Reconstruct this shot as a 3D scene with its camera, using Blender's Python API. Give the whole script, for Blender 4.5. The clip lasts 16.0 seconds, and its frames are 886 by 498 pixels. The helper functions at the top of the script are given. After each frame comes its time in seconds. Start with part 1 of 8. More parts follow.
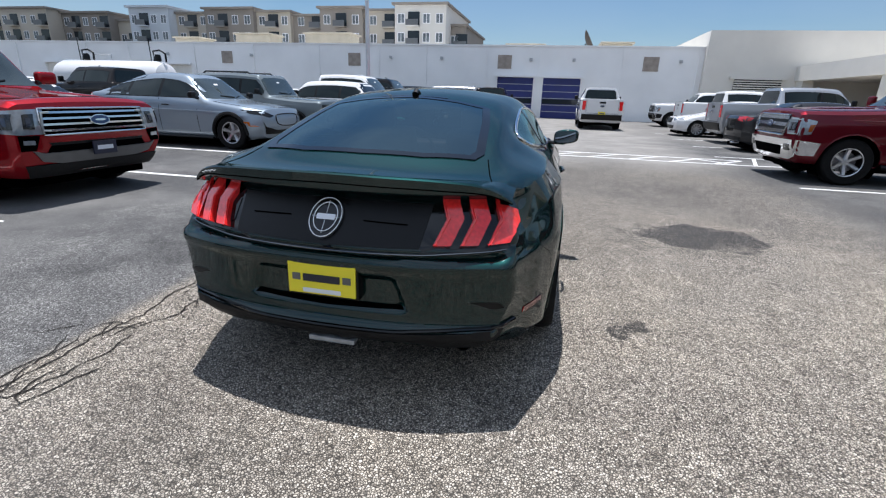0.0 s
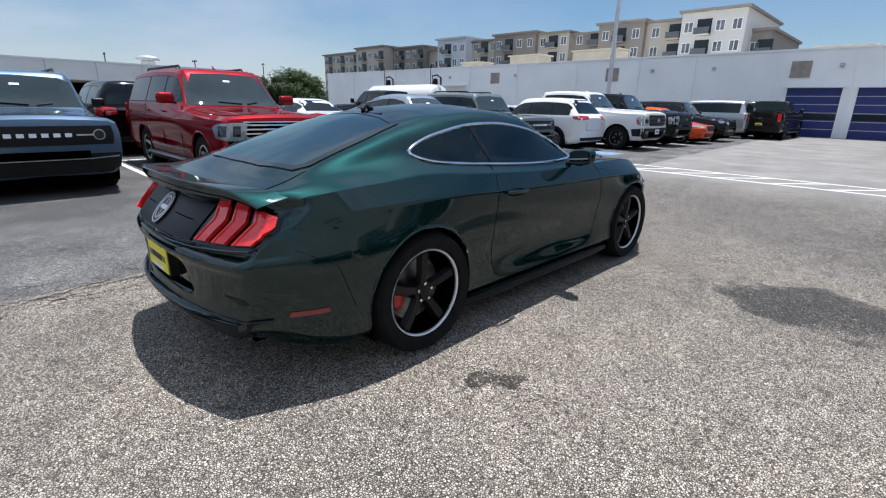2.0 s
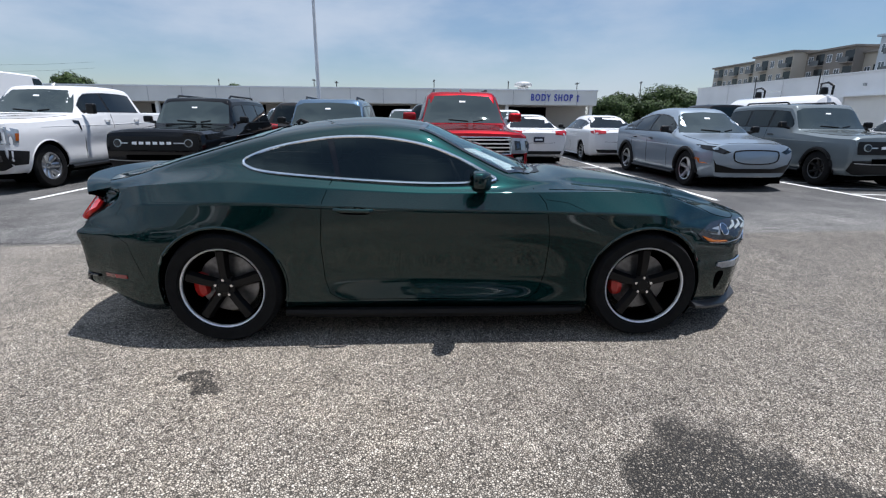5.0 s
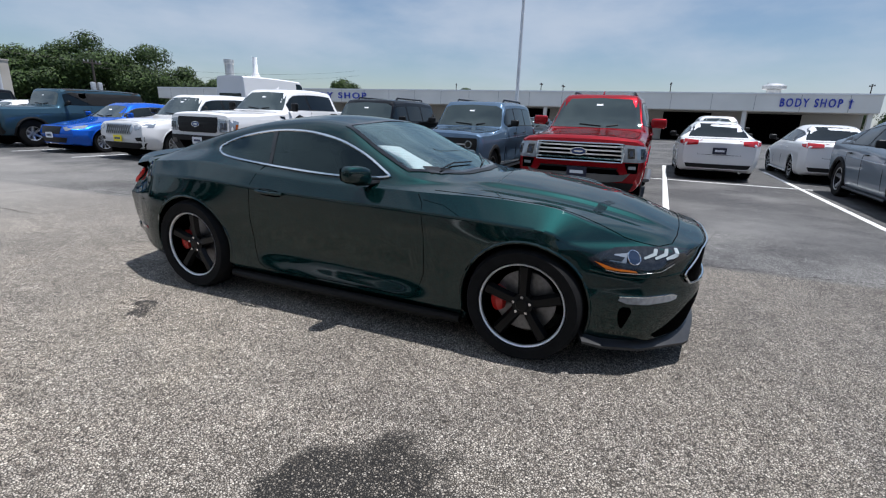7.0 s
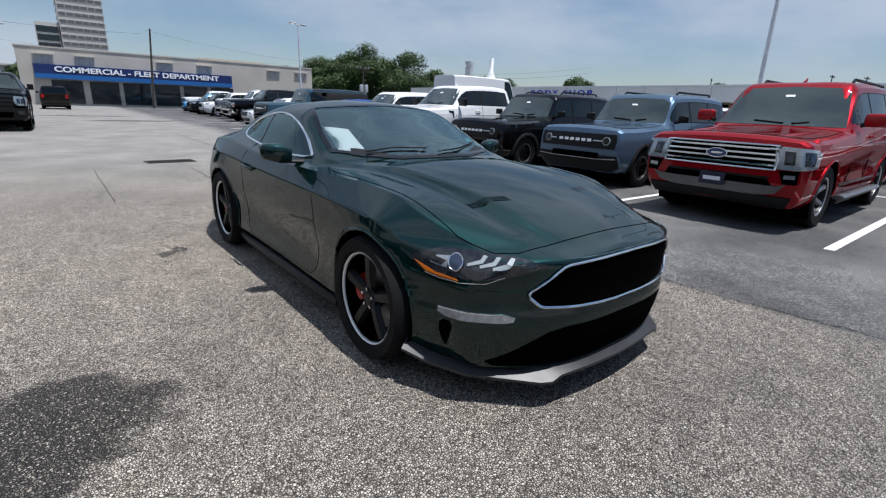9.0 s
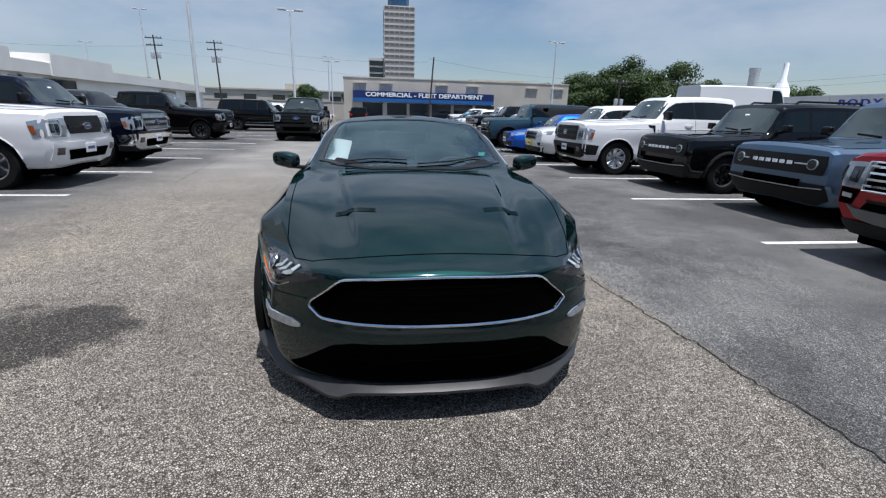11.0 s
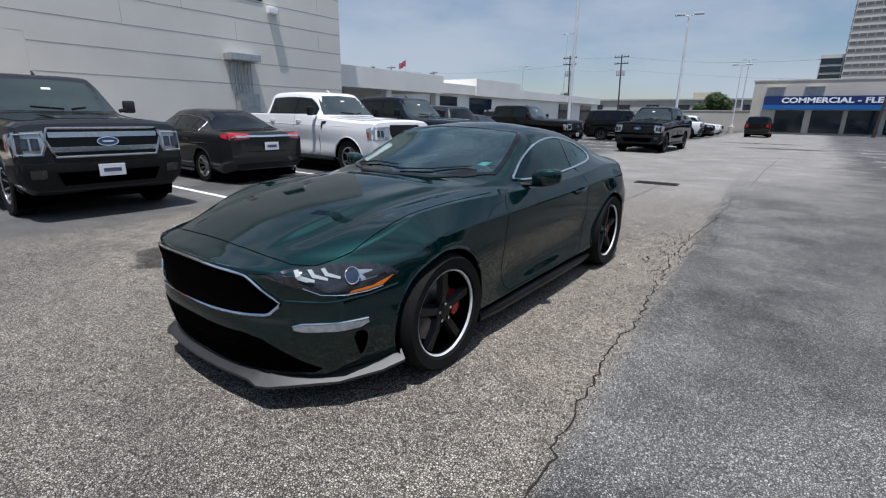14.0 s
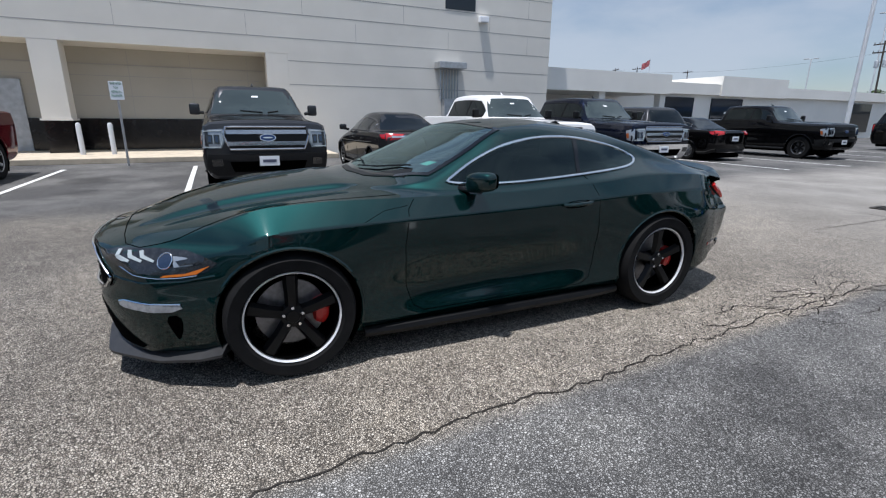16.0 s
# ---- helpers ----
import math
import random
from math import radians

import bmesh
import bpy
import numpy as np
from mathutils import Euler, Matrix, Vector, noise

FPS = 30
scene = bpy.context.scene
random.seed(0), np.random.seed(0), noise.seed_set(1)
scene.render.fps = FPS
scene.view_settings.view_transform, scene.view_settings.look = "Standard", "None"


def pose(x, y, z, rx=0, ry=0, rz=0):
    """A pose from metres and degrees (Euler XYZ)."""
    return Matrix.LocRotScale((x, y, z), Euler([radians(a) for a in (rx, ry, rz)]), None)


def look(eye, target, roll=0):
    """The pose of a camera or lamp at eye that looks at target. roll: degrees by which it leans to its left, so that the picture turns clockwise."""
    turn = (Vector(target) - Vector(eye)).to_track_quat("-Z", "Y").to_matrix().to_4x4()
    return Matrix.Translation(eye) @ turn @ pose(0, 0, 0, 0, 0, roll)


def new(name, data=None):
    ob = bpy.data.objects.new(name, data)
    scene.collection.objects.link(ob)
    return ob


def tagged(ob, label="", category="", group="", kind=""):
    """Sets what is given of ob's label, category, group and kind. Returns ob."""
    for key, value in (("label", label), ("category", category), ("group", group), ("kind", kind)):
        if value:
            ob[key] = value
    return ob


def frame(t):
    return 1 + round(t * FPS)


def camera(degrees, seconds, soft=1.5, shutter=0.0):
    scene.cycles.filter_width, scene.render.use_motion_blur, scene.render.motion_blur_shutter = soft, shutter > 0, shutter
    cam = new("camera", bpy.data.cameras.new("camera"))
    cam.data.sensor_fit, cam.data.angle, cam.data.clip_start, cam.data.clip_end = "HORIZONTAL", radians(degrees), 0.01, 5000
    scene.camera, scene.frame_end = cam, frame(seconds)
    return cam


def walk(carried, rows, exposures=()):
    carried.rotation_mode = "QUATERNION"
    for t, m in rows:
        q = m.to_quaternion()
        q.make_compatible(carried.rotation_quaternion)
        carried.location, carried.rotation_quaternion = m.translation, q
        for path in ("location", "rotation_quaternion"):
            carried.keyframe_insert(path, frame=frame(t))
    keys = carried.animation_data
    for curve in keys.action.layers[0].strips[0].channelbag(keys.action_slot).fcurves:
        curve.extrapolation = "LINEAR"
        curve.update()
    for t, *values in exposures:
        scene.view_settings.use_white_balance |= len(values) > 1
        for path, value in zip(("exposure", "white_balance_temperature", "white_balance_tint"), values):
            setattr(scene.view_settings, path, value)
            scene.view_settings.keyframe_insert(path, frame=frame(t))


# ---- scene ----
cam = camera(86.3, 16.0, soft=1.2)
PATH = [
    (0, (0.879, -3.982, 1.292), (0.462, -2.125, 0.677), 1.9),
    (0.5, (1.379, -3.81, 1.305), (0.704, -2.029, 0.694), 1.8),
    (1, (1.862, -3.617, 1.313), (0.942, -1.945, 0.713), 1.7),
    (1.5, (2.292, -3.306, 1.317), (1.153, -1.773, 0.724), 1.5),
    (2, (2.696, -2.961, 1.34), (1.358, -1.593, 0.758), 1.3),
    (2.5, (2.991, -2.54, 1.352), (1.477, -1.366, 0.777), 1.3),
    (3, (3.283, -2.128, 1.371), (1.622, -1.168, 0.804), 1.3),
    (3.5, (3.444, -1.674, 1.369), (1.676, -0.928, 0.808), 1.3),
    (4, (3.624, -1.166, 1.358), (1.78, -0.632, 0.796), 1.1),
    (4.2, (3.674, -0.948, 1.347), (1.805, -0.503, 0.791), 0.9),
    (6.5, (3.589, 1.422, 1.365), (1.743, 0.869, 0.829), 1.4),
    (7, (3.397, 1.89, 1.364), (1.629, 1.126, 0.823), 1.9),
    (7.5, (3.105, 2.305, 1.327), (1.435, 1.352, 0.777), 2.2),
    (8, (2.814, 2.721, 1.352), (1.265, 1.596, 0.774), 2.2),
    (8.5, (2.451, 3.047, 1.329), (1.053, 1.736, 0.756), 2.2),
    (9, (2.076, 3.364, 1.327), (0.865, 1.88, 0.75), 2.2),
    (9.2, (1.924, 3.464, 1.329), (0.793, 1.919, 0.753), 2.2),
    (11.3, (0.022, 4.175, 1.378), (-0.111, 2.256, 0.832), 1.5),
    (11.5, (-0.16, 4.193, 1.371), (-0.188, 2.268, 0.828), 1.5),
    (12, (-0.649, 4.145, 1.369), (-0.413, 2.233, 0.831), 1.5),
    (12.5, (-1.112, 4.039, 1.367), (-0.615, 2.176, 0.835), 1.5),
    (13, (-1.547, 3.844, 1.374), (-0.805, 2.067, 0.834), 1.3),
    (13.5, (-1.982, 3.603, 1.382), (-1.018, 1.937, 0.839), 1.0),
    (14, (-2.378, 3.276, 1.398), (-1.215, 1.743, 0.855), 0.9),
    (14.5, (-2.742, 2.926, 1.401), (-1.398, 1.545, 0.866), 1.0),
    (15, (-2.977, 2.512, 1.381), (-1.473, 1.307, 0.848), 1.0),
    (15.5, (-3.186, 2.056, 1.369), (-1.544, 1.048, 0.832), 0.8),
    (16, (-3.303, 1.562, 1.35), (-1.554, 0.755, 0.814), 0.6),
]
walk(cam, [(t, look(eye, target, roll)) for t, eye, target, roll in PATH], exposures=[(0, 0.32, 6170, 12), (4.2, 0.3, 6170, 12), (7, 0.16, 6170, 12), (9, 0.10, 6170, 12), (12, 0.10, 6170, 12), (14, 0.02, 6170, 12), (15, 0.0, 6170, 12), (16, 0.13, 6170, 12)])

# ---- world, sun, exposure ----
SUN_FROM = Vector((-0.10, 0.21, 1.0)).normalized()
world = bpy.data.worlds.new("sky")
scene.world = world
world.use_nodes = True
wn, wl = world.node_tree.nodes, world.node_tree.links
wn.clear()
w_out = wn.new("ShaderNodeOutputWorld")
w_bg = wn.new("ShaderNodeBackground")
w_sky = wn.new("ShaderNodeTexSky")
w_sky.sky_type, w_sky.sun_disc = "NISHITA", False
w_sky.sun_elevation = math.asin(SUN_FROM.z)
w_sky.sun_rotation = math.atan2(SUN_FROM.x, SUN_FROM.y)
w_sky.air_density, w_sky.dust_density, w_sky.ozone_density = 1.1, 0.25, 3.0
w_geo = wn.new("ShaderNodeTexCoord")
w_map = wn.new("ShaderNodeMapping")
w_map.inputs["Scale"].default_value = (1.0, 1.0, 3.0)
w_noise = wn.new("ShaderNodeTexNoise")
w_noise.inputs["Scale"].default_value, w_noise.inputs["Detail"].default_value, w_noise.inputs["Roughness"].default_value = 1.7, 9.0, 0.55
w_ramp = wn.new("ShaderNodeMapRange")
w_ramp.interpolation_type = "SMOOTHSTEP"
w_ramp.inputs[1].default_value, w_ramp.inputs[2].default_value = 0.36, 0.66
w_ramp.inputs[3].default_value, w_ramp.inputs[4].default_value = 0.26, 0.86
# thin high haze, denser low down
w_sep = wn.new("ShaderNodeSeparateXYZ")
w_low = wn.new("ShaderNodeMapRange")
w_low.interpolation_type = "SMOOTHSTEP"
w_low.inputs[1].default_value, w_low.inputs[2].default_value = 0.30, 0.95
w_low.inputs[3].default_value, w_low.inputs[4].default_value = 1.0, 0.85
# clearer towards the north
w_north = wn.new("ShaderNodeMapRange")
w_north.interpolation_type = "SMOOTHSTEP"
w_north.inputs[1].default_value, w_north.inputs[2].default_value = 0.1, 0.95
w_north.inputs[3].default_value, w_north.inputs[4].default_value = 1.0, 0.22
wl.new(w_sep.outputs["Y"], w_north.inputs[0])
w_both = wn.new("ShaderNodeMath")
w_both.operation = "MULTIPLY"
wl.new(w_low.outputs[0], w_both.inputs[0])
wl.new(w_north.outputs[0], w_both.inputs[1])
w_cov = wn.new("ShaderNodeMath")
w_cov.operation = "MULTIPLY"
w_mix = wn.new("ShaderNodeMix")
w_mix.data_type = "RGBA"
w_mix.inputs[7].default_value = (6.7, 7.5, 8.5, 1)
# haze boosted with elevation in the unseen upper sky, added to brighten coupe reflections
w_boost = wn.new("ShaderNodeMapRange")
w_boost.interpolation_type = "SMOOTHSTEP"
w_boost.inputs[1].default_value, w_boost.inputs[2].default_value = 0.22, 0.46
w_boost.inputs[3].default_value, w_boost.inputs[4].default_value = 1.0, 1.6
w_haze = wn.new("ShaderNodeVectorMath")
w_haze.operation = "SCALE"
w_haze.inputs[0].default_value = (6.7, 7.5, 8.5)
wl.new(w_sep.outputs["Z"], w_boost.inputs[0])
wl.new(w_boost.outputs[0], w_haze.inputs["Scale"])
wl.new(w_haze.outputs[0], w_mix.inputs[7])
wl.new(w_geo.outputs["Generated"], w_map.inputs["Vector"])
wl.new(w_geo.outputs["Generated"], w_sep.inputs[0])
wl.new(w_sep.outputs["Z"], w_low.inputs[0])
wl.new(w_map.outputs["Vector"], w_noise.inputs["Vector"])
wl.new(w_noise.outputs["Fac"], w_ramp.inputs[0])
wl.new(w_ramp.outputs[0], w_cov.inputs[0])
wl.new(w_both.outputs[0], w_cov.inputs[1])
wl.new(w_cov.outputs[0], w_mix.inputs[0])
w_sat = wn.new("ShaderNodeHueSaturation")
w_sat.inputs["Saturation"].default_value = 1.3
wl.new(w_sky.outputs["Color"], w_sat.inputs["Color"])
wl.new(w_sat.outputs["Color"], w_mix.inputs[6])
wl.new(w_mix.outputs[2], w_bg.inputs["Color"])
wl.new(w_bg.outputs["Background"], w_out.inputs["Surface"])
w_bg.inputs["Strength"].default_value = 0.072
sun = new("sun", bpy.data.lights.new("sun", "SUN"))
sun.data.energy, sun.data.angle, sun.data.color = 5.0, radians(0.53), (1.0, 0.972, 0.935)
sun.matrix_world = look(SUN_FROM * 60, (0, 0, 0))

# ---- materials ----


def material(name, colour=(0.5, 0.5, 0.5), rough=0.5, metal=0.0, coat=0.0, vary=0.0, scale=8.0, bump=0.0, bump_scale=60.0, spec=0.5, detail=6.0, dirt=0.0):
    m = bpy.data.materials.new(name)
    m.use_nodes = True
    n, l = m.node_tree.nodes, m.node_tree.links
    b = n["Principled BSDF"]
    b.inputs["Base Color"].default_value = (*colour, 1)
    b.inputs["Roughness"].default_value = rough
    b.inputs["Metallic"].default_value = metal
    b.inputs["Coat Weight"].default_value = coat
    b.inputs["Coat Roughness"].default_value = 0.03
    b.inputs["Specular IOR Level"].default_value = spec
    if vary or bump:
        co = n.new("ShaderNodeTexCoord")
    if vary:
        t = n.new("ShaderNodeTexNoise")
        t.inputs["Scale"].default_value, t.inputs["Detail"].default_value = scale, detail
        r = n.new("ShaderNodeMapRange")
        r.inputs[1].default_value, r.inputs[2].default_value = 0.3, 0.7
        r.inputs[3].default_value, r.inputs[4].default_value = 1 - vary, 1 + vary
        x = n.new("ShaderNodeMix")
        x.data_type, x.blend_type = "RGBA", "MULTIPLY"
        x.inputs[0].default_value = 1.0
        x.inputs[6].default_value = (*colour, 1)
        l.new(co.outputs["Object"], t.inputs["Vector"])
        l.new(t.outputs["Fac"], r.inputs[0])
        l.new(r.outputs[0], x.inputs[7])
        l.new(x.outputs[2], b.inputs["Base Color"])
    if bump:
        t2 = n.new("ShaderNodeTexNoise")
        t2.inputs["Scale"].default_value, t2.inputs["Detail"].default_value = bump_scale, 5.0
        bp = n.new("ShaderNodeBump")
        bp.inputs["Strength"].default_value, bp.inputs["Distance"].default_value = bump, 0.01
        l.new(co.outputs["Object"], t2.inputs["Vector"])
        l.new(t2.outputs["Fac"], bp.inputs["Height"])
        l.new(bp.outputs["Normal"], b.inputs["Normal"])
    return m


def paint(name, colour, metal=0.35, rough=0.32, ior=1.45, gloss=(0.03, 0.06)):
    """Lacquered car paint: pigment and flake under a clear coat."""
    m = bpy.data.materials.new(name)
    m.use_nodes = True
    n, l = m.node_tree.nodes, m.node_tree.links
    n.remove(n["Principled BSDF"])
    co = n.new("ShaderNodeTexCoord")
    v = n.new("ShaderNodeTexNoise")
    v.inputs["Scale"].default_value, v.inputs["Detail"].default_value = 3.0, 8.0
    l.new(co.outputs["Object"], v.inputs["Vector"])
    r = n.new("ShaderNodeMapRange")
    r.inputs[3].default_value, r.inputs[4].default_value = gloss
    l.new(v.outputs["Fac"], r.inputs[0])
    body = n.new("ShaderNodeBsdfDiffuse")
    flake = n.new("ShaderNodeBsdfGlossy")
    coat = n.new("ShaderNodeBsdfGlossy")
    body.inputs["Color"].default_value = flake.inputs["Color"].default_value = (*colour, 1)
    flake.inputs["Roughness"].default_value = rough
    l.new(r.outputs[0], coat.inputs["Roughness"])
    base = n.new("ShaderNodeMixShader")
    base.inputs[0].default_value = metal
    l.new(body.outputs[0], base.inputs[1])
    l.new(flake.outputs[0], base.inputs[2])
    f = n.new("ShaderNodeFresnel")
    f.inputs["IOR"].default_value = ior
    top = n.new("ShaderNodeMixShader")
    l.new(f.outputs[0], top.inputs[0])
    l.new(base.outputs[0], top.inputs[1])
    l.new(coat.outputs[0], top.inputs[2])
    l.new(top.outputs[0], n["Material Output"].inputs["Surface"])
    return m


def glass(name, tint=(0.02, 0.025, 0.028), clear=0.0, ior=1.75):
    """Window glass. clear: the share of light that passes the tinted pane."""
    m = bpy.data.materials.new(name)
    m.use_nodes = True
    n, l = m.node_tree.nodes, m.node_tree.links
    b = n["Principled BSDF"]
    b.inputs["Base Color"].default_value = (*tint, 1)
    b.inputs["Roughness"].default_value = 0.02
    b.inputs["Specular IOR Level"].default_value = 0.45
    b.inputs["Specular Tint"].default_value = (0.80, 1.0, 0.97, 1)
    if clear:
        out = n["Material Output"]
        g = n.new("ShaderNodeBsdfGlossy")
        g.inputs["Roughness"].default_value = 0.01
        g.inputs["Color"].default_value = (0.76, 1.0, 1.0, 1)
        t = n.new("ShaderNodeBsdfTransparent")
        t.inputs["Color"].default_value = (clear, clear * 1.02, clear * 1.03, 1)
        f = n.new("ShaderNodeFresnel")
        f.inputs["IOR"].default_value = ior
        x = n.new("ShaderNodeMixShader")
        l.new(f.outputs[0], x.inputs[0])
        l.new(t.outputs[0], x.inputs[1])
        l.new(g.outputs[0], x.inputs[2])
        l.new(x.outputs[0], out.inputs["Surface"])
    return m


M_GREEN = paint("dark_highland_green_paint", (0.0030, 0.0212, 0.0205), 0.80, 0.47, 1.60)
M_GLASS = glass("tinted_glass", (0.004, 0.005, 0.006))
M_GLASS_PALE = glass("windscreen_glass", (0.030, 0.038, 0.038))
M_GLASS_PALE.node_tree.nodes["Principled BSDF"].inputs["Specular IOR Level"].default_value = 0.95
M_CLEAR = glass("clear_windscreen", clear=0.62, ior=2.5)
M_REARGLASS = glass("rear_tint", clear=0.10, ior=2.2)
M_TINT = glass("side_tint", clear=0.08, ior=1.5)
M_BLACK = material("satin_black_plastic", (0.003, 0.003, 0.0033), 0.42, vary=0.2, scale=30, spec=0.28)
M_TRIM = material("grained_black_trim", (0.007, 0.007, 0.0075), 0.62, spec=0.28, vary=0.25, scale=25, bump=0.2, bump_scale=300)
M_GLOSS = material("gloss_black", (0.0015, 0.0015, 0.0018), 0.08, coat=0.2, spec=0.4)
# near-black for black parts; over openings it carries their shade as colour
M_DARK = material("black_and_cavity_shade", (0.0006, 0.0006, 0.0006), 0.95, spec=0.02)
M_MIRROR = material("mirror_silver", (0.30, 0.31, 0.33), 0.02, 1.0)
M_CHROME = material("chrome", (0.75, 0.76, 0.78), 0.10, 1.0)
M_CHROMESOFT = material("brushed_chrome", (0.46, 0.47, 0.49), 0.22, 1.0, vary=0.1, scale=20)
M_CHROMEDARK = material("dark_chrome", (0.16, 0.165, 0.17), 0.12, 1.0)
M_ALLOY = material("machined_alloy", (0.55, 0.56, 0.58), 0.28, 0.9, vary=0.1, scale=20)
M_RIMEDGE = material("polished_rim_edge", (0.80, 0.80, 0.80), 0.38, 0.35)
M_GREYALLOY = material("grey_alloy", (0.16, 0.165, 0.17), 0.35, 0.7, vary=0.1)
M_RUBBER = material("tyre_rubber", (0.006, 0.006, 0.0063), 0.78, spec=0.2, vary=0.3, scale=18, bump=0.3, bump_scale=120)
M_REDLAMP = material("red_lamp_lens", (0.78, 0.022, 0.020), 0.12, coat=1.0, vary=0.15, scale=60)
M_REDDARK = material("dark_red_lens", (0.20, 0.008, 0.010), 0.12, coat=1.0)
M_AMBERDARK = material("dark_amber_reflector", (0.30, 0.07, 0.012), 0.15, coat=1.0)
M_LENS = material("projector_glass", (0.02, 0.035, 0.07), 0.04, 0.3, coat=1.0)
M_FOG = material("frosted_lamp_strip", (0.26, 0.27, 0.28), 0.25, 0.2, coat=0.6, vary=0.25, scale=40)
M_AMBER = material("amber_lens", (0.50, 0.13, 0.012), 0.15, coat=1.0)
M_LAMP = material("clear_lamp_lens", (0.32, 0.35, 0.38), 0.10, 0.4, coat=1.0, vary=0.15, scale=22)
M_LAMPW = material("white_lamp_bar", (0.32, 0.36, 0.37), 0.25, coat=0.5)
M_REDPAINT = material("red_brake_caliper", (0.45, 0.015, 0.012), 0.35, coat=0.4)
M_DISC = material("brake_disc_steel", (0.22, 0.22, 0.23), 0.4, 0.9, vary=0.2, scale=40)
M_PLATE_Y = material("yellow_dealer_plate", (0.85, 0.72, 0.03), 0.4)
M_PLATE_W = material("white_number_plate", (0.75, 0.77, 0.80), 0.4)
M_PLATE_D = material("navy_dealer_plate", (0.015, 0.018, 0.04), 0.4)
M_INK = material("dark_ink", (0.02, 0.02, 0.03), 0.6)
M_PAPER = material("white_paper", (0.86, 0.87, 0.88), 0.7)
M_PLATEINK = material("dark_blue_plate_ink", (0.07, 0.08, 0.13), 0.6)
M_PRINT = material("pale_grey_print", (0.50, 0.51, 0.52), 0.7)
M_TEAL = material("teal_sticker", (0.10, 0.55, 0.45), 0.6)
M_WHITELINE = material("worn_white_road_paint", (0.72, 0.72, 0.70), 0.8, vary=0.28, scale=14, bump=0.3, bump_scale=150)
M_BLUELOGO = material("blue_badge_enamel", (0.008, 0.028, 0.11), 0.2, coat=0.8)
M_SEAT = material("black_leather", (0.03, 0.03, 0.032), 0.5, vary=0.2, bump=0.1)
M_WHITECAR = paint("white_paint", (0.70, 0.70, 0.70), 0.0, 0.35)

# ---- small mesh tools ----
import collections
from mathutils.bvhtree import BVHTree


def mesh_of(name, verts, faces, mat, smooth=True, angle=38):
    me = bpy.data.meshes.new(name)
    me.from_pydata([tuple(v) for v in verts], [], faces)
    me.validate()
    me.materials.append(mat)
    if smooth:
        me.polygons.foreach_set("use_smooth", [True] * len(me.polygons))
        me.set_sharp_from_angle(angle=radians(angle))
    return me


def part(name, src, mat, parent=None, label="", smooth=True, angle=38):
    """One mesh object, under its thing where a parent is given."""
    if isinstance(src, bmesh.types.BMesh):
        me = bpy.data.meshes.new(name)
        src.to_mesh(me)
        src.free()
        me.materials.append(mat)
        if smooth:
            me.polygons.foreach_set("use_smooth", [True] * len(me.polygons))
            me.set_sharp_from_angle(angle=radians(angle))
    elif isinstance(src, tuple):
        me = mesh_of(name, src[0], src[1], mat, smooth, angle)
    else:
        me = src
    ob = new(name, me)
    if parent is not None:
        ob.parent = parent
    if label:
        ob["label"] = label
    return ob


def thing(name, m, label, category, group="", kind=""):
    ob = new(name)
    ob.matrix_basis = m
    ob.empty_display_size = 0.2
    return tagged(ob, label, category, group, kind)


def box(x0, x1, y0, y1, z0, z1, bevel=0.0, seg=2):
    bm = bmesh.new()
    bmesh.ops.create_cube(bm, size=1.0)
    bmesh.ops.scale(bm, verts=bm.verts, vec=(x1 - x0, y1 - y0, z1 - z0))
    bmesh.ops.translate(bm, verts=bm.verts, vec=((x0 + x1) / 2, (y0 + y1) / 2, (z0 + z1) / 2))
    if bevel:
        bmesh.ops.bevel(bm, geom=bm.edges, offset=bevel, segments=seg, affect="EDGES", profile=0.6)
    return bm


def join(*bms):
    """Several bmeshes as one."""
    out = bms[0]
    for b in bms[1:]:
        me = bpy.data.meshes.new("tmp")
        b.to_mesh(me)
        b.free()
        out.from_mesh(me)
        bpy.data.meshes.remove(me)
    return out


def lathe(profile, n=48, axis="x"):
    """A closed turn of (radius, along) points about an axis."""
    verts, faces = [], []
    k = len(profile)
    for i in range(n):
        a = 2 * math.pi * i / n
        for r, h in profile:
            p = (h, r * math.cos(a), r * math.sin(a)) if axis == "x" else (r * math.cos(a), r * math.sin(a), h)
            verts.append(p)
    for i in range(n):
        for j in range(k - 1):
            a, b = i * k + j, ((i + 1) % n) * k + j
            faces.append((a, b, b + 1, a + 1))
    return verts, faces


def tube(points, r, sides=6, closed=False, flat=1.0):
    """A round bar along points."""
    P = [Vector(p) for p in points]
    n = len(P)
    verts, faces = [], []
    for i, p in enumerate(P):
        a, b = P[i - 1] if (i or closed) else P[0], P[(i + 1) % n] if (i < n - 1 or closed) else P[-1]
        d = (b - a).normalized()
        up = Vector((0, 0, 1)) if abs(d.z) < 0.9 else Vector((1, 0, 0))
        s = d.cross(up).normalized()
        u = s.cross(d)
        rr = r[i] if isinstance(r, (list, tuple)) else r
        for k in range(sides):
            t = 2 * math.pi * k / sides
            verts.append(p + s * (math.cos(t) * rr) + u * (math.sin(t) * rr * flat))
    for i in range(n if closed else n - 1):
        for k in range(sides):
            a, b = i * sides, ((i + 1) % n) * sides
            faces.append((a + k, b + k, b + (k + 1) % sides, a + (k + 1) % sides))
    if not closed:
        faces.append(tuple(range(sides)))
        faces.append(tuple(range(n * sides - 1, (n - 1) * sides - 1, -1)))
    return verts, faces


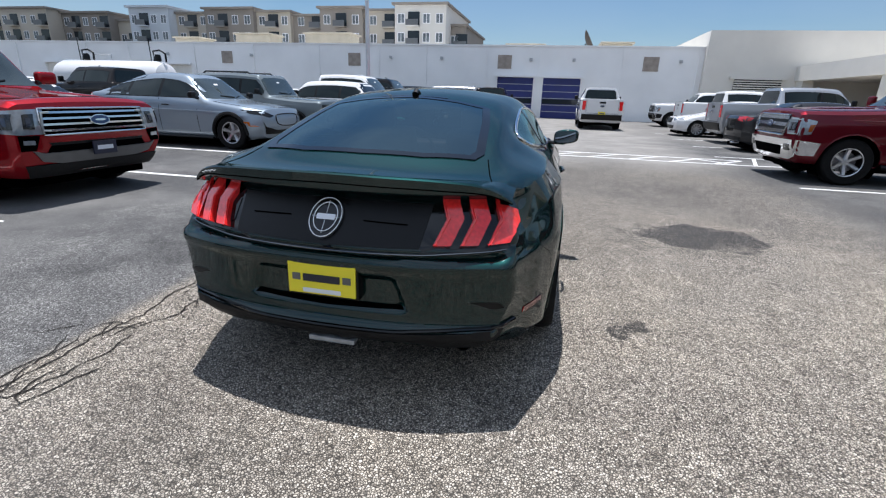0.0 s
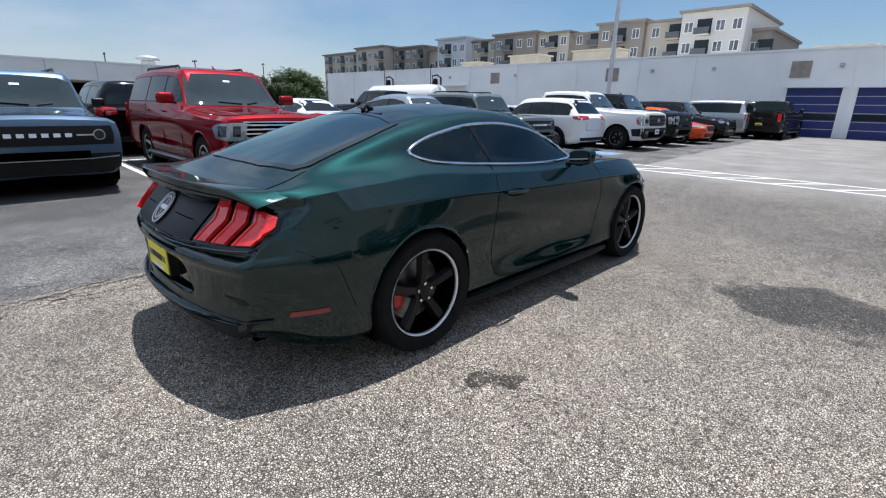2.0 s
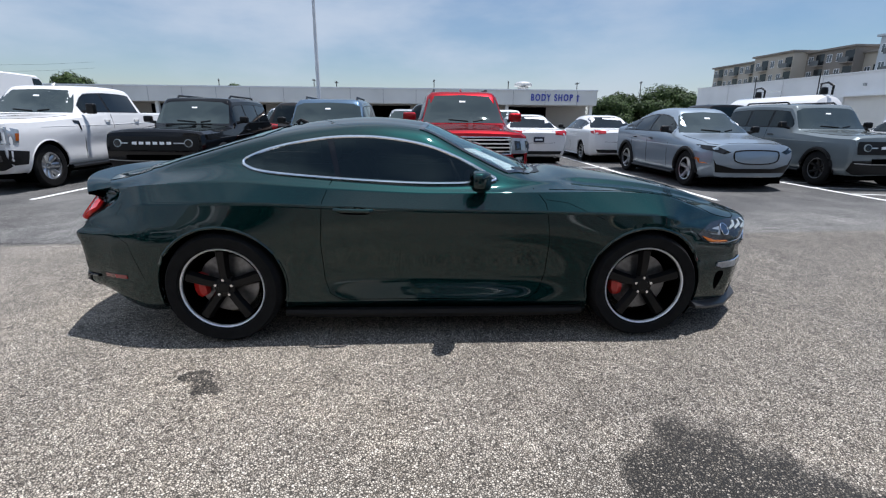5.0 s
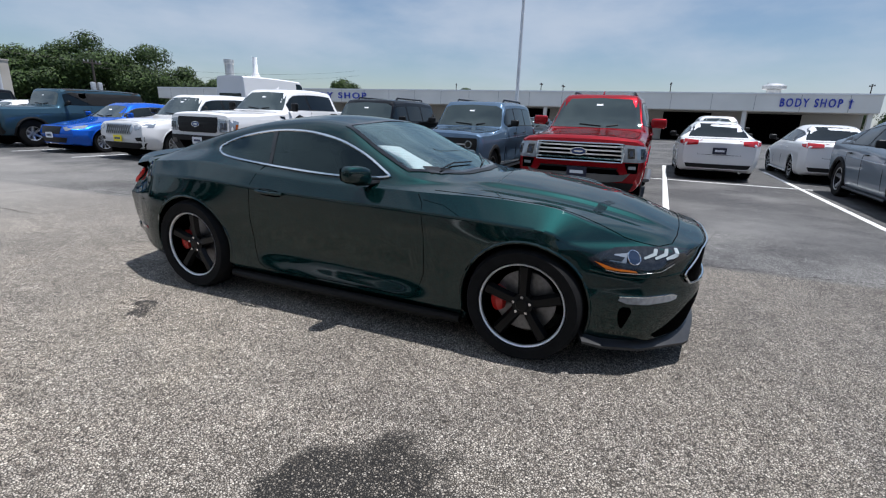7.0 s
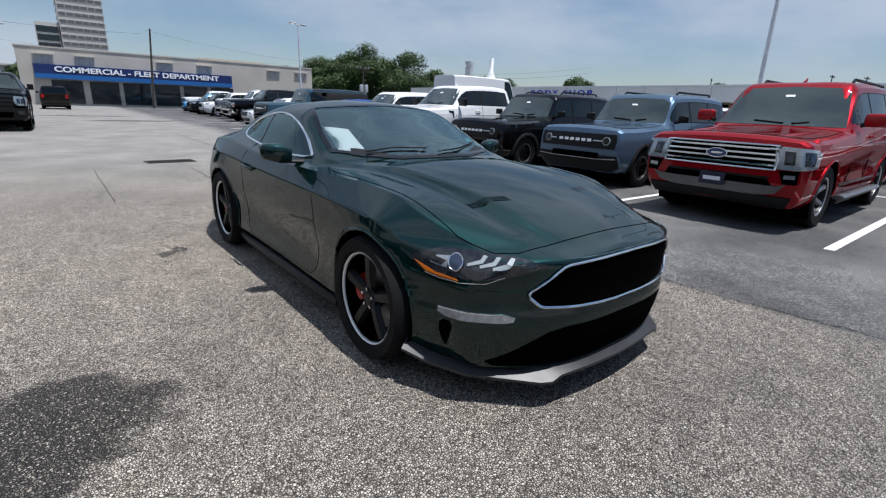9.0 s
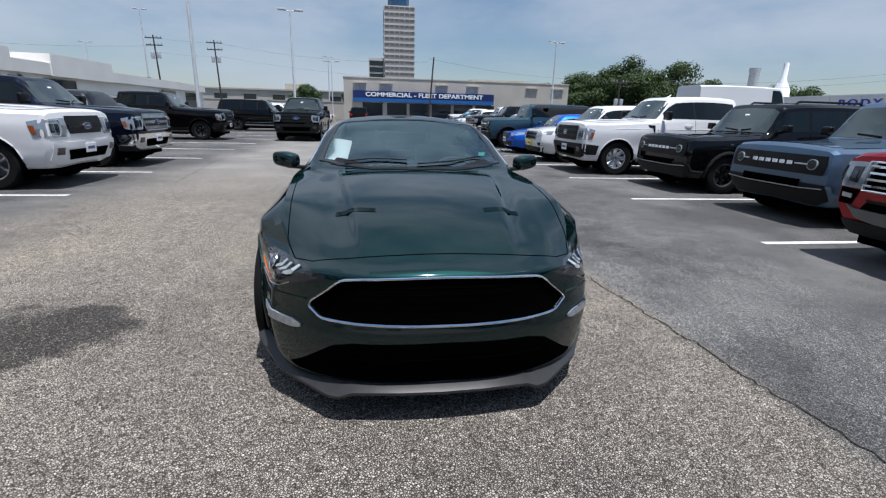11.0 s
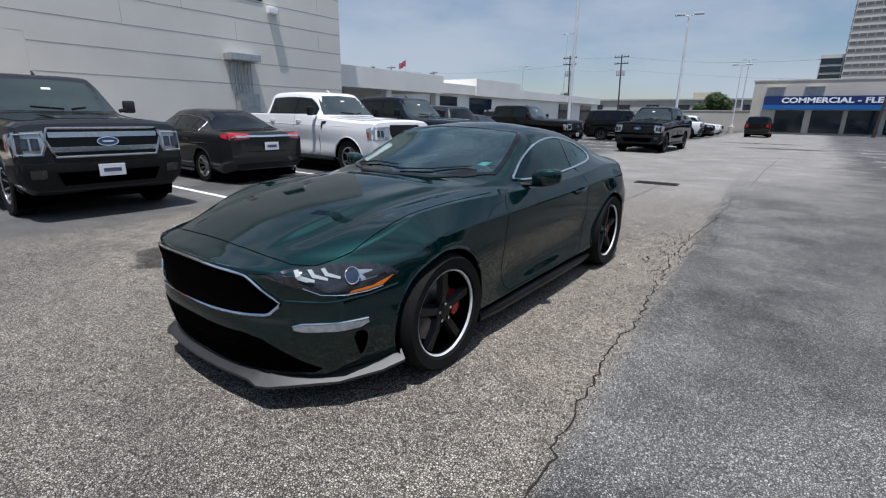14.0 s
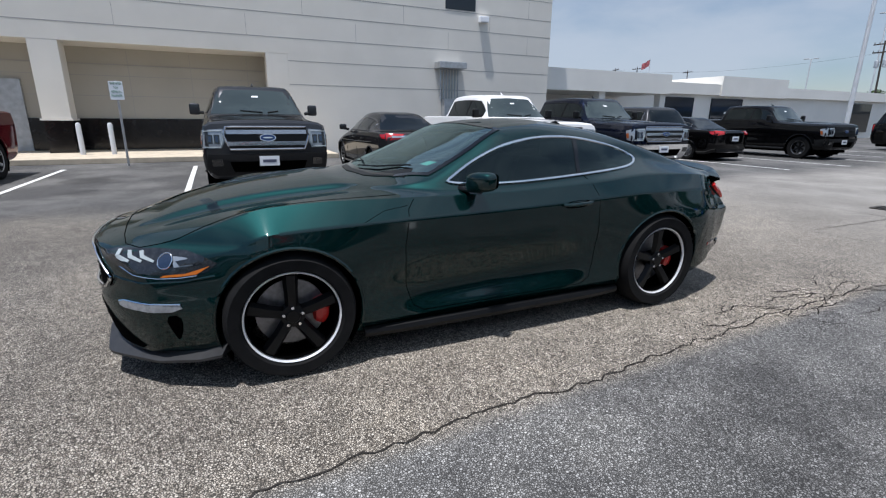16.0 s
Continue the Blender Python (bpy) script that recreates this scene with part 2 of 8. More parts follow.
def pchip(pts, q):
    """A smooth curve through (x, y) points with no overshoot."""
    pts = sorted(pts)
    x, y = np.array([p[0] for p in pts], float), np.array([p[1] for p in pts], float)
    h, d = np.diff(x), np.diff(y) / np.diff(x)
    m = np.zeros(len(x))
    m[0], m[-1] = d[0], d[-1]
    for i in range(1, len(x) - 1):
        if d[i - 1] * d[i] > 0:
            w1, w2 = 2 * h[i] + h[i - 1], h[i] + 2 * h[i - 1]
            m[i] = (w1 + w2) / (w1 / d[i - 1] + w2 / d[i])
    q = np.clip(np.asarray(q, float), x[0], x[-1])
    i = np.clip(np.searchsorted(x, q) - 1, 0, len(h) - 1)
    t = (q - x[i]) / h[i]
    return (2 * t**3 - 3 * t**2 + 1) * y[i] + (t**3 - 2 * t**2 + t) * h[i] * m[i] + (-2 * t**3 + 3 * t**2) * y[i + 1] + (t**3 - t**2) * h[i] * m[i + 1]


def chaikin(poly, rounds=2, closed=True):
    for _ in range(rounds):
        out = []
        n = len(poly)
        for i in range(n if closed else n - 1):
            a, b = poly[i], poly[(i + 1) % n]
            out += [(a[0] * 0.75 + b[0] * 0.25, a[1] * 0.75 + b[1] * 0.25), (a[0] * 0.25 + b[0] * 0.75, a[1] * 0.25 + b[1] * 0.75)]
        if not closed:
            out = [poly[0]] + out + [poly[-1]]
        poly = out
    return poly


def inside(a, b, poly):
    hit = False
    n = len(poly)
    for i in range(n):
        (x0, y0), (x1, y1) = poly[i], poly[(i + 1) % n]
        if (y0 > b) != (y1 > b) and a < (x1 - x0) * (b - y0) / (y1 - y0) + x0:
            hit = not hit
    return hit


def shrink(poly, d):
    """The outline moved inwards by d."""
    n = len(poly)
    area = sum(poly[i][0] * poly[(i + 1) % n][1] - poly[(i + 1) % n][0] * poly[i][1] for i in range(n))
    s = 1 if area > 0 else -1
    out = []
    for i in range(n):
        p, a, b = Vector(poly[i]), Vector(poly[i - 1]), Vector(poly[(i + 1) % n])
        e, f = (p - a).normalized(), (b - p).normalized()
        t = (e + f)
        t = t.normalized() if t.length > 1e-6 else e
        nrm = Vector((-t.y, t.x)) * s
        k = max(0.4, nrm.dot(Vector((-e.y, e.x)) * s))
        out.append(tuple(p + nrm * d / k))
    return out


# ---- vehicle bodies: rails along the length, sections across, faces at both ends ----


def loft(rails, ys, sub, creases, bend, nc=14):
    """rails: K lists of (y, x, z). The closed skin through them, as verts, faces, ring count and station count."""
    K = len(rails)
    X = np.array([pchip([(p[0], p[1]) for p in r], ys) for r in rails])
    Z = np.array([pchip([(p[0], p[2]) for p in r], ys) for r in rails])
    rows = []
    for s in range(len(ys)):
        P = np.stack([X[:, s], Z[:, s]], 1)
        out = []
        for i in range(K - 1):
            a, b = P[i], P[i + 1]
            seg = np.linalg.norm(b - a) + 1e-9

            def tangent(j, forward):
                if j == 0:
                    return np.array([1.0, 0.0])
                if j == K - 1:
                    return np.array([-1.0, 0.0])
                if j in creases:
                    t = (b - a)
                else:
                    t = P[j + 1] - P[j - 1]
                return t / (np.linalg.norm(t) + 1e-9)

            ta, tb = tangent(i, True) * seg, tangent(i + 1, False) * seg
            for k in range(sub):
                t = k / sub
                out.append((2 * t**3 - 3 * t**2 + 1) * a + (t**3 - 2 * t**2 + t) * ta + (-2 * t**3 + 3 * t**2) * b + (t**3 - t**2) * tb)
        out.append(P[-1])
        rows.append(np.array(out))
    M = len(rows[0])
    ring = 2 * M - 2
    verts, faces = [], []
    for s, y in enumerate(ys):
        r = rows[s]
        for j in range(M):
            verts.append((r[j, 0], bend(r[j, 0], y, r[j, 1]), r[j, 1]))
        for j in range(M - 2, 0, -1):
            verts.append((-r[j, 0], bend(r[j, 0], y, r[j, 1]), r[j, 1]))
    S = len(ys)
    for s in range(S - 1):
        for j in range(ring):
            a, b = s * ring + j, s * ring + (j + 1) % ring
            faces.append((a, a + ring, b + ring, b))
    for s, flip in ((0, False), (S - 1, True)):
        base = s * ring
        r = rows[s]
        grid = []
        for j in range(M):
            right = base + j
            left = base + (ring - j if 0 < j < M - 1 else j)
            if j in (0, M - 1):
                grid.append([right] * (nc + 1))
                continue
            line = [left]
            for c in range(1, nc):
                x = r[j, 0] * (2 * c / nc - 1)
                verts.append((x, bend(x, ys[s], r[j, 1]), r[j, 1]))
                line.append(len(verts) - 1)
            grid.append(line + [right])
        for j in range(M - 1):
            for c in range(nc):
                q = [grid[j][c], grid[j][c + 1], grid[j + 1][c + 1], grid[j + 1][c]]
                q = [v for i, v in enumerate(q) if v not in q[:i]]
                if len(q) > 2:
                    faces.append(tuple(reversed(q)) if flip else tuple(q))
    return verts, faces


def cut_arches(verts, faces, wheels, half, band):
    """Round openings over the wheels: (y, z, radius) each."""
    V = np.array(verts)
    for y, z, R in wheels:
        r = np.hypot(V[:, 1] - y, V[:, 2] - z)
        near = (np.abs(r - R) < band) & (np.abs(V[:, 0]) > 0.60 * half) & (V[:, 2] > z - R)
        k = R / np.maximum(r[near], 1e-6)
        V[near, 1] = y + (V[near, 1] - y) * k
        V[near, 2] = z + (V[near, 2] - z) * k
    keep = []
    for f in faces:
        c = V[list(f)].mean(0)
        if abs(c[0]) > 0.52 * half and any(math.hypot(c[1] - y, c[2] - z) < R - 0.004 for y, z, R in wheels):
            continue
        keep.append(f)
    # true round edge: pull the rim of each opening onto its circle
    seen = collections.Counter()
    for f in keep:
        for i in range(len(f)):
            seen[frozenset((f[i], f[(i + 1) % len(f)]))] += 1
    rim = {v for e, n in seen.items() if n == 1 for v in e}
    for v in rim:
        for y, z, R in wheels:
            r = math.hypot(V[v, 1] - y, V[v, 2] - z)
            if abs(V[v, 0]) > 0.5 * half and 0.6 * R < r < 1.25 * R and V[v, 2] > z - 0.7 * R:
                V[v, 1], V[v, 2] = y + (V[v, 1] - y) * R / r, z + (V[v, 2] - z) * R / r
    return [tuple(v) for v in V], keep


def skin_tree(verts, faces):
    return BVHTree.FromPolygons([tuple(v) for v in verts], [tuple(f) for f in faces])


RAYS = {"right": ((1, 0, 0), lambda a, b: (4, a, b)), "left": ((-1, 0, 0), lambda a, b: (-4, a, b)),
        "front": ((0, 1, 0), lambda a, b: (a, 6, b)), "rear": ((0, -1, 0), lambda a, b: (a, -6, b)), "top": ((0, 0, 1), lambda a, b: (a, b, 5)),
        "nose_right": ((0.8, 0.6, 0), lambda a, b: (0.6 * a + 4.0, -0.8 * a + 3.0, b)), "nose_left": ((-0.8, 0.6, 0), lambda a, b: (-0.6 * a - 4.0, -0.8 * a + 3.0, b))}


def onto(tree, plane, a, b, off):
    d, at = RAYS[plane]
    d = Vector(d)
    p, n, _, _ = tree.ray_cast(Vector(at(a, b)), -d)
    if p is None:
        p, n, _, _ = tree.find_nearest(Vector(at(a, b)) - d * {"right": 3.1, "left": 3.1, "front": 3.8, "rear": 3.7, "top": 4.0, "nose_right": 3.0, "nose_left": 3.0}[plane])
    if n.dot(d) < 0:
        n = -n
    return p + n * off, n


def decal(tree, poly, plane, off=0.004, thick=0.01, cell=0.07):
    """A panel cut to an outline, laid on the skin as seen from one side."""
    bm = bmesh.new()
    f = bm.faces.new([bm.verts.new((a, b, 0)) for a, b in poly])
    bmesh.ops.triangulate(bm, faces=[f])
    lo = [min(p[i] for p in poly) for i in (0, 1)]
    hi = [max(p[i] for p in poly) for i in (0, 1)]
    for i in (0, 1):
        n = int((hi[i] - lo[i]) / cell)
        for k in range(1, n + 1):
            co = [0, 0, 0]
            co[i] = lo[i] + (hi[i] - lo[i]) * k / (n + 1)
            no = [0, 0, 0]
            no[i] = 1
            bmesh.ops.bisect_plane(bm, geom=bm.verts[:] + bm.edges[:] + bm.faces[:], plane_co=co, plane_no=no)
    bmesh.ops.remove_doubles(bm, verts=bm.verts, dist=1e-4)
    bmesh.ops.dissolve_degenerate(bm, edges=bm.edges, dist=1e-4)
    d = Vector(RAYS[plane][0])
    normals = {}
    for v in bm.verts:
        v.co, normals[v] = onto(tree, plane, v.co.x, v.co.y, off)
    bmesh.ops.recalc_face_normals(bm, faces=bm.faces)
    if sum((f.normal.dot(d) * f.calc_area() for f in bm.faces)) < 0:
        bmesh.ops.reverse_faces(bm, faces=bm.faces)
    edge = [e for e in bm.edges if e.is_boundary]
    got = bmesh.ops.extrude_edge_only(bm, edges=edge)["geom"]
    for v in got:
        if isinstance(v, bmesh.types.BMVert):
            _, n, _, _ = tree.find_nearest(v.co)
            v.co -= (n if n.dot(d) > 0 else -n) * thick
    bmesh.ops.recalc_face_normals(bm, faces=bm.faces)
    return bm


def seam(tree, path, plane, r=0.003, off=0.0, closed=False, sides=5, step=0.05):
    """A thin bar along a path on the skin."""
    pts = []
    n = len(path)
    for i in range(n if closed else n - 1):
        a, b = path[i], path[(i + 1) % n]
        k = max(1, int(math.dist(a, b) / step))
        pts += [(a[0] + (b[0] - a[0]) * j / k, a[1] + (b[1] - a[1]) * j / k) for j in range(k)]
    if not closed:
        pts.append(path[-1])
    return tube([onto(tree, plane, a, b, off)[0] for a, b in pts], r, sides, closed)


def mirrored(poly):
    return [(-a, b) for a, b in poly]


def wheel(parent, x, y, R, rim, width, style, side, name="wheel"):
    """One wheel under its car: tyre, rim, disc, spokes. side: +1 right, -1 left."""
    w = new(name)
    w.parent = parent
    w.location = (x, y, R)
    w.scale = (side, 1, 1)
    h = width / 2
    sh = R - (R - rim) * 0.25
    part("tyre", lathe([(rim - 0.012, -h * 0.8), (rim, -h * 0.92), (sh, -h), (R - 0.012, -h * 0.86), (R, -h * 0.6), (R, h * 0.6), (R - 0.012, h * 0.86), (sh, h), (rim + 0.012, h * 0.95), (rim - 0.004, h * 0.80)], 48), M_RUBBER, w)
    dark, lip = style.get("dark", M_BLACK), style.get("lip", M_ALLOY)
    d = style.get("inset", 0.02)
    part("rim", lathe([(rim * 0.97, -h * 0.8), (rim * 0.93, -h * 0.5), (rim * 0.88, h * 0.2), (rim * 0.90, h * 0.72), (rim * 0.925, h * 0.80)], 48), dark, w)
    part("rim_lip", lathe([(rim * style.get("lip_in", 0.915), h * 0.70), (rim * (style.get("lip_in", 0.915) + 0.01), h * 0.83), (rim * 0.985, h * 0.88), (rim * 1.0, h * 0.80)], 64), lip, w)
    part("brake_disc", lathe([(0.05, h * 0.05), (rim * 0.72, h * 0.05), (rim * 0.72, -h * 0.1), (0.05, -h * 0.1)], 32), style.get("disc", M_DISC), w)
    n = style.get("spokes", 6)
    web = ([], [])
    face = style.get("spoke_mat", dark)
    wide0, wide1 = style.get("w0", 0.05), style.get("w1", 0.06)
    for i in range(n):
        a = 2 * math.pi * (i + 0.5 * (style.get("turn", 0))) / n + math.pi / 2
        ca, sa = math.cos(a), math.sin(a)
        verts = []
        r0, r1 = rim * 0.20, rim * 0.93
        for r, ww, dep in ((r0, wide0, h * 0.52 - d), (r0 + (r1 - r0) * 0.35, (wide0 + wide1) * 0.46, h * 0.60 - d), (r1, wide1, h * 0.74)):
            for s, dz in ((-1, -0.03), (-0.55, 0.0), (0.55, 0.0), (1, -0.03)):
                t = s * ww / 2
                verts.append((dep + dz, r * ca - t * sa, r * sa + t * ca))
        faces = []
        for k in range(2):
            for j in range(3):
                p = k * 4 + j
                faces.append((p, p + 1, p + 5, p + 4))
        if style.get("joined"):
            o = len(web[0])
            web[0].extend(verts)
            web[1].extend([tuple(q + o for q in f) for f in faces])
        else:
            part("spoke", (verts, faces), face, w, angle=50)
    if style.get("joined"):
        part("spokes", web, face, w, angle=50)
    part("hub_cap", lathe([(0.0, h * 0.62 - d), (rim * 0.13, h * 0.61 - d), (rim * 0.15, h * 0.55 - d), (rim * 0.24, h * 0.52 - d), (rim * 0.26, h * 0.2)], 24), face, w)
    if style.get("caliper"):
        for i in range(5):
            a = 2 * math.pi * i / 5 + 0.3
            bm = bmesh.new()
            bmesh.ops.create_cone(bm, cap_ends=True, segments=6, radius1=0.011, radius2=0.009, depth=0.03)
            bmesh.ops.rotate(bm, verts=bm.verts, matrix=Matrix.Rotation(radians(90), 3, "Y"))
            bmesh.ops.translate(bm, verts=bm.verts, vec=(h * 0.54 - d, rim * 0.20 * math.cos(a), rim * 0.20 * math.sin(a)))
            part("wheel_nut", bm, style.get("nut", M_CHROME), w)
    if style.get("caliper"):
        pts = [(h * 0.2, rim * 0.62 * math.cos(a), rim * 0.62 * math.sin(a)) for a in [style["caliper_at"] - 0.45 + 0.9 * k / 8 for k in range(9)]]
        part("brake_caliper", tube(pts, [0.03, 0.04, 0.045, 0.047, 0.047, 0.047, 0.045, 0.04, 0.03], 8), style["caliper"], w)
    return w


def arch_liner(parent, y, z, R, half, deep=0.42):
    """The dark well over both wheels of an axle."""
    n = 20
    for s in (1, -1):
        verts, faces = [], []
        base = 0
        for k in range(n + 1):
            a = radians(-35) + radians(250) * k / n
            verts += [(s * (half - 0.01), y + R * math.cos(a), z + R * math.sin(a)), (s * (half - deep), y + R * math.cos(a), z + R * math.sin(a))]
        for k in range(n):
            p = base + 2 * k
            faces.append((p, p + 1, p + 3, p + 2))
        c = len(verts)
        verts.append((s * (half - deep), y, z))
        for k in range(n):
            faces.append((base + 2 * k + 1, base + 2 * k + 3, c))
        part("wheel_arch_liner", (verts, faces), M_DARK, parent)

# ---- ground ----


def ground_material():
    m = bpy.data.materials.new("worn_aggregate_asphalt")
    m.use_nodes = True
    n, l = m.node_tree.nodes, m.node_tree.links
    b = n["Principled BSDF"]
    geo = n.new("ShaderNodeNewGeometry")
    pos = geo.outputs["Position"]
    sep = n.new("ShaderNodeSeparateXYZ")
    l.new(pos, sep.inputs[0])

    def val(op, a, c=None, clamp=False):
        x = n.new("ShaderNodeMath")
        x.operation, x.use_clamp = op, clamp
        for i, v in enumerate((a, c)):
            if v is None:
                continue
            if isinstance(v, (int, float)):
                x.inputs[i].default_value = v
            else:
                l.new(v, x.inputs[i])
        return x.outputs[0]

    def noise_of(scale, detail=5.0, rough=0.55, vec=None):
        x = n.new("ShaderNodeTexNoise")
        x.inputs["Scale"].default_value, x.inputs["Detail"].default_value, x.inputs["Roughness"].default_value = scale, detail, rough
        l.new(vec or pos, x.inputs["Vector"])
        return x.outputs["Fac"]

    def ramp(fac, stops):
        x = n.new("ShaderNodeValToRGB")
        e = x.color_ramp.elements
        while len(e) < len(stops):
            e.new(0.5)
        for i, (p, c) in enumerate(stops):
            e[i].position, e[i].color = p, (*c, 1)
        l.new(fac, x.inputs[0])
        return x.outputs["Color"]

    def mix(fac, a, c, mode="MIX"):
        x = n.new("ShaderNodeMix")
        x.data_type, x.blend_type = "RGBA", mode
        for i, v in ((0, fac), (6, a), (7, c)):
            if isinstance(v, (int, float)):
                x.inputs[i].default_value = v
            elif isinstance(v, tuple):
                x.inputs[i].default_value = (*v, 1)
            else:
                l.new(v, x.inputs[i])
        return x.outputs[2]

    def smooth(v, lo, hi):
        x = n.new("ShaderNodeMapRange")
        x.interpolation_type = "SMOOTHSTEP"
        x.inputs[1].default_value, x.inputs[2].default_value = lo, hi
        l.new(v, x.inputs[0])
        return x.outputs[0]

    val_gap = 0.24
    wob = noise_of(0.7, 5)
    wob2 = noise_of(2.6, 5)
    edge = val("ADD", sep.outputs["X"], val("MULTIPLY", val("SUBTRACT", wob, 0.5), 1.6))
    # exposed stones
    vor = n.new("ShaderNodeTexVoronoi")
    vor.inputs["Scale"].default_value = 98.0
    l.new(pos, vor.inputs["Vector"])
    vor2 = n.new("ShaderNodeTexVoronoi")
    vor2.inputs["Scale"].default_value = 190.0
    l.new(pos, vor2.inputs["Vector"])
    sepc = n.new("ShaderNodeSeparateColor")
    l.new(vor.outputs["Color"], sepc.inputs[0])
    stone = ramp(sepc.outputs[0], [(0.0, (0.135, 0.120, 0.105)), (0.30, (0.275, 0.253, 0.226)), (0.62, (0.365, 0.340, 0.309)), (0.90, (0.440, 0.415, 0.382)), (1.0, (0.530, 0.507, 0.472))])
    rim = n.new("ShaderNodeTexVoronoi")
    rim.feature = "DISTANCE_TO_EDGE"
    rim.inputs["Scale"].default_value = 98.0
    l.new(pos, rim.inputs["Vector"])
    gap = val("SUBTRACT", 1.0, smooth(rim.outputs["Distance"], 0.02, val_gap))
    pale = mix(gap, mix(1.0, stone, (1.24, 1.23, 1.21), "MULTIPLY"), (0.034, 0.031, 0.028))
    patch = ramp(noise_of(0.42, 6, 0.6), [(0.30, (0.72, 0.71, 0.70)), (0.5, (1.0, 0.985, 0.96)), (0.72, (1.22, 1.18, 1.10))])
    pale = mix(1.0, pale, patch, "MULTIPLY")
    pale = mix(1.0, pale, ramp(noise_of(4.5, 6, 0.65), [(0.32, (0.78, 0.775, 0.77)), (0.52, (1.0, 1.0, 1.0)), (0.72, (1.16, 1.15, 1.13))]), "MULTIPLY")
    pale = mix(1.0, pale, ramp(noise_of(19.0, 4, 0.6), [(0.34, (0.80, 0.795, 0.785)), (0.52, (1.0, 1.0, 1.0)), (0.70, (1.13, 1.13, 1.12))]), "MULTIPLY")
    # greyer and darker towards the north end
    shade = n.new("ShaderNodeMapRange")
    shade.interpolation_type = "SMOOTHSTEP"
    shade.inputs[1].default_value, shade.inputs[2].default_value = -0.5, 4.0
    shade.inputs[3].default_value, shade.inputs[4].default_value = 0.0, 1.0
    l.new(val("ADD", sep.outputs["Y"], val("MULTIPLY", val("SUBTRACT", wob, 0.5), 4.0)), shade.inputs[0])
    pale = mix(1.0, pale, mix(shade.outputs[0], (1.14, 1.12, 1.08), (0.80, 0.80, 0.80)), "MULTIPLY")
    # newer dark asphalt in the bays
    sepd = n.new("ShaderNodeSeparateColor")
    l.new(vor2.outputs["Color"], sepd.inputs[0])
    dark = ramp(sepd.outputs[0], [(0.0, (0.029, 0.0285, 0.0285)), (0.6, (0.056, 0.055, 0.0545)), (1.0, (0.15, 0.148, 0.145))])
    dust = ramp(noise_of(0.55, 7, 0.62), [(0.44, (0.0, 0.0, 0.0)), (0.76, (1.0, 1.0, 1.0))])
    dark = mix(dust, dark, (0.175, 0.170, 0.162))
    # grey aggregate west of the long crack, then the dark bays
    crack_x = val("ADD", val("ADD", sep.outputs["X"], val("MULTIPLY", sep.outputs["Y"], 0.06)), val("MULTIPLY", val("SUBTRACT", wob2, 0.5), 0.10))
    grey_side = val("SUBTRACT", 1.0, smooth(crack_x, -1.72, -1.56))
    grey_stone = mix(gap, ramp(sepc.outputs[1], [(0.0, (0.12, 0.116, 0.111)), (0.45, (0.225, 0.219, 0.210)), (0.8, (0.32, 0.313, 0.301)), (1.0, (0.43, 0.422, 0.407))]), (0.040, 0.039, 0.037))
    grey_stone = mix(1.0, grey_stone, ramp(noise_of(0.62, 8, 0.68), [(0.36, (0.47, 0.47, 0.48)), (0.51, (0.98, 0.98, 0.98)), (0.68, (1.55, 1.54, 1.50))]), "MULTIPLY")
    left = val("SUBTRACT", 1.0, smooth(val("ADD", edge, val("MULTIPLY", val("SUBTRACT", wob2, 0.5), 1.4)), -4.1, -2.7))
    right = smooth(edge, 3.6, 5.4)
    bays = val("MAXIMUM", left, right, True)
    far = smooth(sep.outputs["Y"], 12.0, 17.0)
    bays = val("MULTIPLY", bays, val("SUBTRACT", 1.0, val("MULTIPLY", far, 0.6)))
    # weathered concrete lane
    con = ramp(noise_of(0.8, 8, 0.65), [(0.3, (0.165, 0.156, 0.142)), (0.55, (0.232, 0.220, 0.202)), (0.75, (0.31, 0.295, 0.27))])
    lane = val("SUBTRACT", 1.0, smooth(val("ADD", sep.outputs["Y"], val("MULTIPLY", wob, 2.4)), -9.0, -0.5))
    lane2 = smooth(val("ADD", sep.outputs["Y"], val("MULTIPLY", wob, 2.0)), 6.2, 9.6)
    lane = val("MAXIMUM", lane, lane2)
    base = mix(lane, pale, con)
    fine = ramp(noise_of(900.0, 2), [(0.3, (0.80, 0.80, 0.80)), (0.7, (1.2, 1.2, 1.2))])
    base = mix(1.0, base, fine, "MULTIPLY")
    base = mix(val("MULTIPLY", grey_side, smooth(sep.outputs["Y"], -14.0, -4.0)), base, grey_stone)
    base = mix(bays, base, dark)

    # damp and oily stains with shapes of their own
    wx = val("ADD", sep.outputs["X"], val("MULTIPLY", val("SUBTRACT", wob2, 0.5), 0.8))
    wy = val("ADD", sep.outputs["Y"], val("MULTIPLY", val("SUBTRACT", noise_of(3.1, 5), 0.5), 0.8))
    wet = None
    for cx, cy, rx, ry, k in ((2.42, 1.15, 0.62, 0.50, 0.95), (1.44, -1.34, 0.13, 0.17, 0.9), (-2.1, 1.8, 0.36, 0.24, 0.42), (4.6, 13.2, 1.5, 0.5, 0.35), (-1.2, -27.0, 2.2, 0.7, 0.85), (0.4, -33.0, 2.6, 0.6, 0.95), (6.9, 3.9, 0.5, 0.35, 0.4), (8.8, 4.2, 0.7, 0.5, 0.5)):
        dx, dy = val("DIVIDE", val("SUBTRACT", wx, cx), rx), val("DIVIDE", val("SUBTRACT", wy, cy), ry)
        d2 = val("ADD", val("MULTIPLY", dx, dx), val("MULTIPLY", dy, dy))
        s = val("MULTIPLY", val("SUBTRACT", 1.0, smooth(d2, 0.55, 1.15)), k)
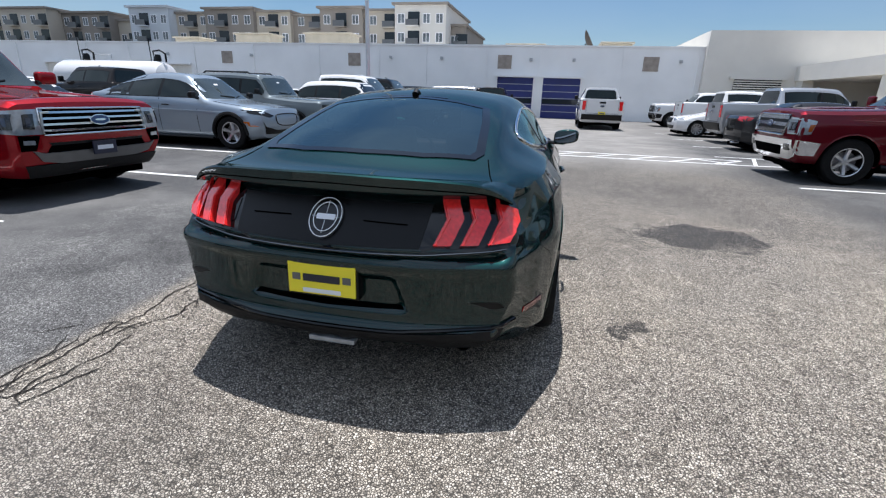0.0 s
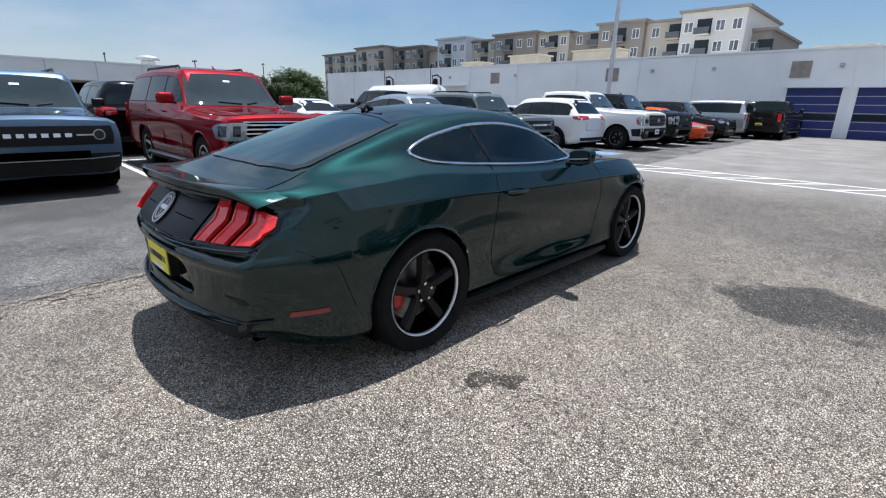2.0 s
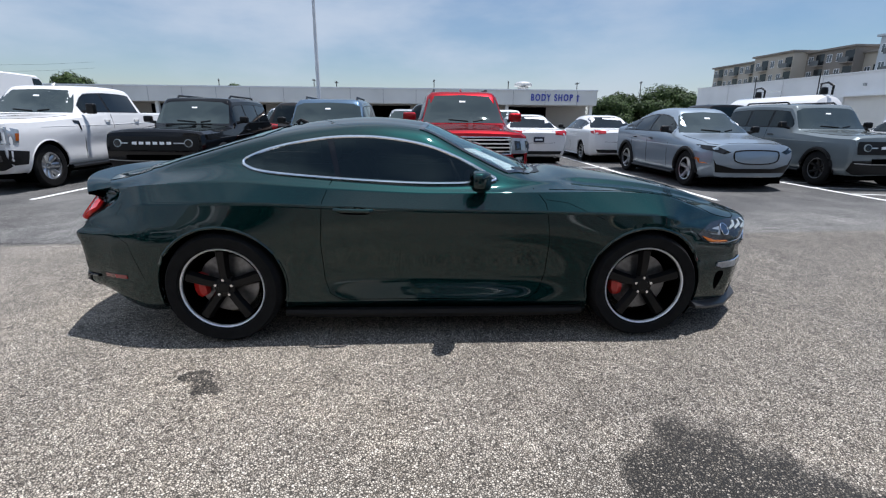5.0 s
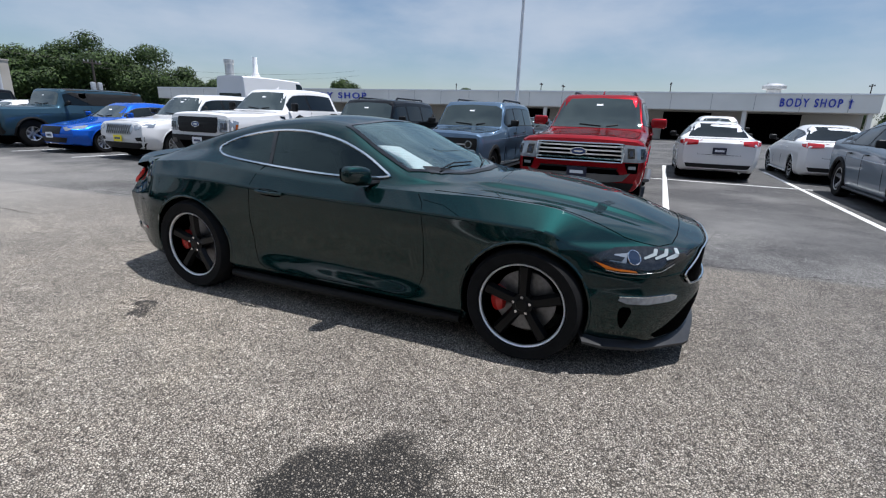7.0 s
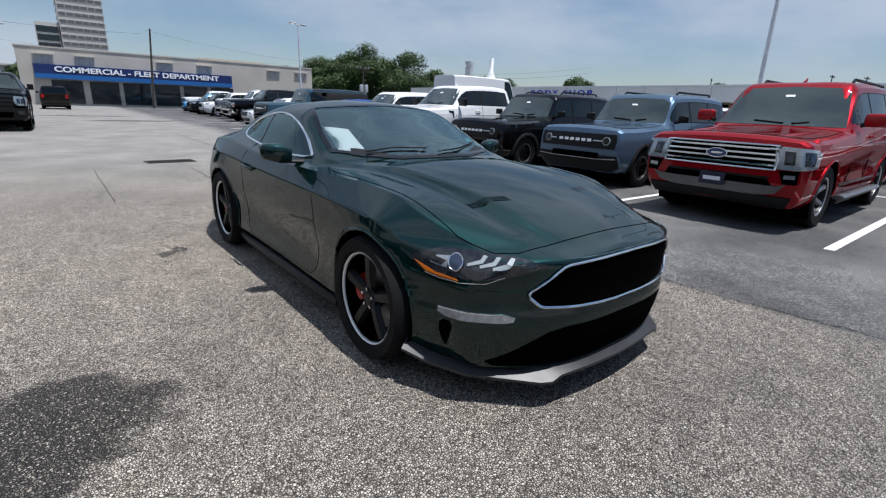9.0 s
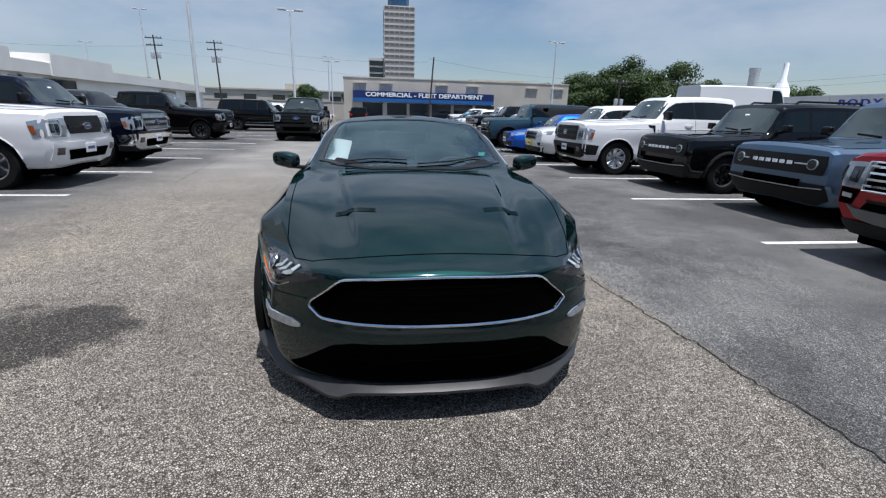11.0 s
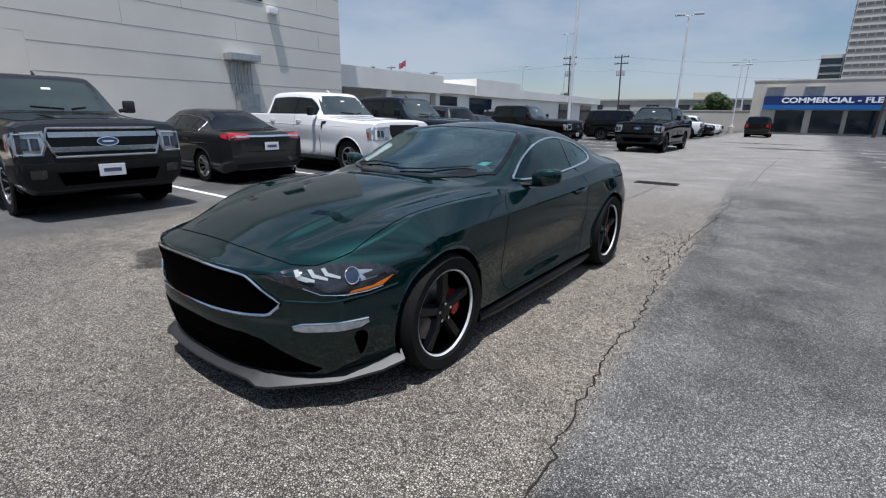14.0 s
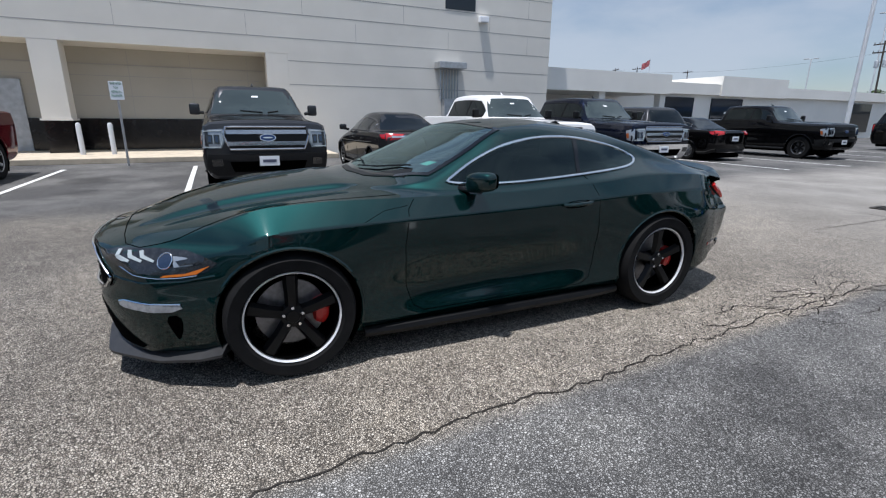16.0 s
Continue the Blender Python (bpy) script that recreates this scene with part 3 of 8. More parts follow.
        wet = s if wet is None else val("MAXIMUM", wet, s)
    soaked = mix(gap, mix(1.0, base, ramp(sepc.outputs[2], [(0.0, (0.10, 0.097, 0.093)), (0.6, (0.25, 0.245, 0.237)), (1.0, (0.70, 0.69, 0.68))]), "MULTIPLY"), (0.006, 0.0057, 0.0053))
    wet_edge = val("MULTIPLY", wet, smooth(val("ADD", wet, val("MULTIPLY", noise_of(26.0, 5, 0.7), 0.9)), 0.45, 1.0))
    base = mix(wet_edge, base, soaked)
    l.new(base, b.inputs["Base Color"])
    rough = n.new("ShaderNodeMapRange")
    rough.inputs[3].default_value, rough.inputs[4].default_value = 0.88, 0.62
    l.new(wet, rough.inputs[0])
    l.new(rough.outputs[0], b.inputs["Roughness"])
    b.inputs["Specular IOR Level"].default_value = 0.3
    hgt = val("ADD", val("MULTIPLY", val("SUBTRACT", 1.0, gap), val("SUBTRACT", 1.0, val("MAXIMUM", bays, val("MULTIPLY", lane, 0.7)))), val("MULTIPLY", noise_of(240.0, 3), 0.6))
    bp = n.new("ShaderNodeBump")
    bp.inputs["Strength"].default_value, bp.inputs["Distance"].default_value = 0.55, 0.006
    l.new(hgt, bp.inputs["Height"])
    l.new(bp.outputs["Normal"], b.inputs["Normal"])
    return m


def plane_mesh(name, x0, x1, y0, y1, z, mat, nx=1, ny=1):
    verts = [(x0 + (x1 - x0) * i / nx, y0 + (y1 - y0) * j / ny, z) for j in range(ny + 1) for i in range(nx + 1)]
    faces = [(j * (nx + 1) + i, j * (nx + 1) + i + 1, (j + 1) * (nx + 1) + i + 1, (j + 1) * (nx + 1) + i) for j in range(ny) for i in range(nx)]
    return mesh_of(name, verts, faces, mat, False)


M_GROUND = ground_material()
tagged(new("ground", plane_mesh("ground", -1500, 1500, -1500, 1500, 0, M_GROUND, 60, 60)), "pale worn aggregate asphalt lot with darker bays", "ground", kind="structure")


def stripe(x0, y0, x1, y1, wide=0.10):
    d = Vector((x1 - x0, y1 - y0)).normalized()
    s = Vector((-d.y, d.x)) * wide / 2
    v = [(x0 + s.x, y0 + s.y, 0.004), (x0 - s.x, y0 - s.y, 0.004), (x1 - s.x, y1 - s.y, 0.004), (x1 + s.x, y1 + s.y, 0.004)]
    ob = new("parking_line", mesh_of("parking_line", v, [(0, 1, 2, 3)], M_WHITELINE, False))
    return tagged(ob, "worn white painted parking line on asphalt", "road marking", group="parking lines", kind="structure")


for y in (-29.0, -26.2, -23.3, -20.4, -17.6, -15.0, -12.2, -9.35, -6.42, -3.62, -0.66, 2.18, 5.05):
    stripe(-4.25, y, -14.4 if y > 1 else -9.6, y + (0.05 if y > 1 else 0.1))
stripe(-10.1, -32, -9.9, 5.3)
for y in (10.6, 12.9, 15.4, 18.2):
    stripe(-4.2, y, -9.6, y)
for y in (-25.6, -22.5, -19.4, -16.3, -13.2, -10.0, -6.85, -3.92, -0.84, 2.20, 5.12):
    stripe(4.98, y, 11.4, y + 0.06)
for y in (13.0, 16.1, 19.2):
    stripe(5.2, y, 11.0, y)
# hatched crossing in front of the bays
stripe(-4.2, 8.15, 5.0, 8.15)
stripe(-4.2, 9.15, 5.4, 9.15)
for i in range(10):
    stripe(-4.0 + i * 0.95, 8.2, -3.2 + i * 0.95, 9.1, 0.08)
stripe(5.0, 8.15, 9.5, 8.6)
stripe(5.0, 9.9, 9.5, 9.9)
stripe(5.0, 8.15, 4.2, 9.2)
for i in range(5):
    stripe(5.4 + i * 0.9, 8.25, 5.9 + i * 0.9, 9.85, 0.08)
stripe(-4.2, 8.15, -9.4, 8.0)
stripe(-4.2, 9.8, -9.4, 9.8)
for i in range(5):
    stripe(-5.0 - i * 0.9, 8.2, -4.6 - i * 0.9, 9.7, 0.08)
stripe(-4.25, -20.4, -9.0, -17.6, 0.08)

# ---- buildings ----
M_STUCCO = material("pale_grey_panel_stucco", (0.71, 0.68, 0.62), 0.85, vary=0.05, scale=0.6, bump=0.25, bump_scale=40)
# beige recess panel, darkened so the bay's shade is in its colour
M_RECESS_SHADE = material("shaded_beige_recess_panel", (0.42, 0.395, 0.34), 0.85, vary=0.06, scale=0.6)
M_WHITEWALL = material("white_painted_tilt_wall", (0.86, 0.86, 0.855), 0.8, vary=0.06, scale=0.35, bump=0.2, bump_scale=25)
M_SHOPWALL = material("cream_painted_wall", (0.80, 0.78, 0.73), 0.8, vary=0.06, scale=0.4, bump=0.2, bump_scale=20)
M_BEIGE = material("beige_brick_paint", (0.50, 0.46, 0.40), 0.85, vary=0.08, scale=0.5, bump=0.3, bump_scale=12)
M_JOINT = material("shadow_joint_sealant", (0.36, 0.35, 0.335), 0.9)
M_STONEBLACK = material("polished_black_stone", (0.012, 0.011, 0.011), 0.16, vary=0.4, scale=6)
M_BLUEDOOR = material("blue_steel_door", (0.016, 0.026, 0.16), 0.45, vary=0.12, scale=2)
M_NAVY = material("navy_sign_face", (0.010, 0.025, 0.12), 0.4, vary=0.05)
M_AZURE = material("azure_sign_stripe", (0.015, 0.12, 0.36), 0.4)
M_SIGNWHITE = material("white_sign_letter", (0.85, 0.86, 0.88), 0.5)
M_SIGNBLUE = material("blue_sign_letter", (0.03, 0.06, 0.45), 0.5)
M_KERB = material("cast_kerb_concrete", (0.50, 0.43, 0.33), 0.85, vary=0.15, scale=4, bump=0.3, bump_scale=80)
M_STEEL = material("galvanised_steel", (0.45, 0.46, 0.47), 0.45, 0.6, vary=0.15, scale=6)
M_POLE = material("weathered_white_pole", (0.60, 0.62, 0.64), 0.5, vary=0.1, scale=2)
M_WOODPOLE = material("dark_timber_pole", (0.055, 0.045, 0.038), 0.85, vary=0.25, scale=5)
M_WINDOW = material("dark_window_pane", (0.02, 0.026, 0.032), 0.06)
M_BLIND = material("pale_window_blinds", (0.44, 0.42, 0.39), 0.5, vary=0.2, scale=3)
M_VENT = material("rusty_louvre", (0.36, 0.31, 0.27), 0.7, vary=0.2, scale=3)
M_TAN = material("tan_render", (0.47, 0.425, 0.355), 0.85, vary=0.06, scale=0.3)
M_BROWN = material("brown_render", (0.26, 0.232, 0.202), 0.85, vary=0.06, scale=0.3)
M_GREYBLUE = material("grey_blue_cladding", (0.52, 0.56, 0.60), 0.8, vary=0.05, scale=0.3)
M_ROOFBOX = material("beige_plant_housing", (0.44, 0.40, 0.32), 0.8, vary=0.1, scale=1)


def structure(name, src, mat, label, category, parent=None, smooth=False):
    ob = part(name, src, mat, parent, smooth=smooth)
    return tagged(ob, label, category, kind="structure")


def lettering(text, size, m, mat, name, label, parent=None, depth=0.02, width=None, bold=0.0, space=1.0):
    cu = bpy.data.curves.new(name, "FONT")
    cu.body, cu.size, cu.extrude, cu.align_x, cu.align_y, cu.offset, cu.space_character = text, size, depth, "CENTER", "CENTER", bold, space
    ob = new(name, cu)
    bpy.context.view_layer.update()
    me = bpy.data.meshes.new_from_object(ob.evaluated_get(bpy.context.evaluated_depsgraph_get()))
    bpy.data.objects.remove(ob)
    me.materials.clear()
    me.materials.append(mat)
    if width:
        xs = [v.co.x for v in me.vertices]
        k = width / (max(xs) - min(xs))
        for v in me.vertices:
            v.co.x *= k
    ob = new(name, me)
    ob.matrix_basis = m
    if parent is not None:
        ob.parent = parent
    if label:
        ob["label"] = label
    return ob


# east building: panel walls with a recessed bay, x = 15.4 faces the lot
WX = 15.4
east = thing("building_east", pose(0, 0, 0), "pale grey panelled showroom building with recessed bays and black stone base", "building", kind="structure")
part("wall_panel", box(WX, WX + 14, -12.2, -0.9, 0, 11), M_STUCCO, east, smooth=False)
part("wall_panel", box(WX, WX + 14, -0.9, 9.5, 3.48, 11), M_STUCCO, east, smooth=False)
part("recess_wall", box(WX + 1.5, WX + 14, -0.9, 9.5, 0, 3.48), M_RECESS_SHADE, east, smooth=False)
for y in (-0.90, 5.72):
    part("column", box(WX + 0.002, WX + 0.7, y, y + 0.74, 1.2, 3.478, 0.01), M_STUCCO, east, smooth=False)
    part("column_base", box(WX - 0.04, WX + 0.74, y - 0.05, y + 0.79, 1.14, 1.2), M_STUCCO, east, smooth=False)
    part("column_plinth", box(WX + 0.02, WX + 0.7, y + 0.02, y + 0.72, 0.15, 1.14), M_STONEBLACK, east, smooth=False)
part("stone_base", box(WX + 1.44, WX + 1.502, -0.16, 9.5, 0.15, 1.2), M_STONEBLACK, east, smooth=False)
part("recess_soffit_line", box(WX + 1.48, WX + 1.502, -0.16, 9.5, 2.95, 2.98), M_JOINT, east, smooth=False)
for z in (4.0, 4.78, 5.45, 6.2, 7.0, 7.8, 8.6, 3.25, 2.45):
    part("panel_joint", box(WX - 0.003, WX + 0.01, -12.2, -0.92 if z < 3.48 else 9.5, z - 0.012, z + 0.012), M_JOINT, east, smooth=False)
for z in (1.95, 2.6):
    part("panel_joint", box(WX + 1.497, WX + 1.51, 0, 9.5, z - 0.010, z + 0.010), M_JOINT, east, smooth=False)
for i in range(11):
    y = -11.0 + i * 1.9
    for k, z in enumerate((4.0, 4.78, 5.45, 6.2, 7.0, 7.8)):
        if (i + k) % 2 == 0:
            part("panel_joint", box(WX - 0.002, WX + 0.01, y - 0.006, y + 0.006, z + 0.013, z + 0.66), M_JOINT, east, smooth=False)
    if y > -0.9:
        part("panel_joint", box(WX + 1.496, WX + 1.51, y - 0.008, y + 0.008, 1.2, 3.4), M_JOINT, east, smooth=False)
part("parapet_cap", box(WX - 0.06, WX + 14.1, -12.26, 9.56, 11.0, 11.12), M_STUCCO, east, smooth=False)
part("awning", box(WX - 0.55, WX, -7.8, -6.6, 3.25, 3.5, 0.02), M_STEEL, east, smooth=False)
for i in range(7):
    part("conduit_pipe", tube([(WX - 0.12, -7.6 + i * 0.13, 3.25), (WX - 0.12, -7.6 + i * 0.13, 2.0)], 0.03, 8), M_STEEL, east)
part("meter_cabinet", box(WX - 0.35, WX - 0.01, -7.75, -6.9, 1.0, 2.1, 0.02), M_STEEL, east, smooth=False)
part("high_window", box(WX - 0.02, WX + 0.05, -8.4, -7.06, 5.51, 6.5), M_WINDOW, east, smooth=False)
part("wall_lamp", box(WX - 0.22, WX, -8.95, -8.55, 5.12, 5.35, 0.03), M_SIGNWHITE, east, smooth=False)
part("door_panel", box(WX + 1.40, WX + 1.5, 7.2, 8.2, 0.15, 2.4), M_STEEL, east, smooth=False)
structure("pavement", box(12.9, WX + 1.5, -2.0, 26.0, 0, 0.15, 0.015), M_KERB, "raised tan concrete footpath with a kerb", "pavement")
structure("pavement", box(12.6, 14.6, -31.0, -22.5, 0, 0.15, 0.03), M_KERB, "raised concrete kerb island under a lamp post", "pavement")

# low wing south of it
low = thing("building_low_wing", pose(0, 0, 0), "long low cream dealership wing with a deep eave", "building", kind="structure")
part("wall", box(20.0, 33.4, -58, -12.2, 0, 3.3), M_SHOPWALL, low, smooth=False)
part("eave", box(16.2, 33.4, -21, -12.21, 2.7, 3.7), M_SHOPWALL, low, smooth=False)
part("parapet", box(19.7, 33.4, -58, -21.0, 3.0, 3.7), M_SHOPWALL, low, smooth=False)
part("parapet", box(19.6, 33.4, -37, -29.8, 2.95, 4.25), M_SHOPWALL, low, smooth=False)
for y in (-26, -31, -48, -54):
    part("window", box(19.9, 20.0, y - 1.6, y + 1.6, 0.5, 2.8), M_WINDOW, low, smooth=False)
for y in (-20.9, -16.6):
    part("column", box(16.4, 16.8, y, y + 0.4, 0, 2.7), M_SHOPWALL, low, smooth=False)

# north service building
WY = 33.0
north = thing("building_north", pose(0, 0, 0), "long white tilt-wall service building with blue roller doors", "building", kind="structure")


def wall_with_holes(x0, x1, y0, y1, z1, holes):
    """A wall box with openings (x0, x1, z0, z1) through it."""
    xs = sorted({x0, x1, *[h[0] for h in holes], *[h[1] for h in holes]})
    out = []
    for a, b in zip(xs[:-1], xs[1:]):
        cut = [h for h in holes if h[0] <= a and h[1] >= b]
        z = 0.0
        for h in sorted(cut, key=lambda h: h[2]):
            if h[2] > z + 1e-4:
                out.append(box(a, b, y0, y1, z, h[2]))
            z = h[3]
        out.append(box(a, b, y0, y1, z, z1))
    return out


DOORS = [(-3.75, -1.12, 0.0, 2.78), (-0.42, 2.2, 0.0, 2.78), (-33.7, -29.9, 0.0, 3.15), (-45.4, -43.6, 0.0, 3.1)]
SLITS = [(-8.05, -6.9, 1.35, 1.82), (-6.3, -5.05, 1.35, 1.82), (3.3, 4.5, 1.35, 1.82), (-12.2, -11.2, 1.35, 1.8), (-14.3, -13.4, 1.3, 1.75), (-10.2, -9.5, 0.9, 1.7)]
for piece in wall_with_holes(-54, 10.0, WY, WY + 0.35, 4.86, DOORS + SLITS):
    part("wall_panel", piece, M_WHITEWALL, north, smooth=False)
part("roof_slab", box(-54, 10, WY + 0.35, WY + 40, 4.3, 4.6), M_SHOPWALL, north, smooth=False)
part("side_wall", box(-54.3, -54.0, WY, WY + 40, 0, 4.86), M_WHITEWALL, north, smooth=False)
part("back_wall", box(-54, 10, WY + 40, WY + 40.3, 0, 4.6), M_WHITEWALL, north, smooth=False)
part("coping", box(-54.4, 10.0, WY - 0.07, WY + 0.42, 4.86, 4.96), M_WHITEWALL, north, smooth=False)
for x in (-48.4, -40.5, -36, -29.4, -23.8, -18.0, -13.0, -9.2, -4.6, -0.78, 4.9, 9.7):
    part("downpipe", box(x - 0.05, x + 0.05, WY - 0.09, WY - 0.002, 0, 4.8), M_WHITEWALL, north, smooth=False)
for i, (a, b, z0, z1) in enumerate(DOORS):
    d = part("roller_door", box(a, b, WY + 0.12, WY + 0.2, 0, z1), M_BLUEDOOR if i < 2 else M_SHOPWALL, north, smooth=False)
    for k in range(1, 6):
        part("door_rib", box(a, b, WY + 0.105, WY + 0.12, z1 * k / 6 - 0.02, z1 * k / 6 + 0.02), M_STEEL if i < 2 else M_SHOPWALL, d, smooth=False)
    if i < 2:
        part("door_window", box(a + 0.05, b - 0.05, WY + 0.10, WY + 0.118, z1 * 0.36, z1 * 0.48), M_WINDOW, d, smooth=False)
    part("door_canopy", box(a - 0.12, b + 0.12, WY - 0.3, WY - 0.002, z1 + 0.02, z1 + 0.16), M_WHITEWALL, north, smooth=False)
for a, b, z0, z1 in SLITS:
    part("window", box(a, b, WY + 0.1, WY + 0.14, z0, z1), M_WINDOW, north, smooth=False)
    part("window_bar", box((a + b) / 2 - 0.025, (a + b) / 2 + 0.025, WY + 0.06, WY + 0.1, z0, z1), M_STEEL, north, smooth=False)
for x in (-26.3, -15.0, -3.28, 6.72):
    v = part("louvre_vent", box(x - 0.5, x + 0.5, WY - 0.05, WY - 0.002, 3.35, 4.28), M_VENT, north, smooth=False)
    for k in range(9):
        part("slat", box(x - 0.46, x + 0.46, WY - 0.07, WY - 0.05, 3.42 + k * 0.095, 3.47 + k * 0.095), M_VENT, v, smooth=False)
for x in (-32, -24, -12, -8, -1.4, 1.6, 8.6):
    part("wall_lamp", box(x - 0.1, x + 0.1, WY - 0.16, WY - 0.002, 3.9, 4.1, 0.02), M_STEEL, north, smooth=False)
for x, y, w, h in ((-31, 45, 4, 2.2), (-23, 46, 5, 2.4), (-2.6, 44, 3.2, 1.3), (5.2, 43, 2.4, 1.4), (9.5, 46, 3, 0.9), (-39, 45, 3, 1.8)):
    b = thing("roof_plant_unit", pose(x, y, 4.6), "beige rooftop plant unit on a flat roof", "roof unit")
    part("housing", box(-w / 2, w / 2, -1.2, 1.2, 0, h, 0.05), M_ROOFBOX, b, smooth=False)
    part("hood", box(-w / 2 - 0.2, w / 2 + 0.2, -1.4, 1.4, h, h + 0.15, 0.04), M_ROOFBOX, b, smooth=False)
dish = thing("satellite_dish", pose(2.6, 42, 4.6), "dark satellite dish on a roof mast", "satellite dish")
part("mast", tube([(0, 0, 0), (0, 0, 1.4)], 0.06, 8), M_WOODPOLE, dish)
v, f = lathe([(0.0, 0.0), (0.35, 0.05), (0.7, 0.18), (0.95, 0.36)], 28, "z")
part("dish", ([(Matrix.Rotation(radians(62), 3, "Y") @ Vector(p)) + Vector((0, 0, 1.5)) for p in v], f), M_WOODPOLE, dish)
for x in (-6.4, -5.9, 0.4, 1.2):
    p = thing("roof_pipe", pose(x, 41, 4.6), "thin steel vent pipe on a flat roof", "vent pipe")
    part("pipe", tube([(0, 0, 0), (0, 0, 0.9)], 0.05, 8), M_STEEL, p)
    part("cap", lathe([(0, 1.0), (0.11, 0.93), (0.11, 0.88), (0.0, 0.88)], 12, "z"), M_STEEL, p)

# taller block at the north-east
ne = thing("building_north_east", pose(0, 0, 0), "pale grey block with a louvred garage bay", "building", kind="structure")
part("wall", box(10.0, 40, WY - 0.5, WY + 30, 0, 5.9), M_STUCCO, ne, smooth=False)
part("louvred_bay", box(11.9, 14.7, WY - 0.56, WY - 0.5, 1.6, 2.95), M_STONEBLACK, ne, smooth=False)
for k in range(9):
    part("louvre", box(11.9, 14.7, WY - 0.62, WY - 0.56, 1.65 + k * 0.145, 1.72 + k * 0.145), M_STUCCO, ne, smooth=False)
part("bay_header", box(11.6, 15.0, WY - 0.7, WY - 0.5, 2.95, 3.15), M_STUCCO, ne, smooth=False)
part("porch_roof", box(15.4, 30, 23.0, WY - 0.5, 2.9, 3.8), M_STUCCO, ne, smooth=False)
part("porch_column", box(15.5, 16.1, 31.5, WY - 0.52, 0, 2.9), M_STUCCO, ne, smooth=False)
# near-black sheet at the rear of the porch carries its shade
part("porch_shade_back", box(22, 22.4, 10, WY - 0.5, 0, 2.9), M_DARK, ne, smooth=False)
part("porch_column", box(15.5, 16.1, 23.1, 23.7, 0, 2.9), M_STUCCO, ne, smooth=False)

# body shop on the west side
BX = -42.0
shop = thing("building_body_shop", pose(0, 0, 0), "long white body shop building with deep open bays", "building", kind="structure")
part("fascia", box(BX - 0.5, BX, -60, 16.4, 2.55, 3.82), M_SHOPWALL, shop, smooth=False)
part("roof_slab", box(BX - 22, BX - 0.5, -60, 16.4, 3.3, 3.6), M_SHOPWALL, shop, smooth=False)
part("fascia_cap", box(BX - 0.55, BX + 0.06, -60, 16.45, 3.82, 3.92), M_SIGNWHITE, shop, smooth=False)
part("soffit", box(BX - 3.0, BX - 0.5, -60, 16.4, 2.5, 2.6), M_SHOPWALL, shop, smooth=False)
part("back_wall", box(BX - 3.4, BX - 3.0, -60, 16.4, 0, 3.4), M_BEIGE, shop, smooth=False)
# black sheets hold the shade of the deep open bays
for y in (10.5, 4.0, -3, -10, -17, -24):
    part("bay_shade_sheet", box(BX - 3.02, BX - 2.95, y - 1.9, y + 1.9, 0, 2.4), M_DARK, shop, smooth=False)
for y in (16, 8, 0, -8, -16, -24, -32):
    part("column", box(BX - 0.6, BX - 0.3, y - 0.15, y + 0.15, 0, 2.55), M_SHOPWALL, shop, smooth=False)
for k in range(25):
    y = 14.5 - k * 3
    part("fascia_joint", box(BX, BX + 0.01, y - 0.015, y + 0.015, 2.56, 3.8), M_JOINT, shop, smooth=False)
lettering("BODY SHOP", 0.85, pose(BX + 0.06, 12.1, 3.18, 90, 0, 90), M_SIGNBLUE, "sign_lettering", "blue raised letters", shop, 0.04, 3.9, 0.012, 1.35)
part("sign_arrow", join(box(BX + 0.02, BX + 0.1, 14.52, 14.60, 2.85, 3.5), box(BX + 0.02, BX + 0.1, 14.42, 14.70, 3.3, 3.36)), M_SIGNBLUE, shop, smooth=False)
lettering("BODY SHOP", 0.85, pose(BX + 0.06, -31.4, 3.18, 90, 0, 90), M_SIGNBLUE, "sign_lettering", "blue raised letters", shop, 0.04, 8.2, 0.012, 1.35)
cup = thing("roof_cupola", pose(BX - 6, 10.6, 3.6), "grey metal roof ventilator with a domed cap", "roof vent")
part("drum", lathe([(0.55, 0), (0.55, 0.9), (0.0, 0.9)], 20, "z"), M_STEEL, cup)
part("cap", lathe([(0, 1.45), (0.6, 1.38), (0.92, 1.2), (0.92, 0.95), (0, 0.95)], 20, "z"), M_STEEL, cup)

# commercial department on the south side
SY = -62.0
south = thing("building_south", pose(0, 0, 0), "long beige two-storey building with a navy fascia sign", "building", kind="structure")
part("wall", box(-26.8, 3.9, SY - 20, SY, 0, 5.55), M_BEIGE, south, smooth=False)
part("parapet_cap", box(-26.9, 4.0, SY - 20, SY + 0.06, 5.55, 5.68), M_BEIGE, south, smooth=False)
sg = part("fascia_sign", box(-16.0, 2.7, SY + 0.002, SY + 0.9, 3.05, 3.95), M_NAVY, south, smooth=False)
part("sign_stripe", box(-16.0, 2.7, SY + 0.02, SY + 0.93, 2.6, 3.05), M_AZURE, south, smooth=False)
lettering("COMMERCIAL - FLEET DEPARTMENT", 0.72, pose(-6.7, SY + 0.93, 3.5, 90, 0, 180), M_SIGNWHITE, "sign_lettering", "white raised letters", south, 0.02, 15.6, 0.024)
for x in (-15, -12, -9, -6, -3, 0.2):
    part("shop_window", box(x - 1.3, x + 1.3, SY + 0.002, SY + 0.06, 0.2, 2.5), M_WINDOW, south, smooth=False)
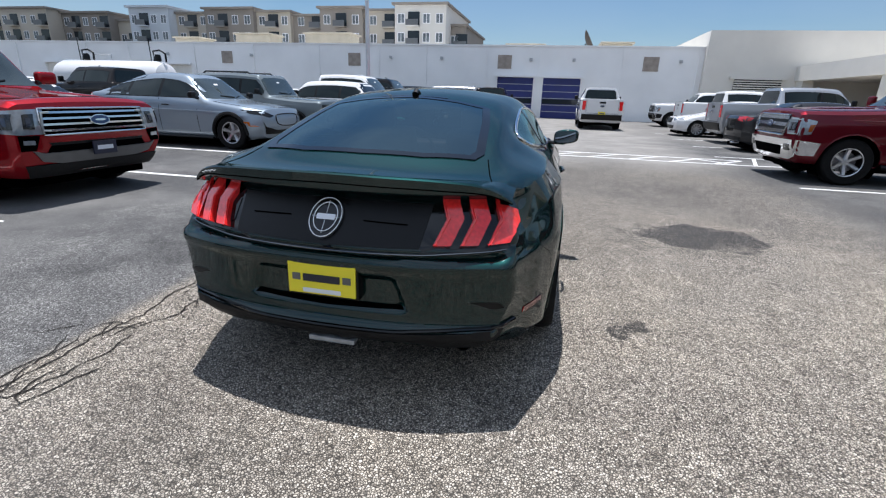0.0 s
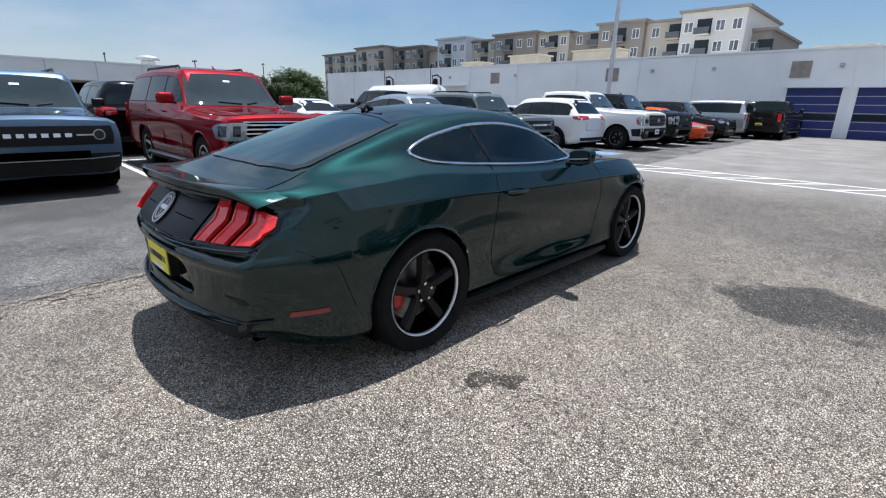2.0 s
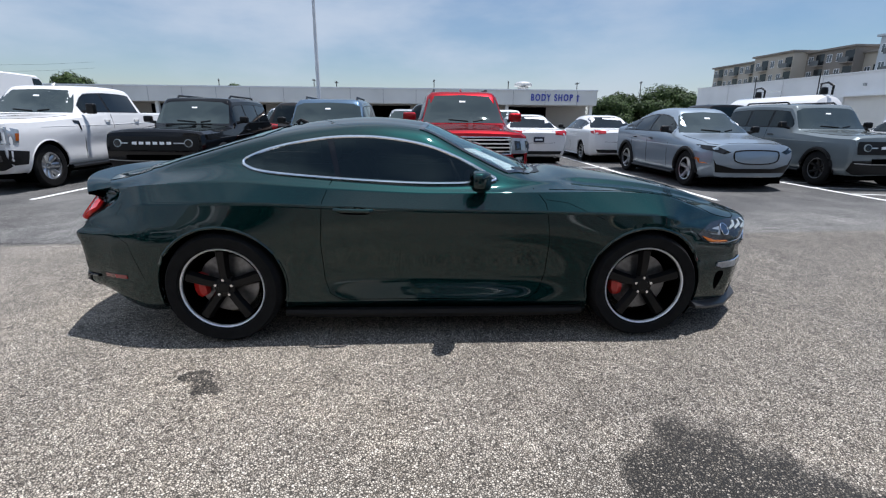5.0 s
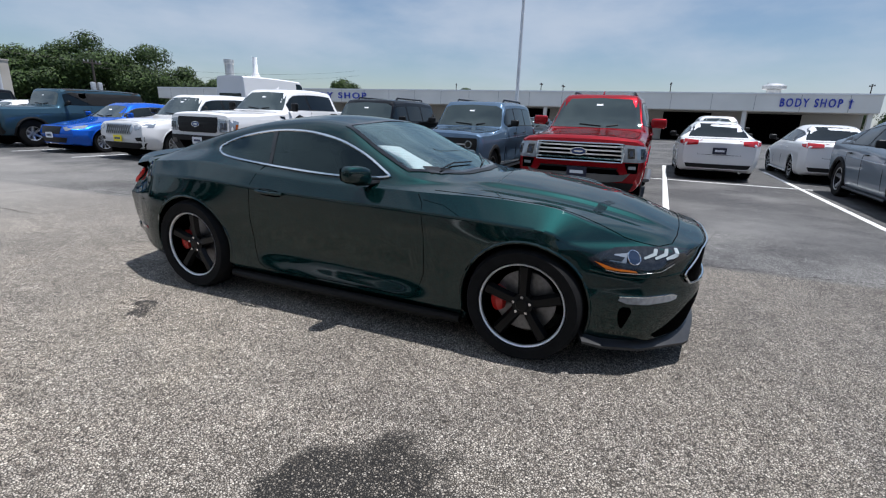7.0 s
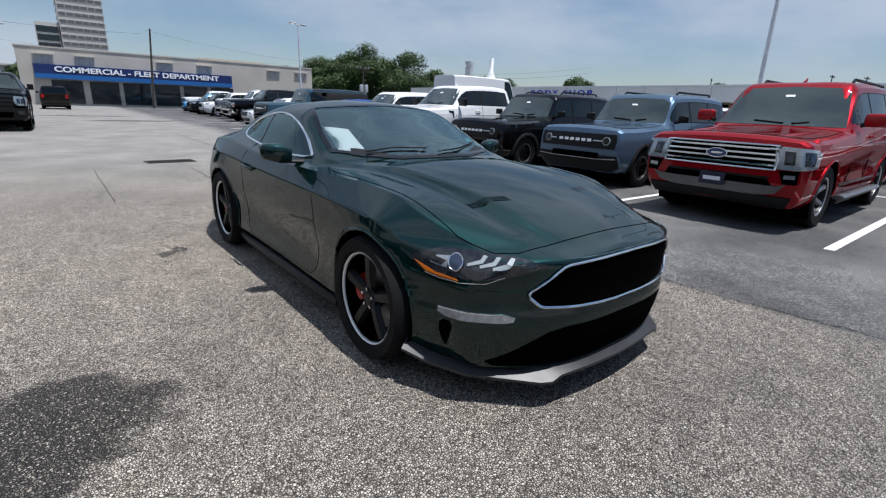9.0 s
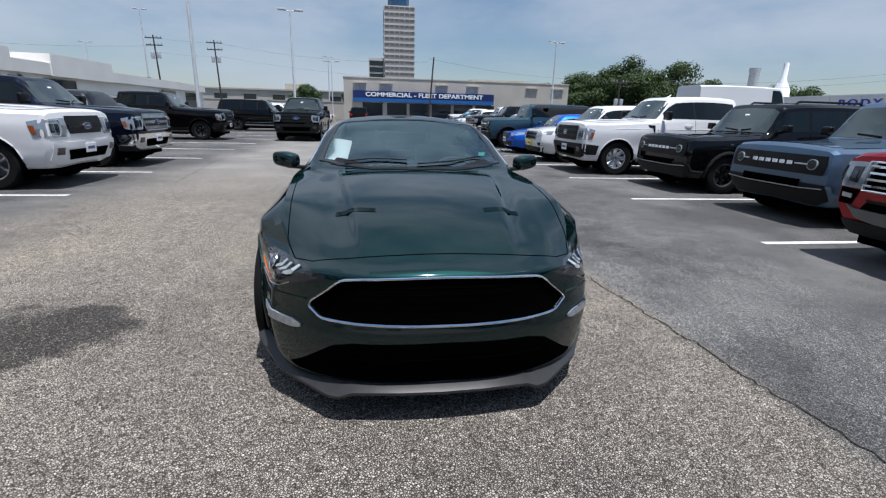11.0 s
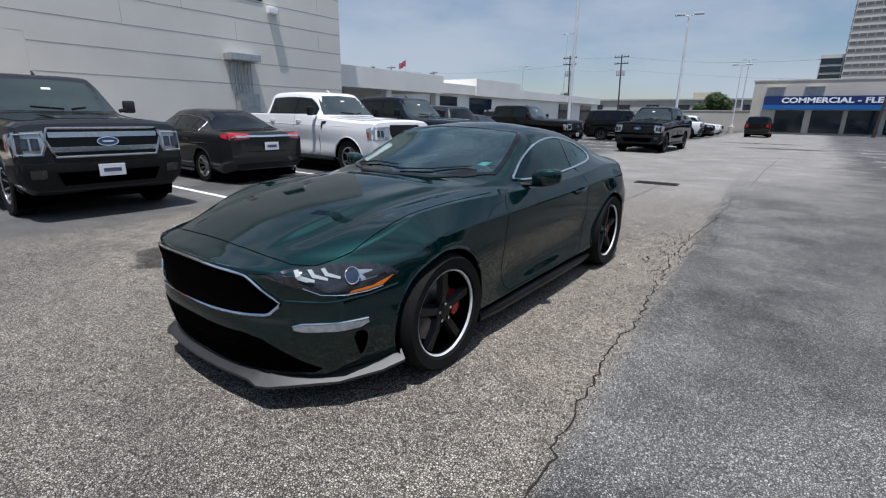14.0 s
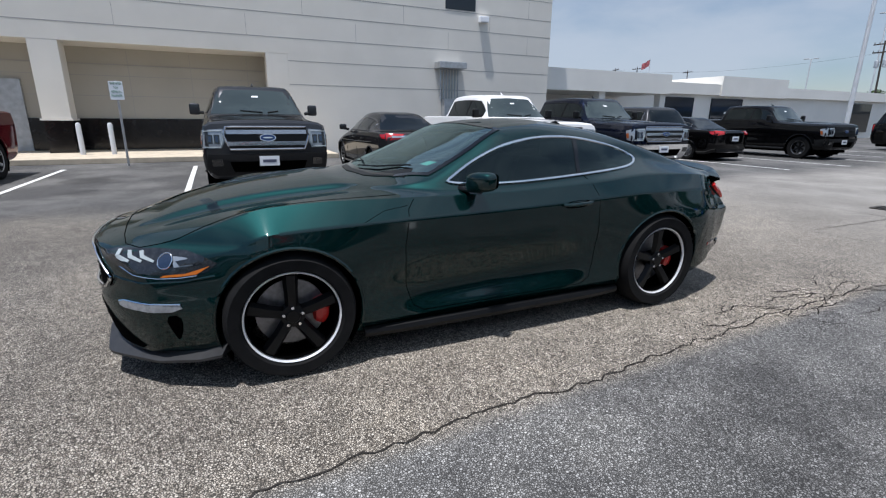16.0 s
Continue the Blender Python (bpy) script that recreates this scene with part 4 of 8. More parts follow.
for x in (-25.2, -21.5, -13.2, -9.0, -1.6, 1.8):
    part("window", box(x - 0.58, x + 0.58, SY + 0.002, SY + 0.05, 4.1, 4.85), M_BLIND, south, smooth=False)
    part("window_hood", box(x - 0.85, x + 0.85, SY + 0.002, SY + 0.25, 4.9, 5.0), M_BEIGE, south, smooth=False)
part("roof_plant", box(-22, -14, SY - 8, SY - 5, 5.5, 6.2), M_ROOFBOX, south, smooth=False)

# far tower
M_TOWER = material("pale_tower_stone", (0.60, 0.565, 0.52), 0.8, vary=0.05, scale=0.2)
M_TOWERWIN = material("bronze_ribbon_glass", (0.14, 0.135, 0.13), 0.2)
tower = thing("office_tower", pose(-15.8, -300, 0), "distant pale office tower with ribbon windows and glass crown", "tower", kind="structure")
part("shaft", box(-8.5, 8.5, -12, 12, 0, 58.6), M_TOWER, tower, smooth=False)
for k in range(18):
    part("ribbon_window", box(-8.7, 8.7, -12.1, 12.2, 3.2 + k * 3.15, 4.4 + k * 3.15), M_TOWERWIN, tower, smooth=False)
for k in range(7):
    part("mullion", box(-8.5 + k * 2.8, -8.3 + k * 2.8, 12.2, 12.35, 0, 58), M_TOWER, tower, smooth=False)
part("crown", lathe([(6.0, 58.4), (6.2, 64), (5.0, 69), (4.4, 76), (0, 78)], 8, "z"), material("blue_curtain_glass", (0.03, 0.08, 0.16), 0.12), tower, smooth=False)
annex = part("annex", box(8.9, 17.5, -10, 10, 0, 31), M_TOWER, tower, smooth=False)
for k in range(8):
    part("annex_window", box(9.3, 17.1, 9.9, 10.15, 2.4 + k * 3.5, 5.0 + k * 3.5), M_WINDOW, annex, smooth=False)

# apartment block beyond the service building
apt = thing("apartment_block", pose(0, 0, 0), "tan, brown and grey apartment block with balconies", "apartment building", kind="structure")
AY = 80.0
M_APTGLASS = material("far_window_pane", (0.13, 0.15, 0.165), 0.15, vary=0.5, scale=0.5)
M_APTPALE = material("pale_render_tower", (0.60, 0.58, 0.54), 0.8, vary=0.05, scale=0.3)
SECTIONS = [(-130, -111, 14.6, M_TAN, 0), (-111, -99, 15.2, M_TAN, -2), (-99, -87.5, 14.8, M_BROWN, 1), (-87.5, -81, 13.6, M_TAN, 3), (-79.6, -71, 15.2, M_GREYBLUE, -2), (-71, -64, 14.4, M_TAN, 0), (-64, -54, 15.0, M_BROWN, -1),
            (-54, -47.3, 14.6, M_TAN, 0), (-47.3, -41, 14.1, M_BROWN, 1), (-41, -33.1, 15.0, M_BROWN, -1), (-33.1, -27, 14.7, M_TAN, 0), (-27, -18.3, 15.3, M_APTPALE, -2), (-18.3, -15.8, 12.6, M_BROWN, 2)]
for a, b, h, m, dy in SECTIONS:
    y = AY + dy
    s = part("wing", box(a, b, y, y + 20, 0, h), m, apt, smooth=False)
    part("roof_edge", box(a - 0.4, b + 0.4, y - 0.5, y + 20, h, h + 0.35), M_BROWN if m is not M_GREYBLUE else M_GREYBLUE, s, smooth=False)
    nb = max(2, int((b - a) / 2.1))
    for k in range(nb):
        xc = a + (b - a) * (k + 0.5) / nb
        for fl in range(5):
            z = 1.1 + fl * 2.85
            if z + 1.6 > h:
                continue
            if k % 3 == 1:
                part("balcony_recess", box(xc - 1.0, xc + 1.0, y - 0.02, y + 0.06, z - 0.25, z + 1.8), M_WINDOW, s, smooth=False)
                part("balcony_rail", box(xc - 1.05, xc + 1.05, y - 1.2, y - 1.1, z - 0.35, z + 0.55), M_GREYALLOY, s, smooth=False)
                part("balcony_slab", box(xc - 1.05, xc + 1.05, y - 1.2, y, z - 0.55, z - 0.35), m, s, smooth=False)
            else:
                part("window_frame", box(xc - 0.62, xc + 0.62, y - 0.02, y + 0.05, z + 0.03, z + 1.52), M_SIGNWHITE, s, smooth=False)
                part("window", box(xc - 0.53, xc + 0.53, y - 0.03, y + 0.05, z + 0.12, z + 1.43), M_APTGLASS, s, smooth=False)
                part("window_rail", box(xc - 0.045, xc + 0.045, y - 0.05, y - 0.03, z + 0.1, z + 1.45), M_SIGNWHITE, s, smooth=False)

# ---- the green fastback coupe ----
R_BOTTOM = [(-2.32, 0, 0.30), (-2.0, 0, 0.22), (-1, 0, 0.16), (1.5, 0, 0.15), (2.2, 0, 0.19)]
R_SILL = [(-2.32, 0.60, 0.27), (-2.1, 0.76, 0.20), (-1.75, 0.82, 0.17), (-1.36, 0.82, 0.18), (-0.9, 0.82, 0.16), (0, 0.82, 0.15), (0.9, 0.82, 0.15), (1.36, 0.80, 0.17), (1.9, 0.84, 0.17), (2.2, 0.715, 0.19)]
R_ROCKER = [(-2.32, 0.70, 0.34), (-2.1, 0.85, 0.27), (-1.75, 0.91, 0.24), (-1.30, 0.94, 0.27), (-0.8, 0.917, 0.25), (0, 0.912, 0.25), (0.8, 0.913, 0.24), (1.31, 0.93, 0.25), (1.9, 0.905, 0.25), (2.2, 0.77, 0.26)]
R_LOW = [(-2.32, 0.765, 0.50), (-2.1, 0.872, 0.50), (-1.36, 0.957, 0.48), (-0.85, 0.912, 0.44), (-0.4, 0.882, 0.42), (0, 0.876, 0.41), (0.5, 0.880, 0.40), (0.85, 0.905, 0.40), (1.36, 0.948, 0.46), (1.9, 0.915, 0.42), (2.2, 0.79, 0.40)]
R_MID = [(-2.32, 0.77, 0.62), (-2.1, 0.87, 0.64), (-1.36, 0.960, 0.66), (-0.8, 0.928, 0.65), (-0.4, 0.918, 0.64), (0, 0.915, 0.63), (0.8, 0.922, 0.64), (1.36, 0.942, 0.66), (1.9, 0.894, 0.585), (2.2, 0.775, 0.54)]
R_SHOULDER = [(-2.32, 0.765, 0.74), (-2.1, 0.83, 0.80), (-1.6, 0.905, 0.86), (-1.2, 0.936, 0.870), (-0.6, 0.928, 0.842), (0, 0.922, 0.822), (0.8, 0.922, 0.808), (1.36, 0.922, 0.790), (1.8, 0.884, 0.725), (2.2, 0.745, 0.625)]
R_FENDER = [(-2.32, 0.70, 0.89), (-2.1, 0.77, 0.925), (-1.6, 0.845, 0.962), (-1.2, 0.845, 0.980), (-0.8, 0.866, 0.955), (-0.4, 0.874, 0.932), (0, 0.872, 0.918), (0.5, 0.862, 0.920), (1.0, 0.822, 0.920), (1.36, 0.792, 0.902), (1.8, 0.765, 0.824), (2.2, 0.65, 0.695)]
R_BELT = [(-2.32, 0.64, 0.935), (-2.1, 0.70, 0.957), (-1.8, 0.69, 0.990), (-1.5, 0.675, 1.030), (-1.2, 0.680, 1.070), (-0.8, 0.775, 1.012), (-0.4, 0.812, 0.975), (0, 0.822, 0.952), (0.4, 0.808, 0.945), (0.6, 0.745, 0.948), (0.8, 0.685, 0.943), (1.2, 0.63, 0.914), (1.6, 0.60, 0.862), (2.0, 0.55, 0.778), (2.2, 0.49, 0.712)]
R_CANT = [(-2.32, 0.45, 0.955), (-2.1, 0.52, 0.970), (-1.8, 0.58, 1.020), (-1.5, 0.580, 1.100), (-1.2, 0.575, 1.178), (-0.8, 0.585, 1.243), (-0.4, 0.600, 1.268), (-0.1, 0.622, 1.245), (0.2, 0.675, 1.120), (0.5, 0.725, 0.990), (0.65, 0.68, 0.968), (0.9, 0.53, 0.955), (1.4, 0.45, 0.910), (2.0, 0.36, 0.785), (2.2, 0.28, 0.712)]
R_ROOF = [(-2.32, 0.25, 0.962), (-2.1, 0.30, 0.975), (-1.88, 0.35, 1.028), (-1.5, 0.35, 1.135), (-1.1, 0.35, 1.245), (-0.8, 0.36, 1.300), (-0.4, 0.36, 1.328), (-0.1, 0.37, 1.303), (0.2, 0.39, 1.190), (0.5, 0.41, 1.070), (0.72, 0.38, 0.985), (1.0, 0.30, 0.968), (1.5, 0.26, 0.908), (2.0, 0.20, 0.79), (2.2, 0.15, 0.72)]
R_TOP = [(-2.32, 0, 0.966), (-2.1, 0, 0.979), (-1.90, 0, 1.032), (-1.5, 0, 1.152), (-1.1, 0, 1.268), (-0.8, 0, 1.324), (-0.45, 0, 1.350), (-0.1, 0, 1.326), (0.2, 0, 1.212), (0.5, 0, 1.094), (0.78, 0, 0.990), (1.0, 0, 0.976), (1.5, 0, 0.916), (2.0, 0, 0.795), (2.2, 0, 0.725)]
COUPE_RAILS = [R_BOTTOM, R_SILL, R_ROCKER, R_LOW, R_MID, R_SHOULDER, R_FENDER, R_BELT, R_CANT, R_ROOF, R_TOP]
FRONT_Z = [(0.15, 0.0), (0.25, 0.03), (0.42, 0.06), (0.52, 0.045), (0.66, 0.05), (0.70, 0.045), (0.74, 0.0)]
REAR_Z = [(0.25, 0.03), (0.315, -0.035), (0.335, -0.056), (0.365, -0.060), (0.385, -0.042), (0.44, -0.036), (0.60, -0.050), (0.632, -0.064), (0.650, -0.065), (0.664, -0.054), (0.684, 0.0)]
PANEL_Z = [(0.660, 0.0), (0.676, -0.026), (0.69, -0.048), (0.706, -0.052), (0.726, -0.042), (0.80, 0.018), (0.863, 0.070), (0.880, 0.080), (0.900, 0.060), (0.925, 0.006), (0.97, 0.0)]


def ease(t):
    t = min(1.0, max(0.0, t))
    return t * t * (3 - 2 * t)


def tail_plan(x, z=0.9):
    """How far the tail falls forward of its end station: swept corners above the bumper, a squarer bumper below."""
    return 0.050 + (0.128 + 0.062 * ease((z - 0.655) / (0.03 + 0.13 * ease((abs(x) - 0.70) / 0.12)))) * (abs(x) / 0.75) ** 2.6


def coupe_bend(x, y, z):
    x = abs(x)
    if y > 1.3:
        return y + ease((y - 1.3) / 0.9) * (-0.15 * (x / 0.62) ** 3 + float(pchip(FRONT_Z, [z])[0]))
    if y < -1.6:
        hollow = 0.030 * ease((z - 0.440) / 0.014) * ease((0.598 - z) / 0.03) * ease((0.345 + 0.35 * (0.52 - z) - x) / 0.05)
        return y + ease((-1.6 - y) / 0.72) * (tail_plan(x, z) + float(pchip(REAR_Z, [z])[0]) * ease((0.87 - x) / 0.13) + (float(pchip(PANEL_Z, [z])[0]) + hollow) * ease((0.805 - x) / 0.07))
    return y


ys = np.unique(np.concatenate([np.linspace(-2.32, 2.2, 200), np.linspace(-1.75, -0.9, 60), np.linspace(0.92, 1.77, 60)]))
COUPE_WHEELS = [(-1.285, 0.347, 0.380), (1.312, 0.342, 0.374)]
cv, cf = loft(COUPE_RAILS, ys, 12, {2, 5, 6}, coupe_bend, 72)


def bonnet_dome(p):
    """Raised middle of the bonnet, its edge running back from the vents, with a shallow valley beside it."""
    x, y, z = abs(p[0]), p[1], p[2]
    if y < 0.80 or z < 0.70 or x > 0.66:
        return tuple(p)
    edge = 0.505 - 0.13 * (y - 1.0)
    fade = ease((y - 0.80) / 0.2) * ease((2.10 - y) / 0.30)
    lift = 0.015 * ease((edge + 0.012 - x) / 0.024) - 0.012 * ease(1 - abs(x - edge - 0.07) / 0.11)
    return (p[0], y, z + fade * lift)


cv = [bonnet_dome(p) for p in cv]
coupe_tree = skin_tree(cv, cf)
cv2, cf2 = cut_arches(cv, cf, COUPE_WHEELS, 0.94, 0.014)

SIDE_GLASS = [(0.40, 0.972), (0.34, 1.005), (0.21, 1.078), (0.09, 1.132), (-0.06, 1.188), (-0.30, 1.226), (-0.50, 1.232), (-0.70, 1.220), (-0.98, 1.168), (-1.12, 1.120), (-1.195, 1.080), (-1.15, 1.048), (-1.05, 1.022), (-0.8, 1.002), (-0.4, 0.978), (0.0, 0.960)]
WINDSCREEN = [(0, 0.745), (0.30, 0.710), (0.54, 0.625), (0.690, 0.46), (0.662, 0.25), (0.605, 0.02), (0.565, -0.10), (0.30, -0.065), (0, -0.055)]
WINDSCREEN = WINDSCREEN + [(-a, b) for a, b in reversed(WINDSCREEN[1:-1])]
REAR_GLASS = [(0, -1.03), (0.30, -1.05), (0.485, -1.10), (0.525, -1.35), (0.560, -1.74), (0.53, -1.82), (0.30, -1.885), (0, -1.90)]
REAR_GLASS = REAR_GLASS + [(-a, b) for a, b in reversed(REAR_GLASS[1:-1])]
holes = {"side": shrink(SIDE_GLASS, 0.018), "ws": shrink(WINDSCREEN, 0.018), "rg": shrink(REAR_GLASS, 0.03)}
keep = []
CV = np.array(cv2)
for f in cf2:
    c = CV[list(f)].mean(0)
    if c[2] > 0.93 and -1.95 < c[1] < 0.85:
        if abs(c[0]) > 0.57 and inside(c[1], c[2], holes["side"]):
            continue
        if inside(c[0], c[1], holes["ws"]) and c[1] > -0.15:
            continue
        if inside(c[0], c[1], holes["rg"]):
            continue
    keep.append(f)
coupe = thing("coupe", pose(0, 0, 0), "dark green two-door fastback coupe with black alloy wheels on worn asphalt", "car")
body = part("body", (cv2, keep), M_GREEN, coupe, "metallic dark green bodywork", angle=40)

# glass
part("windscreen", decal(coupe_tree, WINDSCREEN, "top", 0.003, 0.004, 0.06), M_CLEAR, coupe)
part("rear_window", decal(coupe_tree, REAR_GLASS, "top", 0.003, 0.004, 0.06), M_REARGLASS, coupe)


def eased(pts, rounds=4):
    """A closed run of points with its small kinks smoothed away."""
    n = len(pts)
    for _ in range(rounds):
        pts = [(pts[i - 1] + pts[i] * 2 + pts[(i + 1) % n]) / 4 for i in range(n)]
    return pts


def ring_band(tree, poly, width, plane, off, thick=0.006):
    """A flat band just inside an outline."""
    inner = shrink(poly, width)
    bm = bmesh.new()
    n = len(poly)

    def dense(ring):
        out = []
        for i in range(n):
            a, b = ring[i], ring[(i + 1) % n]
            for k in range(6):
                out.append((a[0] + (b[0] - a[0]) * k / 6, a[1] + (b[1] - a[1]) * k / 6))
        return out

    A = [bm.verts.new(onto(tree, plane, a, b, off)[0]) for a, b in dense(poly)]
    B = [bm.verts.new(onto(tree, plane, a, b, off)[0]) for a, b in dense(inner)]
    m = len(A)
    for i in range(m):
        bm.faces.new((A[i], A[(i + 1) % m], B[(i + 1) % m], B[i]))
    bmesh.ops.recalc_face_normals(bm, faces=bm.faces)
    return bm


part("windscreen_border", ring_band(coupe_tree, WINDSCREEN, 0.030, "top", 0.0055), M_GLOSS, coupe, "black glass border")
part("rear_window_border", ring_band(coupe_tree, REAR_GLASS, 0.042, "top", 0.0055), M_GLOSS, coupe, "black glass border")
for s in ("right", "left"):
    part("side_window", decal(coupe_tree, chaikin(SIDE_GLASS, 1), s, 0.003, 0.004, 0.06), M_TINT, coupe, "dark tinted side glass")
    part("window_trim", tube(eased([onto(coupe_tree, s, a, b, 0.004)[0] for a, b in chaikin(SIDE_GLASS, 3)]), 0.0095, 8, True), M_CHROME, coupe, "bright chrome window surround")
    part("window_pillar", decal(coupe_tree, [(-0.60, 0.995), (-0.57, 0.993), (-0.63, 1.215), (-0.67, 1.213)], s, 0.006, 0.006), M_GLOSS, coupe)
    # door and panel gaps
    part("door_gap", seam(coupe_tree, [(-0.62, 0.995), (-0.67, 0.87), (-0.69, 0.62), (-0.68, 0.40), (-0.65, 0.30), (-0.58, 0.262), (0.58, 0.260), (0.64, 0.30), (0.68, 0.42), (0.69, 0.66), (0.66, 0.86), (0.60, 0.935)], s, 0.0021, -0.0003, False, 5, 0.03), M_DARK, coupe)
    part("wing_gap", seam(coupe_tree, [(1.02, 0.765), (0.80, 0.86), (0.66, 0.88)], s, 0.002, -0.001), M_DARK, coupe)
    part("bumper_gap", seam(coupe_tree, [(-1.74, 0.40), (-1.82, 0.62), (-1.98, 0.705)], s, 0.002, -0.001), M_DARK, coupe)
    sg = 1 if s == "right" else -1
    # handle in its cup, a flat near-black patch painting the cup's shade
    cup = part("door_handle", decal(coupe_tree, chaikin([(-0.38, 0.792), (-0.59, 0.80), (-0.60, 0.848), (-0.40, 0.840)], 2), s, 0.0015, 0.004, 0.03), M_DARK, coupe)
    hp = [onto(coupe_tree, s, y, 0.824 - (y + 0.48) * 0.03, o)[0] for y, o in ((-0.375, 0.008), (-0.41, 0.024), (-0.48, 0.028), (-0.55, 0.026), (-0.60, 0.010))]
    part("handle_bar", tube(hp, 0.011, 8, flat=1.1), M_GREEN, cup, "body-coloured door pull")
    part("side_skirt", tube([(sg * (0.885 + 0.02 * k), y, 0.170) for y, k in ((-0.93, 0), (-0.7, 0.6), (0, 0.7), (0.7, 0.6), (0.93, 0))], [0.024, 0.028, 0.028, 0.028, 0.024], 8, flat=1.2), M_BLACK, coupe, "black sill extension")
    part("side_marker_lamp", decal(coupe_tree, [(-1.86, 0.395), (-2.03, 0.390), (-2.025, 0.415), (-1.865, 0.418)], s, 0.004, 0.006, 0.03), M_REDDARK, coupe, "red rear side marker")
    # mirror
    mir = bmesh.new()
    bmesh.ops.create_cube(mir, size=2.0)
    bmesh.ops.subdivide_edges(mir, edges=mir.edges, cuts=7, use_grid_fill=True)
    for v in mir.verts:
        p = Vector(v.co)
        k = (abs(p.x) ** 4 + abs(p.y) ** 4 + abs(p.z) ** 4) ** 0.25
        x, y, z = p / k
        taper = 1.0 - 0.16 * max(0.0, x) - 0.10 * max(0.0, -x)
        v.co = (x * 0.100, y * (0.078 if y > 0 else 0.038) * (1 - 0.35 * max(0.0, x)), z * 0.060 * taper + 0.010 * x)
        v.co = Matrix.Rotation(radians(-10), 3, "Z") @ v.co + Vector((0.965, 0.235, 1.000))
        v.co.x *= sg
    if sg < 0:
        bmesh.ops.reverse_faces(mir, faces=mir.faces)
    mr = part("door_mirror", mir, M_GREEN, coupe, "green mirror cap on a black stalk", angle=60)
    part("mirror_stalk", tube([(sg * 0.79, 0.30, 0.945), (sg * 0.88, 0.27, 0.945), (sg * 0.95, 0.245, 0.955)], [0.028, 0.025, 0.04], 8, flat=0.6), M_BLACK, mr)
    gv = []
    for k in range(28):
        a = 2 * math.pi * k / 28
        c, d = math.cos(a), math.sin(a)
        q = (abs(c) ** 4 + abs(d) ** 4) ** 0.25
        p = Matrix.Rotation(radians(-10), 3, "Z") @ Vector((c / q * 0.086, -0.0395, d / q * 0.047 + 0.008 * c / q))
        gv.append((sg * (p.x + 0.965), p.y + 0.235, p.z + 1.000))
    part("mirror_glass", (gv, [tuple(range(28))]), M_MIRROR, mr, smooth=False)
    # wheel arch edge
    for y, z, R in COUPE_WHEELS:
        pts = []
        for k in range(25):
            a = radians(-22 + 224 * k / 24)
            pts.append(onto(coupe_tree, s, y + R * math.cos(a), z + R * math.sin(a), -0.004)[0])
        part("arch_lip", tube(pts, 0.010, 6), M_GREEN, coupe)

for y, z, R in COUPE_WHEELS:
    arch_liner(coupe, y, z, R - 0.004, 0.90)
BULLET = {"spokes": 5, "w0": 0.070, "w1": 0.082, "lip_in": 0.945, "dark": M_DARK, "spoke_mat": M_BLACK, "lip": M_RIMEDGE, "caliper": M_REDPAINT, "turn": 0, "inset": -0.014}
for y, R, wd, xo in ((1.312, 0.338, 0.255, 0.815), (-1.285, 0.346, 0.275, 0.824)):
    for s in (1, -1):
        wheel(coupe, s * xo, y, R, 0.252, wd, {**BULLET, "caliper_at": math.pi}, s)

# nose: grille mouth, headlamps, slots, splitter
GRILLE = [(0, 0.703), (0.20, 0.701), (0.34, 0.696), (0.41, 0.690), (0.440, 0.683), (0.462, 0.668), (0.566, 0.580), (0.576, 0.566), (0.575, 0.552), (0.535, 0.512), (0.515, 0.504), (0.43, 0.498), (0.34, 0.494), (0.22, 0.490), (0.10, 0.487), (0, 0.487)]
GRILLE = GRILLE + [(-a, b) for a, b in reversed(GRILLE[1:-1])]
# flat black sheet, the depth of the mouth only darkened into its colour
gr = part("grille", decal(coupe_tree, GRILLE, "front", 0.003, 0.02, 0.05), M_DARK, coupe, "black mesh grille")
part("grille_surround", seam(coupe_tree, GRILLE, "front", 0.0055, 0.010, True, 8, 0.03), M_CHROME, gr)
part("grille_bright_edge", seam(coupe_tree, GRILLE[7:16] + [(-a, b) for a, b in reversed(GRILLE[7:15])], "front", 0.0075, 0.016, False, 6, 0.03), M_CHROME, gr, "bright lower grille edge")
for k in range(6):
    z = 0.50 + k * 0.032
    xs = [abs(p[0]) for p in GRILLE]
    wide = 0.52 if 0.51 < z < 0.64 else 0.44
    part("grille_bar", seam(coupe_tree, [(-wide, z), (wide, z)], "front", 0.0016, 0.003, False, 4, 0.08), M_DARK, gr)
LOWER = [(0, 0.405), (0.40, 0.400), (0.49, 0.378), (0.555, 0.330), (0.64, 0.262), (0.70, 0.222), (0.67, 0.200), (0, 0.192)]
LOWER = LOWER + [(-a, b) for a, b in reversed(LOWER[1:-1])]
# opening drawn flat, its inner shade put into the near-black
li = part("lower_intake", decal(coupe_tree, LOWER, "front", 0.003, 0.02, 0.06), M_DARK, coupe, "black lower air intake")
for k in range(4):
    part("intake_bar", seam(coupe_tree, [(-0.48, 0.235 + k * 0.028), (0.48, 0.235 + k * 0.028)], "front", 0.002, 0.004, False, 4, 0.1), M_DARK, li)
M_SMOKE = material("smoked_headlamp", (0.022, 0.024, 0.027), 0.12, 0.2, coat=0.6, vary=0.4, scale=40)
HEADLAMP = [(-1.432, 0.692), (-1.36, 0.706), (-1.285, 0.716), (-1.10, 0.722), (-0.947, 0.716), (-0.86, 0.694), (-0.79, 0.660), (-0.84, 0.618), (-0.96, 0.604), (-1.09, 0.608), (-1.25, 0.634), (-1.34, 0.660)]
